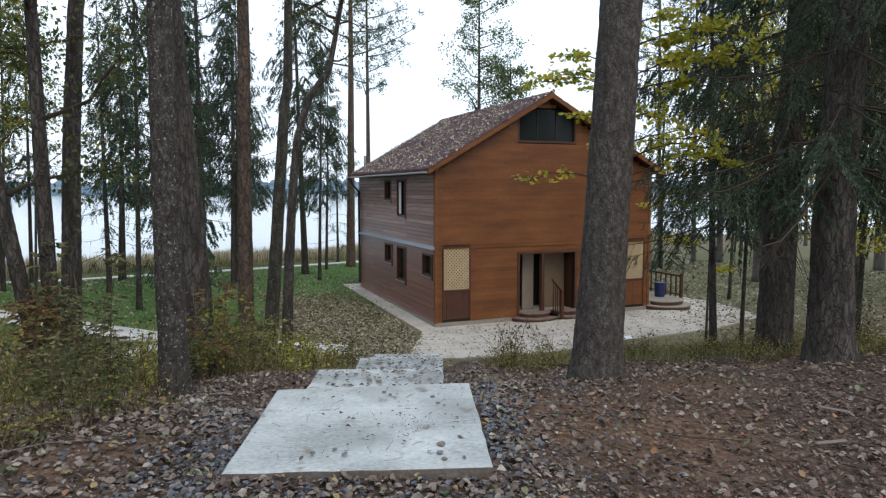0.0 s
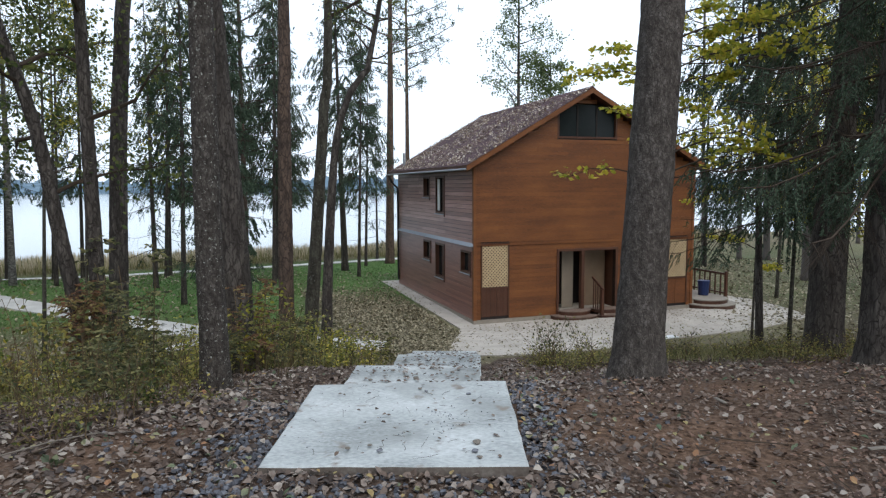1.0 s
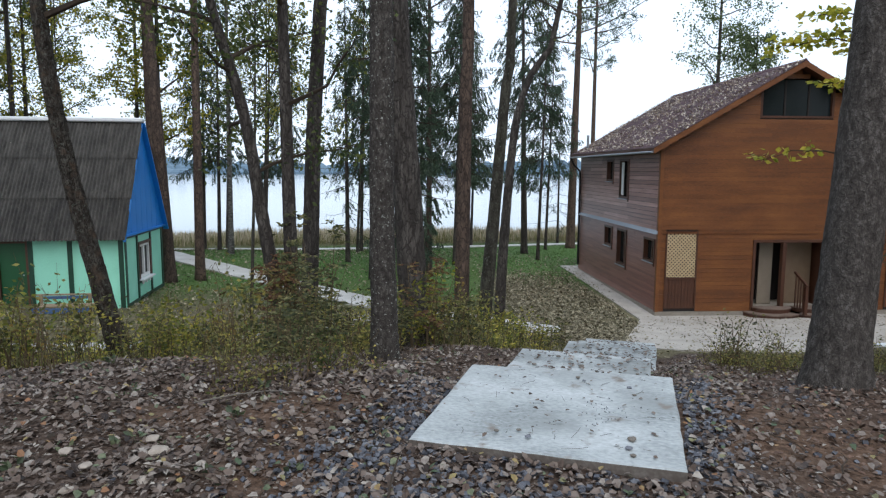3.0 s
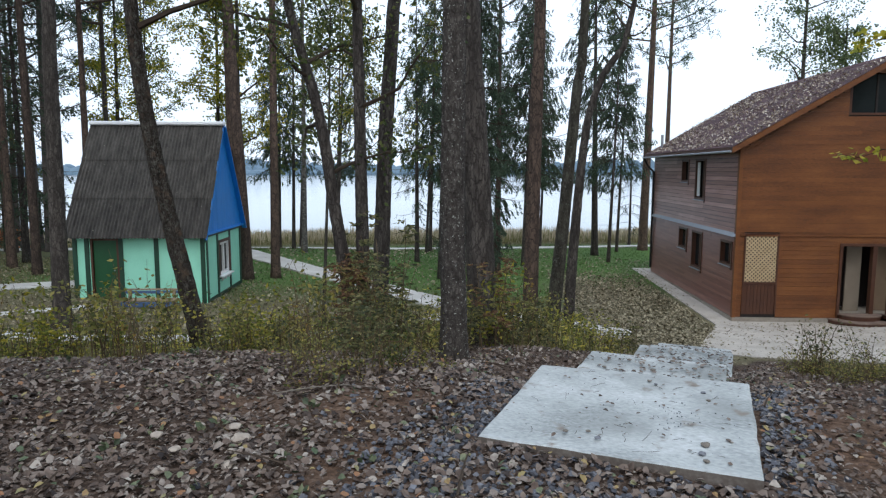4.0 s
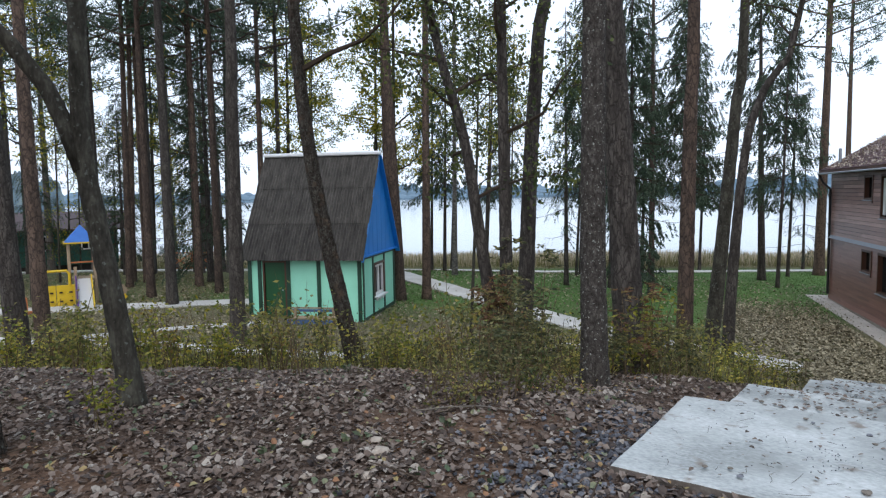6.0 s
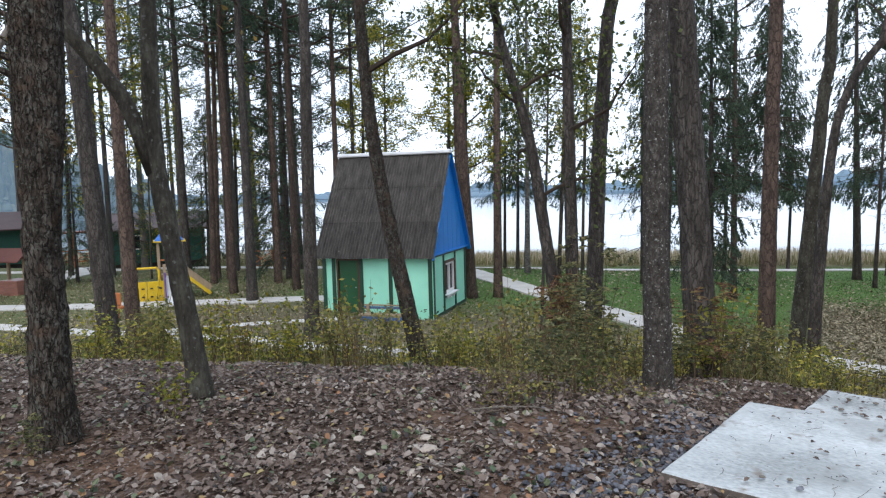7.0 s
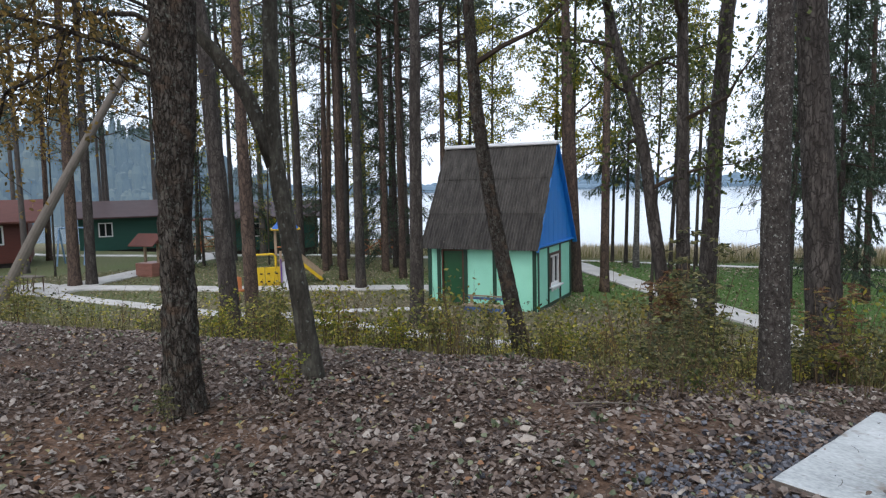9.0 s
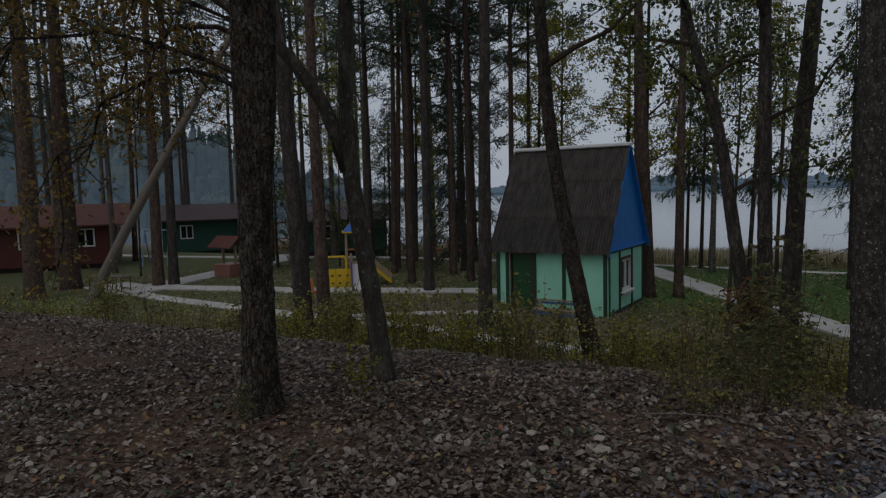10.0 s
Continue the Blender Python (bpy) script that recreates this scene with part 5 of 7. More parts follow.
for a, b, c, d in windows:
    w = part("window", Mesh().box(0.11, a + 0.03, c + 0.03, 0.13, b - 0.03, d - 0.03), GLASS_DARK, house, "dark window in a brown frame")
    fr = Mesh()
    for q in ((a - 0.07, c - 0.16, a + 0.025, d + 0.05), (b - 0.025, c - 0.05, b + 0.04, d + 0.05)):
        fr.box(-0.045, q[0], q[1], 0.14, q[2], q[3])
    for q in ((a + 0.025, c - 0.05, b - 0.025, c + 0.025), (a + 0.025, d - 0.03, b - 0.025, d + 0.05)):
        fr.box(-0.04, q[0], q[1], 0.14, q[2], q[3])
    fr.box(0.08, (a + b) / 2 - 0.025, c + 0.025, 0.14, (a + b) / 2 + 0.025, d - 0.03)
    part("frame", fr, TRIM, w)
    part("sill", Mesh().box(-0.1, a - 0.02, c - 0.078, 0.02, b + 0.06, c - 0.052), ZINC, w, "grey metal sill", 0.004)
w = [o for o in house.children if o.name.startswith("window")][1]
part("sash", Mesh().box(0.0, 3.78, 3.75, 0.03, 4.02, 5.0), WHITE_FRAME, w, "white sash catching the sky")
# attic glazing, cut off above by the roof slopes
a, b, c, d = attic


def under_roof(u):
    return min(d, roof_z(u) - 0.03)


peak_us = [a, RU - (HP - 0.03 - d) * RU / (HP - HE), RU + (HP - 0.03 - d) * (HW - RU) / (HP - HE), b]
w = part("window", Mesh().prism([(a, c), (b, c)] + [(u, under_roof(u)) for u in peak_us[::-1]], 0.08, 0.1), GLASS_DARK, house, "wide dark attic window under the gable")
fr = Mesh()
for q in (a, b - 0.07):
    fr.box(q, -0.03, c, q + 0.07, 0.12, min(under_roof(q), under_roof(q + 0.07)))
for q in ((a + b) / 2 - 0.42, (a + b) / 2 + 0.38):
    part("mullion", Mesh().box(q, 0.05, c + 0.075, q + 0.06, 0.078, min(under_roof(q), under_roof(q + 0.06))), DARK, w)
fr.box(a + 0.07, -0.03, c, b - 0.07, 0.11, c + 0.07)
part("frame", fr, TRIM, w)


# lattice screens with a boarded lower half
def screen(u0, u1, z0, z1, turn):
    s = part("screen", Mesh().box(u0, 0.02, z0 + 1.0, u1, 0.05, z1), TREAD, house, "pale diagonal lattice over a boarded panel")
    lat = Mesh()
    zl, step, w = z0 + 1.05, 0.125, 0.045
    k = -(z1 - zl)
    while k < u1 - u0:
        for sgn in (1, -1):
            p = [(u0 + k, zl), (u0 + k + (z1 - zl), z1)] if sgn > 0 else [(u0 + k, z1), (u0 + k + (z1 - zl), zl)]
            (xa, za), (xb, zb) = p
            ta = max(0, (u0 - xa) / (xb - xa))
            tb = min(1, (u1 - xa) / (xb - xa))
            if tb - ta > 0.03:
                y = -0.02 if sgn > 0 else -0.008
                lat.beam((xa + (xb - xa) * ta, y, za + (zb - za) * ta), (xa + (xb - xa) * tb, y, za + (zb - za) * tb), 0.011, w)
        k += step
    part("lattice", lat, LATTICE, s)
    n = 9 if turn else 2
    for i in range(n):
        x0 = u0 + (u1 - u0) * i / n
        part("board", Mesh().box(x0 + 0.004, -0.02 - 0.004 * (i % 2), z0, x0 + (u1 - u0) / n - 0.004, 0.04, z0 + 0.98), TRIM if turn else SIDING, s)
    fr = Mesh()
    fr.box(u0 - 0.05, -0.05, z0, u0, 0.04, z1 + 0.05).box(u1, -0.05, z0, u1 + 0.05, 0.04, z1 + 0.05)
    fr.box(u0, -0.05, z1, u1, 0.04, z1 + 0.05).box(u0, -0.05, z0 + 0.98, u1, 0.04, z0 + 1.05)
    part("frame", fr, TRIM, s)


screen(lat_l[0] + 0.05, lat_l[1] - 0.05, 0.1, 2.67, True)
screen(lat_r[0] + 0.05, lat_r[1] - 0.05, 0.1, 2.67, False)
# entrance recess: two dark openings, a cream panel between, and rounded steps
a, b, c, d = doors
# back panel coloured near black in place of the unlit inside
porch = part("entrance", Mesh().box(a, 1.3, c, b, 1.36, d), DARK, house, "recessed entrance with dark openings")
part("side_wall", Mesh().box(a - 0.05, 0.165, c, a, 1.3, d), TRIM, porch)
part("side_wall", Mesh().box(b, 0.165, c, b + 0.05, 1.3, d), TRIM, porch)
part("soffit", Mesh().box(a, 0.165, d, b, 1.3, d + 0.05), TRIM, porch)
part("door", Mesh().box(a + 0.42, 0.5, c + 0.01, a + 0.9, 0.56, d - 0.03), CREAM, porch, "cream door leaf standing ajar", 0.006)
part("door", Mesh().box(a + 1.42, 0.62, c + 0.01, b - 0.05, 0.68, d - 0.03), TAN_DOOR, porch, "tan brown door leaf", 0.006)
part("post", Mesh().box(a + 0.93, -0.06, c, a + 1.06, 0.12, d), TRIM, porch, bevel=0.006)
fr = Mesh()
fr.box(a - 0.09, -0.055, 0.02, a, 0.16, d + 0.09).box(b, -0.055, 0.02, b + 0.09, 0.16, d + 0.09).box(a, -0.055, d, b, 0.16, d + 0.09)
part("frame", fr, TRIM, porch)


def round_step(u, r, z0, z1, depth=1.0):
    o = [(u + r * math.cos(t), -depth * r * math.sin(t)) for t in np.linspace(0, math.pi, 15)]
    m = Mesh()
    n = len(o)
    m.v = [(x, y, z0) for x, y in o] + [(x, y, z1) for x, y in o]
    m.f = [tuple(range(n, 2 * n))[::-1], tuple(range(n))] + [(i, (i + 1) % n, n + (i + 1) % n, n + i) for i in range(n)]
    return m


for u, k in ((3.95, 0), (5.35, 0)):
    part("step", round_step(u, 0.95, -0.3, -0.04, 0.85), TRIM, porch, "dark rounded wooden step")
    part("tread", round_step(u, 0.97, -0.038, 0.0, 0.86), TREAD, porch)
    part("step", round_step(u, 0.66, 0.002, 0.12, 0.8), TRIM, porch, "dark rounded wooden step")
    part("tread", round_step(u, 0.68, 0.122, 0.15, 0.8), TREAD, porch)
rl_part = part("handrail", Mesh().beam((4.72, -0.05, 1.32), (4.72, -0.8, 0.95), 0.06, 0.07), TRIM, porch, "dark stained railing beside the steps")
part("post", Mesh().beam((4.72, -0.75, 0.0), (4.72, -0.75, 0.95), 0.1, 0.1), TRIM, rl_part)
for q in range(4):
    part("baluster", Mesh().beam((4.72, -0.15 - 0.15 * q, 0.15), (4.72, -0.15 - 0.15 * q, 1.27 - 0.075 * q), 0.035, 0.035), TRIM, rl_part)
# round deck at the far corner
deck = part("deck", round_step(10.15, 1.0, -0.3, 0.0, 0.95), TRIM, house, "rounded corner deck with railing")
part("tread", round_step(10.15, 1.02, 0.002, 0.035, 0.95), PLINTH, deck)
part("step", round_step(10.15, 0.75, 0.04, 0.16, 0.8), TRIM, deck)
part("tread", round_step(10.15, 0.77, 0.162, 0.2, 0.8), PLINTH, deck)
part("floor", Mesh().box(9.3, 0.0, -0.2, 11.1, 3.0, 0.19), PLINTH, deck)
for p, q in (((9.35, 2.9), (11.05, 2.9)), ((11.05, 0.1), (11.05, 2.9))):
    n = 9
    for i in range(n + 1):
        x, y = p[0] + (q[0] - p[0]) * i / n, p[1] + (q[1] - p[1]) * i / n
        if i == 0 and p[0] == 11.05 or i == n and q[0] == 11.05 and p[0] != 11.05 or i == 0:
            part("post", Mesh().beam((x, y, 0.19), (x, y, 1.22), 0.1, 0.1), TRIM, deck)
        elif i < n:
            part("baluster", Mesh().beam((x, y, 0.19), (x, y, 1.08), 0.045, 0.045), TRIM, deck)
    part("rail", Mesh().beam((*p, 1.1), (*q, 1.1), 0.06, 0.08), TRIM, deck)
    part("rail", Mesh().beam((*p, 0.32), (*q, 0.32), 0.05, 0.05), TRIM, deck)
# roof
OV, GA = 0.42, 0.35
rise = (HP - HE) / RU
slope = math.atan(rise)
for sgn in (-1, 1):
    r = Mesh()
    e = -OV if sgn < 0 else HW + OV
    ze = HE - OV * rise
    x = RU
    r.v = [(e, -GA, ze + 0.04), (x, -GA, HP + 0.04), (x, HL + GA, HP + 0.04), (e, HL + GA, ze + 0.04), (e, -GA, ze + 0.16), (x, -GA, HP + 0.16), (x, HL + GA, HP + 0.16), (e, HL + GA, ze + 0.16)]
    r.f = [(0, 1, 2, 3), (7, 6, 5, 4), (0, 4, 5, 1), (1, 5, 6, 2), (2, 6, 7, 3), (3, 7, 4, 0)]
    rf = part("roof", r, TRIM, house, "brown shingle roof strewn with fallen leaves")
    sh = Mesh()
    rng = random.Random(8 + sgn)
    run = math.hypot(abs(x - e), HP - ze)
    rows = int(run / 0.16)
    for i in range(rows):
        f0, f1 = i / rows, (i + 1.12) / rows
        y = -GA - 0.02 - rng.uniform(0, 0.3)
        while y < HL + GA:
            wd = rng.uniform(0.28, 0.36)
            y0, y1 = max(y, -GA - 0.02), min(y + wd - 0.008, HL + GA + 0.02)
            if y1 - y0 > 0.03:
                lo = (e + (x - e) * f0, ze + 0.166 + (HP - ze) * f0 + 0.014)
                hi = (e + (x - e) * min(f1, 1), ze + 0.166 + (HP - ze) * min(f1, 1) + 0.002)
                sh.face((lo[0], y0, lo[1]), (lo[0], y1, lo[1]), (hi[0], y1, hi[1]), (hi[0], y0, hi[1]))
            y += wd
    tagged(part("shingles", sh, SHINGLE, rf, "dark brown bitumen shingles"), kind="stuff")
    part("barge_board", Mesh().prism([(e, ze - 0.03), (x, HP - 0.03), (x, HP + 0.15), (e, ze + 0.15)] if sgn < 0 else [(x, HP - 0.03), (e, ze - 0.03), (e, ze + 0.15), (x, HP + 0.15)], -GA - 0.045, -GA - 0.005), SIDING, rf)
part("ridge", Mesh().prism([(RU - 0.14, HP + 0.1), (RU, HP + 0.22), (RU + 0.14, HP + 0.1)], -GA - 0.03, HL + GA + 0.03), SHINGLE, house)
gut = Mesh()
ge, gz = -OV - 0.04, HE - OV * rise + 0.03
gut.tube([(ge, -GA, gz), (ge, HL + GA, gz)], [0.036, 0.036], 10)
part("gutter", gut, ZINC, house, "grey rain gutter")
dp = Mesh()
dp.tube([(ge, HL + GA - 0.1, gz), (ge + 0.15, HL + 0.2, gz - 0.35), (-0.08, HL - 0.05, gz - 0.65), (-0.08, HL - 0.05, 0.2)], [0.05] * 4, 8)
part("downpipe", dp, DARK, house, "black downpipe")
part("vent_pipe", Mesh().tube([(0.1, 9.3, 5.4), (0.1, 9.3, 6.3)], [0.06, 0.06], 10), ZINC, house)
bucket = Mesh().tube([(10.45, 0.7, 0.205), (10.45, 0.7, 0.8)], [0.2, 0.24], 14)
bo = tagged(new("blue_barrel", bucket.data("blue_barrel", BLUE_DARK)), "dark blue plastic barrel on the corner deck", "barrel")
bo.matrix_basis = house.matrix_basis.copy()

# ---- the mint green cabin ----
CP, CQ, CH = 3.64, 3.5, 1.97
cabin = thing("painted_cabin", (-13.38, 13.40, -2.16), "small mint green cabin with steep grey roof and blue gable", "cabin", turn=math.degrees(math.atan2(0.456, 0.89)))
# its own axes: x runs from the door wall's far end (-CP) to the corner (0), y runs back
cab_door, cab_win = (-3.2, -2.42, 0.06, 1.86), (1.15, 2.15, 0.62, 1.6)
dw, gw, cw = Mesh(), Mesh(), Mesh()
wall_with_holes(dw, -CP, 0, 0, CH, [cab_door], lambda u, d, z: (u, d * 0.75, z))
wall_with_holes(gw, 0.125, CQ, 0, CH, [cab_win], lambda u, d, z: (-d * 0.75, u, z))
cw.box(-CP, CQ, 0, 0, CQ + 0.12, CH).box(-CP, 0.125, 0, -CP + 0.12, CQ - 0.005, CH)
for w in (dw, gw, cw):
    part("wall", weld(w), MINT, cabin)
part("plinth", Mesh().box(-CP - 0.03, -0.03, -0.3, 0.03, CQ + 0.15, -0.005), PLINTH, cabin, "rubble plinth")
for x in (-CP + 0.01, -3.3, -2.36, -1.38, -0.09):
    part("timber_strip", Mesh().box(x - 0.06, -0.035, 0, x + 0.06, -0.004, CH), GREEN_DARK, cabin, bevel=0.004)
for y in (0.03, 1.02, 2.28, CQ - 0.02):
    part("timber_strip", Mesh().box(0.004, y - 0.055, 0, 0.035, y + 0.055, CH), GREEN_DARK, cabin, bevel=0.004)
part("timber_strip", Mesh().box(0.004, 0.09, 0.0, 0.032, CQ - 0.08, 0.1), GREEN_DARK, cabin)
part("timber_strip", Mesh().box(0.004, 1.08, 0.5, 0.032, 2.22, 0.58), GREEN_DARK, cabin)
part("timber_strip", Mesh().box(0.004, 0.09, CH - 0.09, 0.032, CQ - 0.08, CH), GREEN_DARK, cabin)
rub = random.Random(12)
y = 0.0
while y < CQ + 0.1:
    w = rub.uniform(0.16, 0.34)
    part("stone", Mesh().box(0.032, y + 0.01, -0.35, rub.uniform(0.07, 0.13), y + w - 0.01, rub.uniform(-0.05, -0.01)), PEBBLE, cabin, bevel=0.02)
    y += w
a, b, c, d = cab_door
dr = part("door", Mesh().box(a + 0.06, 0.03, c, b - 0.06, 0.07, d - 0.06), GREEN_DOOR, cabin, "dark green boarded door", 0.005)
part("handle", Mesh().tube([(b - 0.15, 0.0, 0.95), (b - 0.15, 0.03, 0.95)], [0.02, 0.02], 8), ZINC, dr)
fr = Mesh()
fr.box(a, -0.03, c, a + 0.055, 0.1, d).box(b - 0.055, -0.03, c, b, 0.1, d).box(a + 0.055, -0.03, d - 0.055, b - 0.055, 0.1, d)
part("frame", fr, TRIM, dr)
a, b, c, d = cab_win
wn2 = part("window", Mesh().box(-0.06, a + 0.06, c + 0.06, -0.045, b - 0.06, d - 0.06), GLASS_DARK, cabin, "white framed casement window")
fr = Mesh()
fr.box(-0.08, a, c, 0.015, a + 0.07, d).box(-0.08, b - 0.07, c, 0.015, b, d).box(-0.08, a + 0.07, c, 0.015, b - 0.07, c + 0.08).box(-0.08, a + 0.07, d - 0.07, 0.015, b - 0.07, d)
fr.box(-0.08, (a + b) / 2 - 0.05, c + 0.08, 0.01, (a + b) / 2 + 0.05, d - 0.07)
part("frame", fr, WHITE_FRAME, wn2, "white window frame")
out_fr = Mesh()
out_fr.box(0.004, a - 0.08, c, 0.05, a - 0.004, d + 0.08).box(0.004, b + 0.004, c, 0.05, b + 0.08, d + 0.08).box(0.004, a - 0.004, d + 0.004, 0.05, b + 0.004, d + 0.08)
part("casing", out_fr, TRIM, wn2)
part("sill", Mesh().box(0.004, a - 0.08, c - 0.05, 0.15, b + 0.08, c - 0.012), WHITE, wn2)
# flower box carving below the sill
fb = Mesh()
for i in range(6):
    fb.box(0.06, a + 0.02 + i * 0.165, c - 0.16 + 0.05 * (i % 2), 0.09, a + 0.15 + i * 0.165, c - 0.055)
part("sill_apron", fb, WHITE, wn2)
# blue gable and steep corrugated roof
RZ, EV = 5.12, 0.28
rise_c = (RZ - CH) / (CQ / 2)
gab_part = part("gable", Mesh().prism([(0, CH), (0.001, CH), (0.001, RZ - 0.2)], CQ / 2 - 0.01, CQ / 2), BLUE, cabin, "bright blue boarded gable")
n = 16
for i in range(n):
    y0, y1 = -0.2 + (CQ + 0.4) * i / n, -0.2 + (CQ + 0.4) * (i + 1) / n
    top = lambda y: CH + 0.02 + (RZ - CH) * (1 - abs(y - CQ / 2) / (CQ / 2 + 0.2)) - 0.05
    ys = [y0 + 0.004, y1 - 0.004]
    o = [(ys[0], CH + 0.03), (ys[1], CH + 0.03), (ys[1], max(CH + 0.04, top(ys[1]))), (ys[0], max(CH + 0.04, top(ys[0])))]
    gab = Mesh()
    k = 0
    gab.v += [(0.0, y, z) for y, z in o] + [(0.035 + 0.004 * (i % 2), y, z) for y, z in o]
    gab.f += [(k + 3, k + 2, k + 1, k), (k + 4, k + 5, k + 6, k + 7)] + [(k + j, k + (j + 1) % 4, k + 4 + (j + 1) % 4, k + 4 + j) for j in range(4)]
    part("board", gab, BLUE, gab_part)
back_gable = Mesh()
back_gable.face((-CP, -0.1, CH), (-CP, CQ / 2, RZ - 0.1), (-CP, CQ + 0.1, CH))
back_gable.face((-CP + 0.05, -0.1, CH), (-CP + 0.05, CQ + 0.1, CH), (-CP + 0.05, CQ / 2, RZ - 0.1))
part("gable", back_gable, BLUE, cabin)
part("drip_board", Mesh().box(0.0, -0.22, CH - 0.02, 0.11, CQ + 0.25, CH + 0.028), BLUE, cabin)
for sgn in (-1, 1):
    yr, ye = CQ / 2, CQ / 2 + sgn * (CQ / 2 + EV)
    ze = CH - 0.1
    sl = part("roof", Mesh(), SLATE, cabin, "grey corrugated sheets on a steep slope")
    rows = 3
    for k in range(rows):
        sheet = Mesh()
        f0, f1 = k / rows, min(1, (k + 1.06) / rows)
        nx2 = 246
        for i in range(nx2 + 1):
            x = -CP - 0.18 + (CP + 0.31) * i / nx2
            wv = 0.034 * math.sin(i * math.tau / 6.0) + 0.004 * math.sin(i * 0.17 + k)
            for f, lift in ((f0, 0.05), (f1, 0.02)):
                y, z = ye + (yr - ye) * f, ze + (RZ - ze) * f
                sheet.v.append((x, y + sgn * (wv + lift) * 0.85, z + (wv + lift) * 0.45))
        sheet.f = [(2 * i, 2 * i + 2, 2 * i + 3, 2 * i + 1) if sgn < 0 else (2 * i, 2 * i + 1, 2 * i + 3, 2 * i + 2) for i in range(nx2)]
        sheet.smooth = True
        part("corrugated_sheet", sheet, SLATE, sl)
    part("barge_board", Mesh().beam((0.1, ye, ze - 0.03), (0.1, yr, RZ - 0.04), 0.07 if sgn < 0 else 0.16, 0.03), BLUE, cabin)
part("ridge_cap", Mesh().box(-CP - 0.2, CQ / 2 - 0.13, RZ - 0.02, 0.15, CQ / 2 + 0.13, RZ + 0.1), WHITE, cabin, "white metal ridge cap", 0.03)
# bench by the cabin's wall
bench = thing("garden_bench", (-14.3, 12.22, ground_at(-14.3, 12.22) - 0.04), "low bench of bare wood and faded blue boards", "bench", turn=math.degrees(math.atan2(0.456, 0.89)))
for y, z in ((-0.2, 0.22), (-0.07, 0.225), (0.06, 0.22)):
    part("seat_board", Mesh().box(-0.75, y - 0.055, z, 0.75, y + 0.055, z + 0.035), PLAY_WOOD, bench, bevel=0.006)
part("apron", Mesh().box(-0.7, -0.26, 0.06, 0.7, -0.235, 0.2), BLUE_DULL, bench, "faded blue apron board", 0.005)
part("back_board", Mesh().box(-0.75, 0.17, 0.36, 0.75, 0.2, 0.44), BLUE_DULL, bench, "faded blue back board", 0.005)
part("back_board", Mesh().box(-0.75, 0.165, 0.455, 0.75, 0.2, 0.5), PLAY_WOOD, bench, bevel=0.005)
for x in (-0.6, 0.6):
    part("leg", Mesh().box(x - 0.04, -0.23, -0.1, x + 0.04, -0.16, 0.215), PLAY_WOOD, bench)
    part("leg", Mesh().box(x - 0.04, 0.1, -0.1, x + 0.04, 0.16, 0.49), PLAY_WOOD, bench)
board = tagged(new("white_board", Mesh().box(-0.3, -0.16, 0, 0.3, 0.16, 0.04).data("white_board", WHITE, 0.006)), "white board lying on the paved yard", "board")
board.matrix_basis = pose(6.3, 20.6, yard_tree.ray_cast(Vector((6.3, 20.6, 0)), Vector((0, 0, -1)))[0].z + 0.004, 0, 0, 25)


# ---- huts, playground and the small things by the lake ----
def hut(x, y, turn, length, depth, wall, roof, label, wins, name="wooden_hut", tall=2.5, peak=1.0, over=0.7, drop=0.0):
    z = ground_at(x, y) - drop
    t = thing(name, (x, y, z), label, "hut", "huts by the lake", turn)
    n = int(tall / 0.18)
    for x0, y0, x1, y1 in ((0, 0, length, 0.1), (0, depth - 0.1, length, depth), (0, 0.1, 0.1, depth - 0.1), (length - 0.1, 0.1, length, depth - 0.1)):
        part("wall", Mesh().box(x0, y0, 0.25, x1, y1, 0.25 + n * 0.18), wall, t)
    part("base", Mesh().box(0.1, 0.1, -0.4, length - 0.1, depth - 0.1, 0.24), DARK, t)
    top = 0.25 + n * 0.18
    for sgn in (-1, 1):
        e = depth / 2 + sgn * (depth / 2 + over)
        r = Mesh()
        ze, zr = top - 0.1, top + peak
        r.v = [(-over, e, ze), (length + over, e, ze), (length + over, depth / 2, zr), (-over, depth / 2, zr)]
        r.v += [(a, b, c + 0.1) for a, b, c in r.v[:4]]
        r.f = [(0, 1, 2, 3), (7, 6, 5, 4), (0, 4, 5, 1), (1, 5, 6, 2), (2, 6, 7, 3), (3, 7, 4, 0)]
        part("roof", r, roof, t)
    for g in (0.0, length - 0.1):
        m = Mesh()
        m.v = [(g, 0, top), (g, depth, top), (g, depth / 2, top + peak), (g + 0.1, 0, top), (g + 0.1, depth, top), (g + 0.1, depth / 2, top + peak)]
        m.f = [(0, 2, 1), (3, 4, 5), (0, 1, 4, 3), (1, 2, 5, 4), (2, 0, 3, 5)]
        part("gable", m, wall, t)
    for u in wins:
        g = part("window", Mesh().box(u + 0.08, -0.03, 1.28, u + 0.82, -0.01, 2.12), GLASS_DARK, t, "white framed window")
        f = Mesh()
        f.box(u, -0.06, 1.2, u + 0.08, 0.0, 2.2).box(u + 0.82, -0.06, 1.2, u + 0.9, 0.0, 2.2)
        f.box(u + 0.08, -0.06, 1.2, u + 0.82, 0.0, 1.28).box(u + 0.08, -0.06, 2.12, u + 0.82, 0.0, 2.2).box(u + 0.41, -0.055, 1.28, u + 0.49, 0.0, 2.12)
        part("frame", f, WHITE_FRAME, g)
    return t


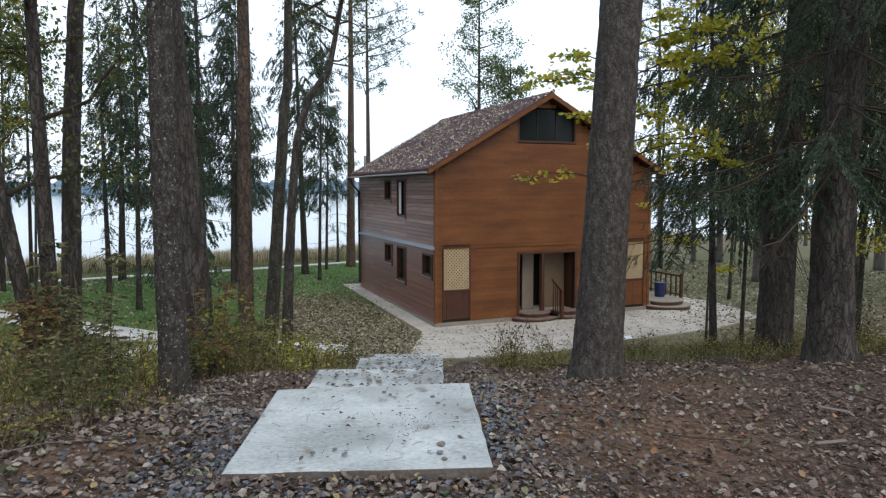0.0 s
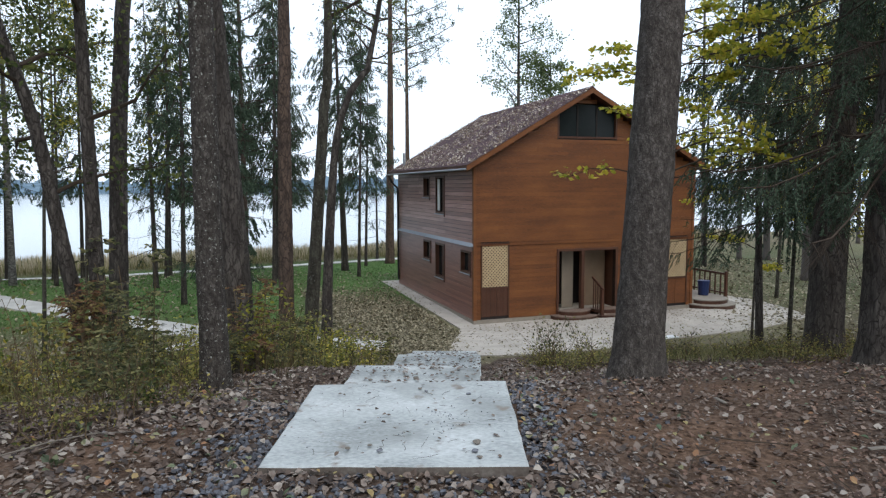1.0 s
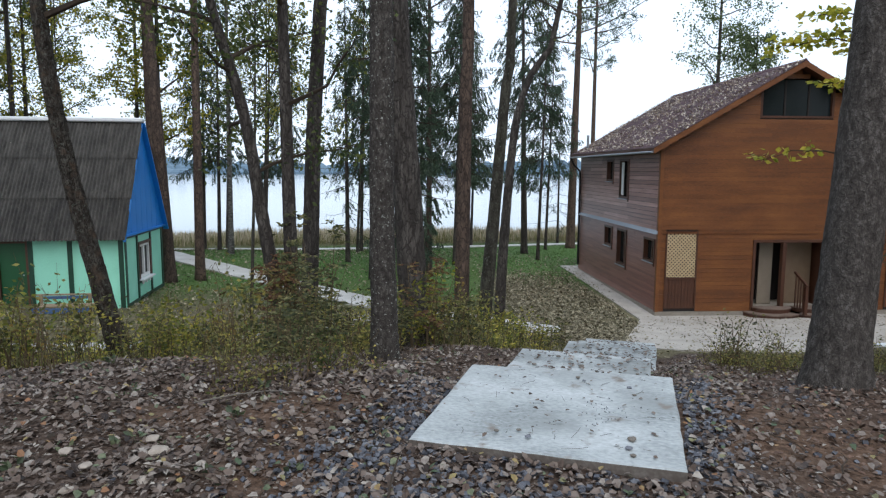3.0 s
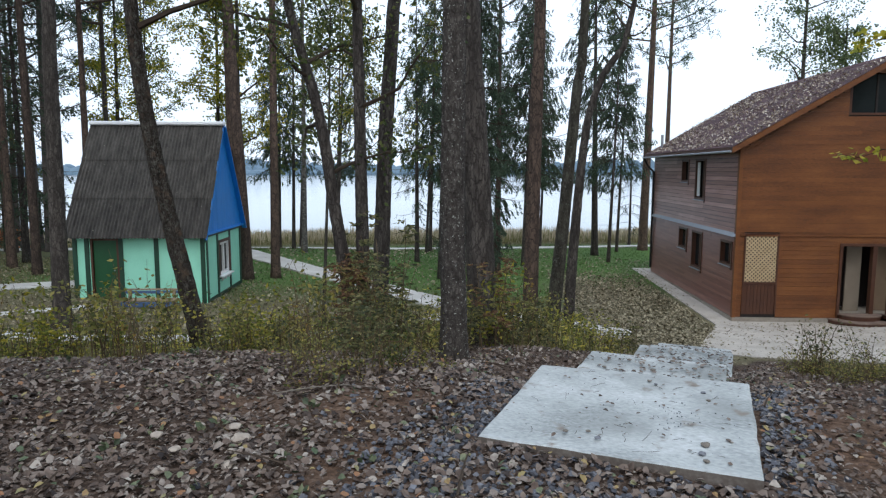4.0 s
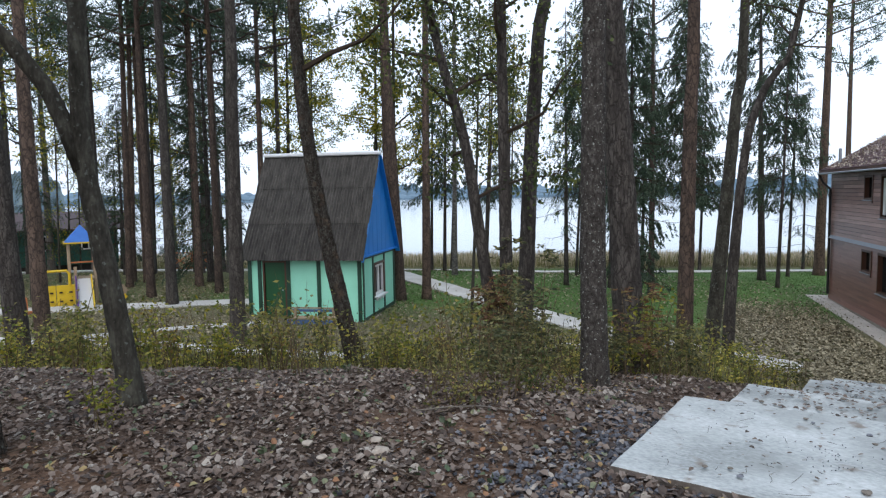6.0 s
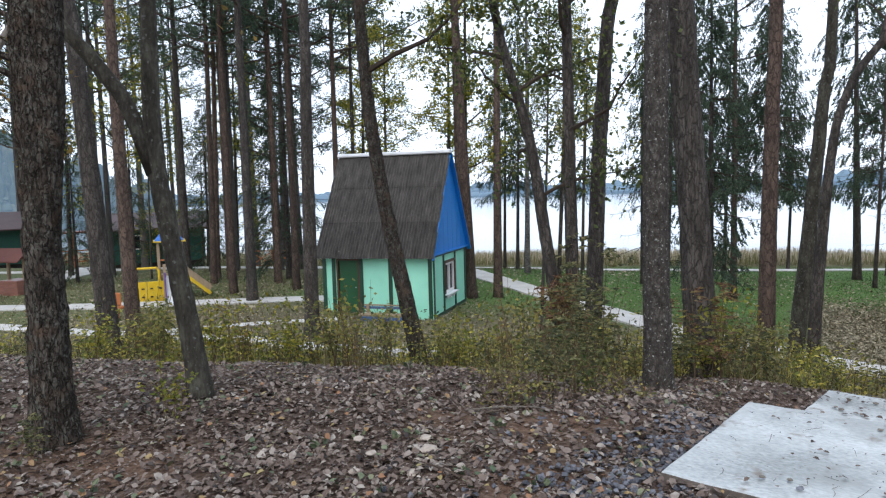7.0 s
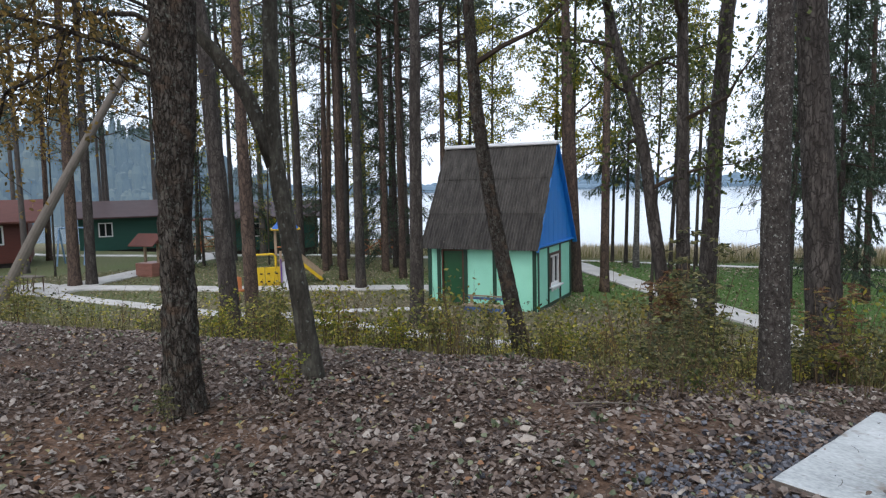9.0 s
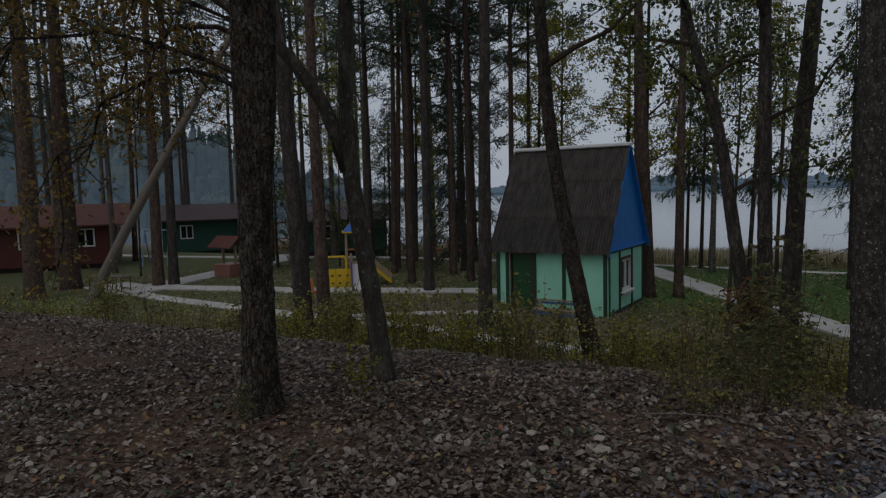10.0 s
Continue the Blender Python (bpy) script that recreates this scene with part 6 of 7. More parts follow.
hut(-50.6, 6.3, 82, 6.2, 5.0, HUT_GREEN, HUT_ROOF, "dark green boarded hut with a brown roof", (1.2,), drop=0.35)
hut(-46.4, 15.5, 68, 6.0, 5.0, HUT_GREEN, HUT_ROOF, "dark green boarded hut with a veranda by the lake", (1.0, 3.8))
hut(-40.8, -4.4, 83, 7.0, 5.0, HUT_RED, HUT_ROOF_RED, "red brown hut with white framed windows", (2.3, 5.0), tall=2.3)


def veranda(x, y, turn, label):
    z = ground_at(x, y)
    t = thing("veranda", (x, y, z), label, "veranda", turn=turn)
    for i in range(4):
        part("post", Mesh().box(i * 1.3 - 0.06, -0.06, -0.2, i * 1.3 + 0.06, 0.06, 2.3), ORANGE_WOOD, t)
    for i in range(3):
        m = Mesh()
        m.beam((i * 1.3, 0, 0.35), (i * 1.3 + 1.3, 0, 0.35), 0.06, 0.08).beam((i * 1.3, 0, 1.1), (i * 1.3 + 1.3, 0, 1.1), 0.06, 0.08)
        m.beam((i * 1.3 + 0.05, 0, 0.38), (i * 1.3 + 1.25, 0, 1.07), 0.05, 0.06).beam((i * 1.3 + 1.25, 0, 0.38), (i * 1.3 + 0.05, 0, 1.07), 0.05, 0.06)
        part("railing", m, ORANGE_WOOD, t)
    r = Mesh()
    r.box(-0.4, -0.5, 2.3, 4.3, 1.8, 2.42)
    part("roof", r, HUT_ROOF_RED, t, bevel=0.01)


veranda(-49.6, 12.8, 82, "orange timber veranda with crossed railings")
fence = thing("crossed_fence", (-37.5, 20.8, ground_at(-37.5, 20.8)), "short orange timber fence with crossed bars", "fence", turn=38)
for i in range(3):
    part("post", Mesh().box(i * 1.5 - 0.06, -0.06, -0.2, i * 1.5 + 0.06, 0.06, 1.25), ORANGE_WOOD, fence)
for i in range(2):
    m = Mesh()
    m.beam((i * 1.5, 0, 1.15), (i * 1.5 + 1.5, 0, 1.15), 0.06, 0.08).beam((i * 1.5, 0, 0.2), (i * 1.5 + 1.5, 0, 0.2), 0.06, 0.08)
    m.beam((i * 1.5 + 0.05, 0, 0.24), (i * 1.5 + 1.45, 0, 1.1), 0.05, 0.06).beam((i * 1.5 + 1.45, 0, 0.24), (i * 1.5 + 0.05, 0, 1.1), 0.05, 0.06)
    part("panel", m, ORANGE_WOOD, fence)

# playground tower with a slide
play = thing("play_tower", (-23.4, 9.75, ground_at(-23.4, 9.75)), "timber play tower with blue roof, yellow panels and slide", "playground", turn=68)
TX, TY = -0.42, 0.12
for x in (TX, TX + 0.8):
    for y in (TY, TY + 0.8):
        part("post", Mesh().box(x - 0.05, y - 0.05, -0.1, x + 0.05, y + 0.05, 2.2), PLAY_WOOD, play, bevel=0.008)
part("platform", Mesh().box(TX - 0.04, TY - 0.04, 0.85, TX + 0.84, TY + 0.84, 0.93), PLAY_WOOD, play)
roof4 = Mesh()
roof4.v = [(TX - 0.13, TY - 0.13, 2.18), (TX + 0.93, TY - 0.13, 2.18), (TX + 0.93, TY + 0.93, 2.18), (TX - 0.13, TY + 0.93, 2.18), (TX + 0.4, TY + 0.4, 2.8)]
roof4.f = [(0, 1, 4), (1, 2, 4), (2, 3, 4), (3, 0, 4), (3, 2, 1, 0)]
rp = part("roof", roof4, BLUE_PLAY, play, "blue pyramid roof with yellow edges")
for a, b in ((0, 1), (1, 2), (2, 3), (3, 0)):
    part("edge_strip", Mesh().beam(roof4.v[a], roof4.v[b], 0.05, 0.05), YELLOW, rp)
part("rail", Mesh().beam((TX + 0.05, TY - 0.02, 1.5), (TX + 0.75, TY - 0.02, 1.5), 0.05, 0.05), ORANGE_WOOD, play)
sl = Mesh()
for i in range(8):
    f0, f1 = i / 8, (i + 1) / 8
    za, zb = 0.93 - 0.85 * f0 ** 0.9, 0.93 - 0.85 * f1 ** 0.9
    ya, yb = TY - 0.1 - 1.5 * f0, TY - 0.1 - 1.5 * f1
    sl.face((TX + 0.2, ya, za), (TX + 0.2, yb, zb), (TX + 0.62, yb, zb), (TX + 0.62, ya, za))
    sl.face((TX + 0.2, ya, za - 0.03), (TX + 0.62, ya, za - 0.03), (TX + 0.62, yb, zb - 0.03), (TX + 0.2, yb, zb - 0.03))
slide = part("slide", sl, STEEL, play, "bright metal slide")
for x in (0.17, 0.65):
    part("slide_side", Mesh().beam((TX + x, TY - 0.1, 1.0), (TX + x, TY - 1.6, 0.12), 0.04, 0.17), PURPLE if x < 0.5 else YELLOW, slide)
for i in range(4):
    part("stair_tread", Mesh().box(TX + 0.87 + i * 0.2, TY + 0.15, 0.7 - i * 0.18, TX + 1.07 + i * 0.2, TY + 0.7, 0.75 - i * 0.18), PLAY_WOOD, play)
for y in (0.1, 0.75):
    stp = part("stair_side", Mesh().beam((TX + 0.85, TY + y, 1.1), (TX + 1.75, TY + y, 0.3), 0.05, 0.24), PLAY_WOOD, play)
    part("edge_strip", Mesh().beam((TX + 0.85, TY + y - 0.035, 0.92), (TX + 1.75, TY + y - 0.035, 0.12), 0.03, 0.12), YELLOW, stp)
box = Mesh()
for i in range(2):
    box.box(-1.45 + i * 0.6, -0.05, 0.0, -0.87 + i * 0.6, 0.0, 0.75)
part("panel", box, YELLOW, play, "yellow panels with black grips", 0.01)
ring = Mesh()
ring.tube([(-1.28, -0.03, 0.75), (-1.28, -0.03, 1.12), (-1.2, -0.03, 1.24), (-0.52, -0.03, 1.24), (-0.44, -0.03, 1.12), (-0.44, -0.03, 0.75)], [0.045] * 6, 8)
part("ring_panel", ring, YELLOW, play)
for x, h in ((-1.5, 1.55), (-0.25, 1.35)):
    part("post", Mesh().box(x - 0.05, -0.06, -0.1, x + 0.05, 0.04, h), PLAY_WOOD, play, bevel=0.008)
for x in (-1.3, -1.0, -0.72, -0.42):
    for z in (0.2, 0.5):
        part("grip", Mesh().box(x - 0.05, -0.09, z - 0.025, x + 0.05, -0.052, z + 0.025), DARK, play)
spring = thing("spring_rocker", (-20.9, 6.9, ground_at(-20.9, 6.9)), "small orange spring rocker on the playground", "playground", turn=20)
part("spring", Mesh().tube([(0.06 * math.cos(a * 1.0), 0.06 * math.sin(a), a * 0.012) for a in np.linspace(0, 30, 60)], [0.012] * 60, 5), ORANGE_WOOD, spring)
part("seat", Mesh().box(-0.3, -0.12, 0.36, 0.3, 0.12, 0.44), ORANGE_WOOD, spring, bevel=0.02)
part("board", Mesh().box(-0.28, -0.02, 0.45, 0.2, 0.02, 0.85), ORANGE_WOOD, spring, bevel=0.02)

swing = thing("swing_frame", (-39.6, 3.9, ground_at(-39.6, 3.9)), "pale blue steel swing frame on the grass", "swing", turn=68)
for x in (0, 1.3):
    for y in (-0.75, 0.75):
        part("leg", Mesh().tube([(x, y, 0), (x, 0, 1.95)], [0.045, 0.045], 8), SWING_BLUE, swing)
part("beam", Mesh().tube([(0, 0, 1.95), (1.3, 0, 1.95)], [0.045, 0.045], 8), SWING_BLUE, swing)
for x in (0.4, 0.9):
    part("chain", Mesh().tube([(x, 0, 1.95), (x, 0, 0.48)], [0.012, 0.012], 5), SWING_BLUE, swing)
part("seat", Mesh().box(0.35, -0.12, 0.44, 0.95, 0.12, 0.48), PLAY_WOOD, swing)

well = thing("draw_well", (-30.9, 6.5, ground_at(-30.9, 6.5)), "small brown wooden well with a pitched roof", "well", turn=30)
part("shaft", Mesh().box(-0.5, -0.5, -0.1, 0.5, 0.5, 0.6), SIDING_DARK, well, bevel=0.02)
for x in (-0.4, 0.4):
    part("post", Mesh().box(x - 0.05, -0.05, 0.6, x + 0.05, 0.05, 1.45), PLAY_WOOD, well)
for s in (-1, 1):
    r = Mesh()
    r.v = [(-0.75, s * 0.62, 1.35), (0.75, s * 0.62, 1.35), (0.75, 0, 1.85), (-0.75, 0, 1.85)]
    r.v += [(a, b, c + 0.05) for a, b, c in r.v[:4]]
    r.f = [(0, 1, 2, 3), (7, 6, 5, 4), (0, 4, 5, 1), (1, 5, 6, 2), (2, 6, 7, 3), (3, 7, 4, 0)]
    part("roof", r, HUT_ROOF_RED, well)

# a grey trunk leaning across the far wood
leaner = thing("leaning_dead_trunk", (-27.5, 0.5, ground_at(-27.5, 0.5)), "bare grey dead trunk leaning across the path", "dead tree")
part("trunk", Mesh().tube([(0, 0, -0.2), (0.7, 1.2, 2.3), (1.5, 2.5, 4.8), (2.75, 4.68, 8.9), (3.6, 6.1, 11.5)], [0.2, 0.18, 0.155, 0.12, 0.08], 12, rough=0.01, scale=3), DEADWOOD, leaner)
for i, (x, y, z) in enumerate(((-29.2, 1.0, 0.0), (-28.6, 1.6, 0.0))):
    st = thing("garden_stool", (x, y, ground_at(x, y)), "low slim-legged table frame beside the path", "table", "low frames by the path", 30)
    part("top", Mesh().box(-0.5, -0.25, 0.62, 0.5, 0.25, 0.66), DEADWOOD, st)
    for q, r in ((-0.45, -0.2), (0.45, -0.2), (-0.45, 0.2), (0.45, 0.2)):
        part("leg", Mesh().tube([(q, r, 0), (q, r, 0.62)], [0.02, 0.02], 6), TRIM, st)


# ---- fallen leaves, gravel, shrubs ----
def leaf_scatter(name, x, y, z, size, material, label, rng, tilt=0.35, parent=None, normal=None):
    """Curled leaves lying about: six corners folded along the midrib."""
    n = len(x)
    ang = rng.uniform(0, math.tau, n)
    out = np.stack([np.cos(ang), np.sin(ang), rng.normal(0, tilt, n)], 1)
    side = np.stack([-np.sin(ang), np.cos(ang), rng.normal(0, tilt, n)], 1)
    c = np.stack([x, y, z], 1)
    s = size[:, None]
    curl = rng.uniform(-0.05, 0.3, n)[:, None] * s * np.array([0, 0, 1.0])
    wide = rng.uniform(0.28, 0.46, n)[:, None]
    base, tip = c - out * s * 0.5, c + out * s * 0.5
    pts = [base, c - out * s * 0.15 + side * s * wide + curl, c + out * s * 0.2 + side * s * wide * 0.8 + curl * 1.2, tip + curl * 0.5,
           c + out * s * 0.2 - side * s * wide * 0.8 + curl * 1.2, c - out * s * 0.15 - side * s * wide + curl]
    v = np.stack(pts, 1).reshape(-1, 3)
    k = np.arange(n)[:, None] * 6
    f = np.concatenate([k + np.array([0, 1, 2, 3]), k + np.array([0, 3, 4, 5])])
    ob = new(name, arrays(name, v, f, material))
    return tagged(ob, label, "leaves", kind="stuff")


def off_path(x, y):
    ok = np.ones(len(x), bool)
    for line, width in PATH_LINES:
        for p in line:
            ok &= (x - p[0]) ** 2 + (y - p[1]) ** 2 > (width / 2 + 0.05) ** 2
    return ok


def on_ground(x, y):
    return height(x, y) + bumps(x, y)


rl = np.random.default_rng(3)


def around(n, r0, r1, a0, a1, power=1.0):
    r = r0 + (r1 - r0) * rl.random(n) ** power
    a = np.radians(rl.uniform(a0, a1, n) + rl.normal(0, 9, n))
    return 0.6 + r * np.sin(a), -0.7 + r * np.cos(a)


def off_slab(x, y):
    return ~((x > -0.8) & (x < 0.72) & (y > 2.8) & (y < 4.25))


def stony(x, y):
    """How much the crushed stone beside the first slab shows."""
    return np.exp(-(np.maximum(np.abs(x + 0.05) - 0.78, 0) / np.where(x > 0, 0.2, 0.36)) ** 2) * step01(0.6, 2.0, y) * step01(6.5, 4.5, y) * np.where((np.abs(x) < 0.85) & (y < 2.9), 0.45, 1.0)


x, y = around(165000, 0.9, 13.5, -125, 70, 1.15)
xb, yb = around(22000, 0.0, 6.0, 0, 360, 0.8)
x, y = np.concatenate([x, xb]), np.concatenate([y, yb])
keep = off_slab(x, y) & (rl.random(len(x)) > 0.4 * stony(x, y)) & (height(x, y) - low(x, y) > 0.25)
keep &= (rl.random(len(x)) > 0.52 * bare_earth(x, y)) & ~((x > 1.0) & (rl.random(len(x)) < 0.15))
x, y = x[keep], y[keep]
rusty = (x > 0.9) & (rl.random(len(x)) < 0.15 + 0.4 * step01(0.9, 1.8, x))
for pick, small, mat, words in ((~rusty, 1.0, LITTER, "thick brown and grey leaf litter on the slope"), (rusty, 0.8, LITTER_RUST, "rusty leaf scraps and needles on bare earth")):
    n = int(pick.sum())
    leaf_scatter("fallen_leaves", x[pick], y[pick], on_ground(x[pick], y[pick]) + rl.uniform(0.004, 0.03, n), (0.016 + 0.05 * rl.random(n) ** 1.8) * small * np.where(x[pick] > 1.1, 0.9, 1.0), mat, words, rl)
x, y = around(6500, 1.0, 11, -118, 62, 1.1)
k = off_slab(x, y) & ((x < 1.0) | (rl.random(len(x)) < 0.4))
x, y = x[k], y[k]
leaf_scatter("fallen_leaves", x, y, on_ground(x, y) + rl.uniform(0.02, 0.04, len(x)), rl.uniform(0.022, 0.055, len(x)), LITTER_BRIGHT, "scattered yellow and grey-green fallen leaves", rl)
# on the first slabs
x, y = rl.uniform(-0.75, 0.65, 64), rl.uniform(2.9, 4.2, 64)
leaf_scatter("fallen_leaves", x, y, 0.1 + 0.036 * (y - 2.8) + rl.uniform(0.01, 0.016, 64), rl.uniform(0.012, 0.04, 64), LITTER, "few dead leaves lying on the concrete slab", rl, 0.2)
x, y = rl.uniform(-1.05, 0.42, 260), 7.15 - 1.35 * rl.random(260) ** 1.4
leaf_scatter("fallen_leaves", x, y, np.full(260, -0.51), rl.uniform(0.02, 0.065, 260), LITTER, "dead leaves lying on the second slab", rl, 0.2)
for zt, x0, x1, y0, y1 in ((-1.42, -1.05, 0.4, 9.9, 11.2), (-1.96, -1.15, 0.32, 12.1, 13.4), (-2.43, -1.25, 0.27, 14.2, 15.5)):
    x, y = rl.uniform(x0, x1, 220), rl.uniform(y0, y1, 220)
    leaf_scatter("fallen_leaves", x, y, np.full(220, zt + 0.01), rl.uniform(0.03, 0.08, 220), LITTER, "dead leaves lying on a lower slab", rl, 0.2)
# tan leaves on the grass before the house
a, b = rl.uniform(-5.2, -1.0, 19000), rl.uniform(-4.5, 9, 19000)
k = rl.random(19000) < np.clip(1.25 - 0.2 * np.abs(a + 2.6), 0, 1) * np.clip((9 - b) / 6, 0, 1)
a, b = a[k], b[k]
x, y = HO.x + HU.x * a + HV.x * b, HO.y + HU.y * a + HV.y * b
leaf_scatter("fallen_leaves", x, y, height(x, y) + rl.uniform(0.02, 0.07, len(x)), rl.uniform(0.045, 0.1, len(x)), LITTER_LAWN, "tan leaves carpeting the grass beside the house", rl)
x, y = rl.uniform(-24, 16, 15000), rl.uniform(8, 36, 15000)
k = (off_path(x, y) | (rl.random(len(x)) < 0.1)) & (height(x, y) - low(x, y) < 0.5) & ~((x > -1.2) & (y > 17) & (x < 10))
x, y = x[k], y[k]
leaf_scatter("fallen_leaves", x, y, height(x, y) + rl.uniform(0.02, 0.07, len(x)), rl.uniform(0.06, 0.12, len(x)), LITTER_LAWN, "tan leaves scattered over the lawn", rl)
x, y = rl.uniform(-34, -4, 26000), rl.uniform(-6, 17, 26000)
k = (height(x, y) - low(x, y) < 0.9) & (off_path(x, y) | (rl.random(len(x)) < 0.06))
x, y = x[k], y[k]
leaf_scatter("fallen_leaves", x, y, height(x, y) + rl.uniform(0.01, 0.05, len(x)), rl.uniform(0.04, 0.1, len(x)), LITTER_LAWN, "tan leaves strewn below the bank", rl)
x, y = rl.uniform(9, 26, 12000), rl.uniform(17, 45, 12000)
leaf_scatter("fallen_leaves", x, y, height(x, y) + rl.uniform(0.02, 0.07, len(x)), rl.uniform(0.07, 0.15, len(x)), LITTER_LAWN, "tan leaves beyond the corner deck", rl)
# on the roof and the paving
a, b = rl.uniform(-0.4, RU, 10500), rl.uniform(-0.5, HL + 0.5, 10500)
k = rl.random(10500) < 0.1 + 0.8 * np.array([0.5 + noise.noise(Vector((p * 0.8, q * 0.8, 2))) for p, q in zip(a, b)])
a, b = a[k], b[k]
x, y = HO.x + HU.x * a + HV.x * b, HO.y + HU.y * a + HV.y * b
leaf_scatter("fallen_leaves", x, y, -3.08 + HE + 0.2 + rise * a + rl.uniform(0.0, 0.03, len(a)), rl.uniform(0.03, 0.07, len(a)), ROOF_LEAF, "pale leaves strewn over the house roof", rl, 0.5)
a, b = rl.uniform(-2.5, 11, 2600), rl.uniform(-5.5, -0.2, 2600)
x, y = HO.x + HU.x * a + HV.x * b, HO.y + HU.y * a + HV.y * b
lie = [yard_tree.ray_cast(Vector((p, q, 0)), Vector((0, 0, -1)))[0] for p, q in zip(x, y)]
k = np.array([h is not None for h in lie])
x, y, a = x[k], y[k], a[k]
leaf_scatter("fallen_leaves", x, y, np.array([h.z for h in lie if h is not None]) + 0.012, rl.uniform(0.03, 0.075, len(a)), LITTER_LAWN, "leaves blown over the paved yard", rl, 0.2)

# crushed stone beside the slab
stones = []
sf = []
n = 0
cube = np.array([(p, q, r) for r in (-1, 1) for p, q in ((-1, -1), (1, -1), (1, 1), (-1, 1))], float)
cf = np.array(((3, 2, 1, 0), (4, 5, 6, 7), (0, 1, 5, 4), (1, 2, 6, 5), (2, 3, 7, 6), (3, 0, 4, 7)))
while n < 5600:
    px_, py_ = rl.uniform(-2.2, 2.0), rl.uniform(0.9, 6.0)
    if not off_slab(np.array(px_), np.array(py_)) or rl.random() > float(stony(np.array(px_), np.array(py_))) + 0.02:
        continue
    s = rl.uniform(0.008, 0.02)
    q = Euler(rl.uniform(0, 6, 3)).to_matrix()
    c = (cube * rl.uniform(0.55, 1.0, (8, 3)) * s) @ np.array(q) * (1, 1, 0.75)
    stones.append(c + (px_, py_, ground_at(px_, py_) + 0.05 * noise.noise(Vector((px_ * 0.9, py_ * 0.9, 0))) + s * 0.7))
    sf.append(cf + n * 8)
    n += 1
tagged(new("gravel", arrays("gravel", np.concatenate(stones), np.concatenate(sf), GRAVEL)), "blue-grey crushed stone beside the slab", "gravel", kind="stuff")


def stone(x, y, z, s, material, label, seed, name="stone"):
    m, rng = Mesh(), random.Random(seed)
    bm = bmesh.new()
    bmesh.ops.create_icosphere(bm, subdivisions=2, radius=s)
    for v in bm.verts:
        v.co *= 1 + 0.35 * noise.noise(v.co * (1.3 / s) + Vector((seed, 0, 0)))
        v.co.z *= 0.42
    me = bpy.data.meshes.new(name)
    bm.to_mesh(me)
    bm.free()
    me.materials.append(material)
    ob = new(name, me)
    ob.matrix_basis = pose(x, y, z, 0, 0, rng.uniform(0, 360))
    return tagged(ob, label, "stone", "loose stones")


for i, (x, y, s) in enumerate(((-2.11, 2.28, 0.055), (-1.9, 1.95, 0.045), (-2.35, 2.0, 0.035), (-2.5, 2.35, 0.03), (-2.28, 2.42, 0.042), (-2.02, 2.1, 0.03), (-2.62, 2.12, 0.038), (-1.75, 2.2, 0.028), (-2.2, 1.75, 0.034))):
    stone(x, y, ground_at(x, y) + 0.03, s, PEBBLE, "pale rounded stone among the leaves", i)
for i, (x, y, s) in enumerate(((0.42, 3.0, 0.035), (0.45, 2.92, 0.03), (0.43, 3.12, 0.045), (-0.13, 2.98, 0.03), (-0.2, 3.05, 0.025), (-0.32, 3.0, 0.028), (0.36, 3.95, 0.03), (0.4, 3.82, 0.025), (0.0, 4.05, 0.028), (0.05, 4.0, 0.022))):
    stone(x, y, 0.105 + 0.036 * (y - 2.8) + s * 0.2, s * 0.6, DEADWOOD if i % 3 else GRAVEL, "flat clod of soil lying on the slab", 20 + i, "soil_clod")
for i, (x, y, s) in enumerate(((-0.6, 6.9, 0.04), (-0.3, 6.6, 0.05), (0.1, 6.85, 0.04), (0.3, 6.5, 0.035), (-0.15, 7.05, 0.045), (-0.8, 6.5, 0.04))):
    stone(x, y, -0.512, s * 0.65, DEADWOOD, "dark clod of soil lying on the second slab", 50 + i, "soil_clod")

crumbs, cfs = [], []
for i in range(80):
    px_, py_ = (0.25 + rl.normal(0, 0.09), 3.45 + rl.normal(0, 0.09)) if i < 45 else (rl.uniform(-0.72, 0.6), rl.uniform(2.9, 4.1))
    s = rl.uniform(0.0015, 0.004)
    crumbs.append((cube * rl.uniform(0.5, 1.0, (8, 3)) * s) @ np.array(Euler(rl.uniform(0, 6, 3)).to_matrix()) + (px_, py_, 0.108 + 0.036 * (py_ - 2.8) + 0.017 * (px_ - 0.0)))
    cfs.append(cf + i * 8)
tagged(new("soil_crumbs", arrays("soil_crumbs", np.concatenate(crumbs), np.concatenate(cfs), GRAVEL)), "crumbs of dark soil on the concrete slab", "soil", kind="stuff")
sticks = Mesh()
for i in range(260):
    x, y = (float(q[0]) for q in around(1, 1.2, 10, -110, 60))
    a, l = rl.uniform(0, 6.28), rl.uniform(0.12, 0.6)
    run = np.linspace(-0.05, l + 0.05, 9)
    if not off_slab(x + math.cos(a) * run, y + math.sin(a) * run).all():
        continue
    z = float(on_ground(np.array([x]), np.array([y]))[0]) + 0.04
    pts = [(x + math.cos(a) * l * f + rl.normal(0, 0.015), y + math.sin(a) * l * f + rl.normal(0, 0.015), z + 0.03 * rl.random()) for f in (0, 0.35, 0.7, 1)]
    r = rl.uniform(0.003, 0.008)
    sticks.tube(pts, [r, r * 0.9, r * 0.7, r * 0.4], 4)
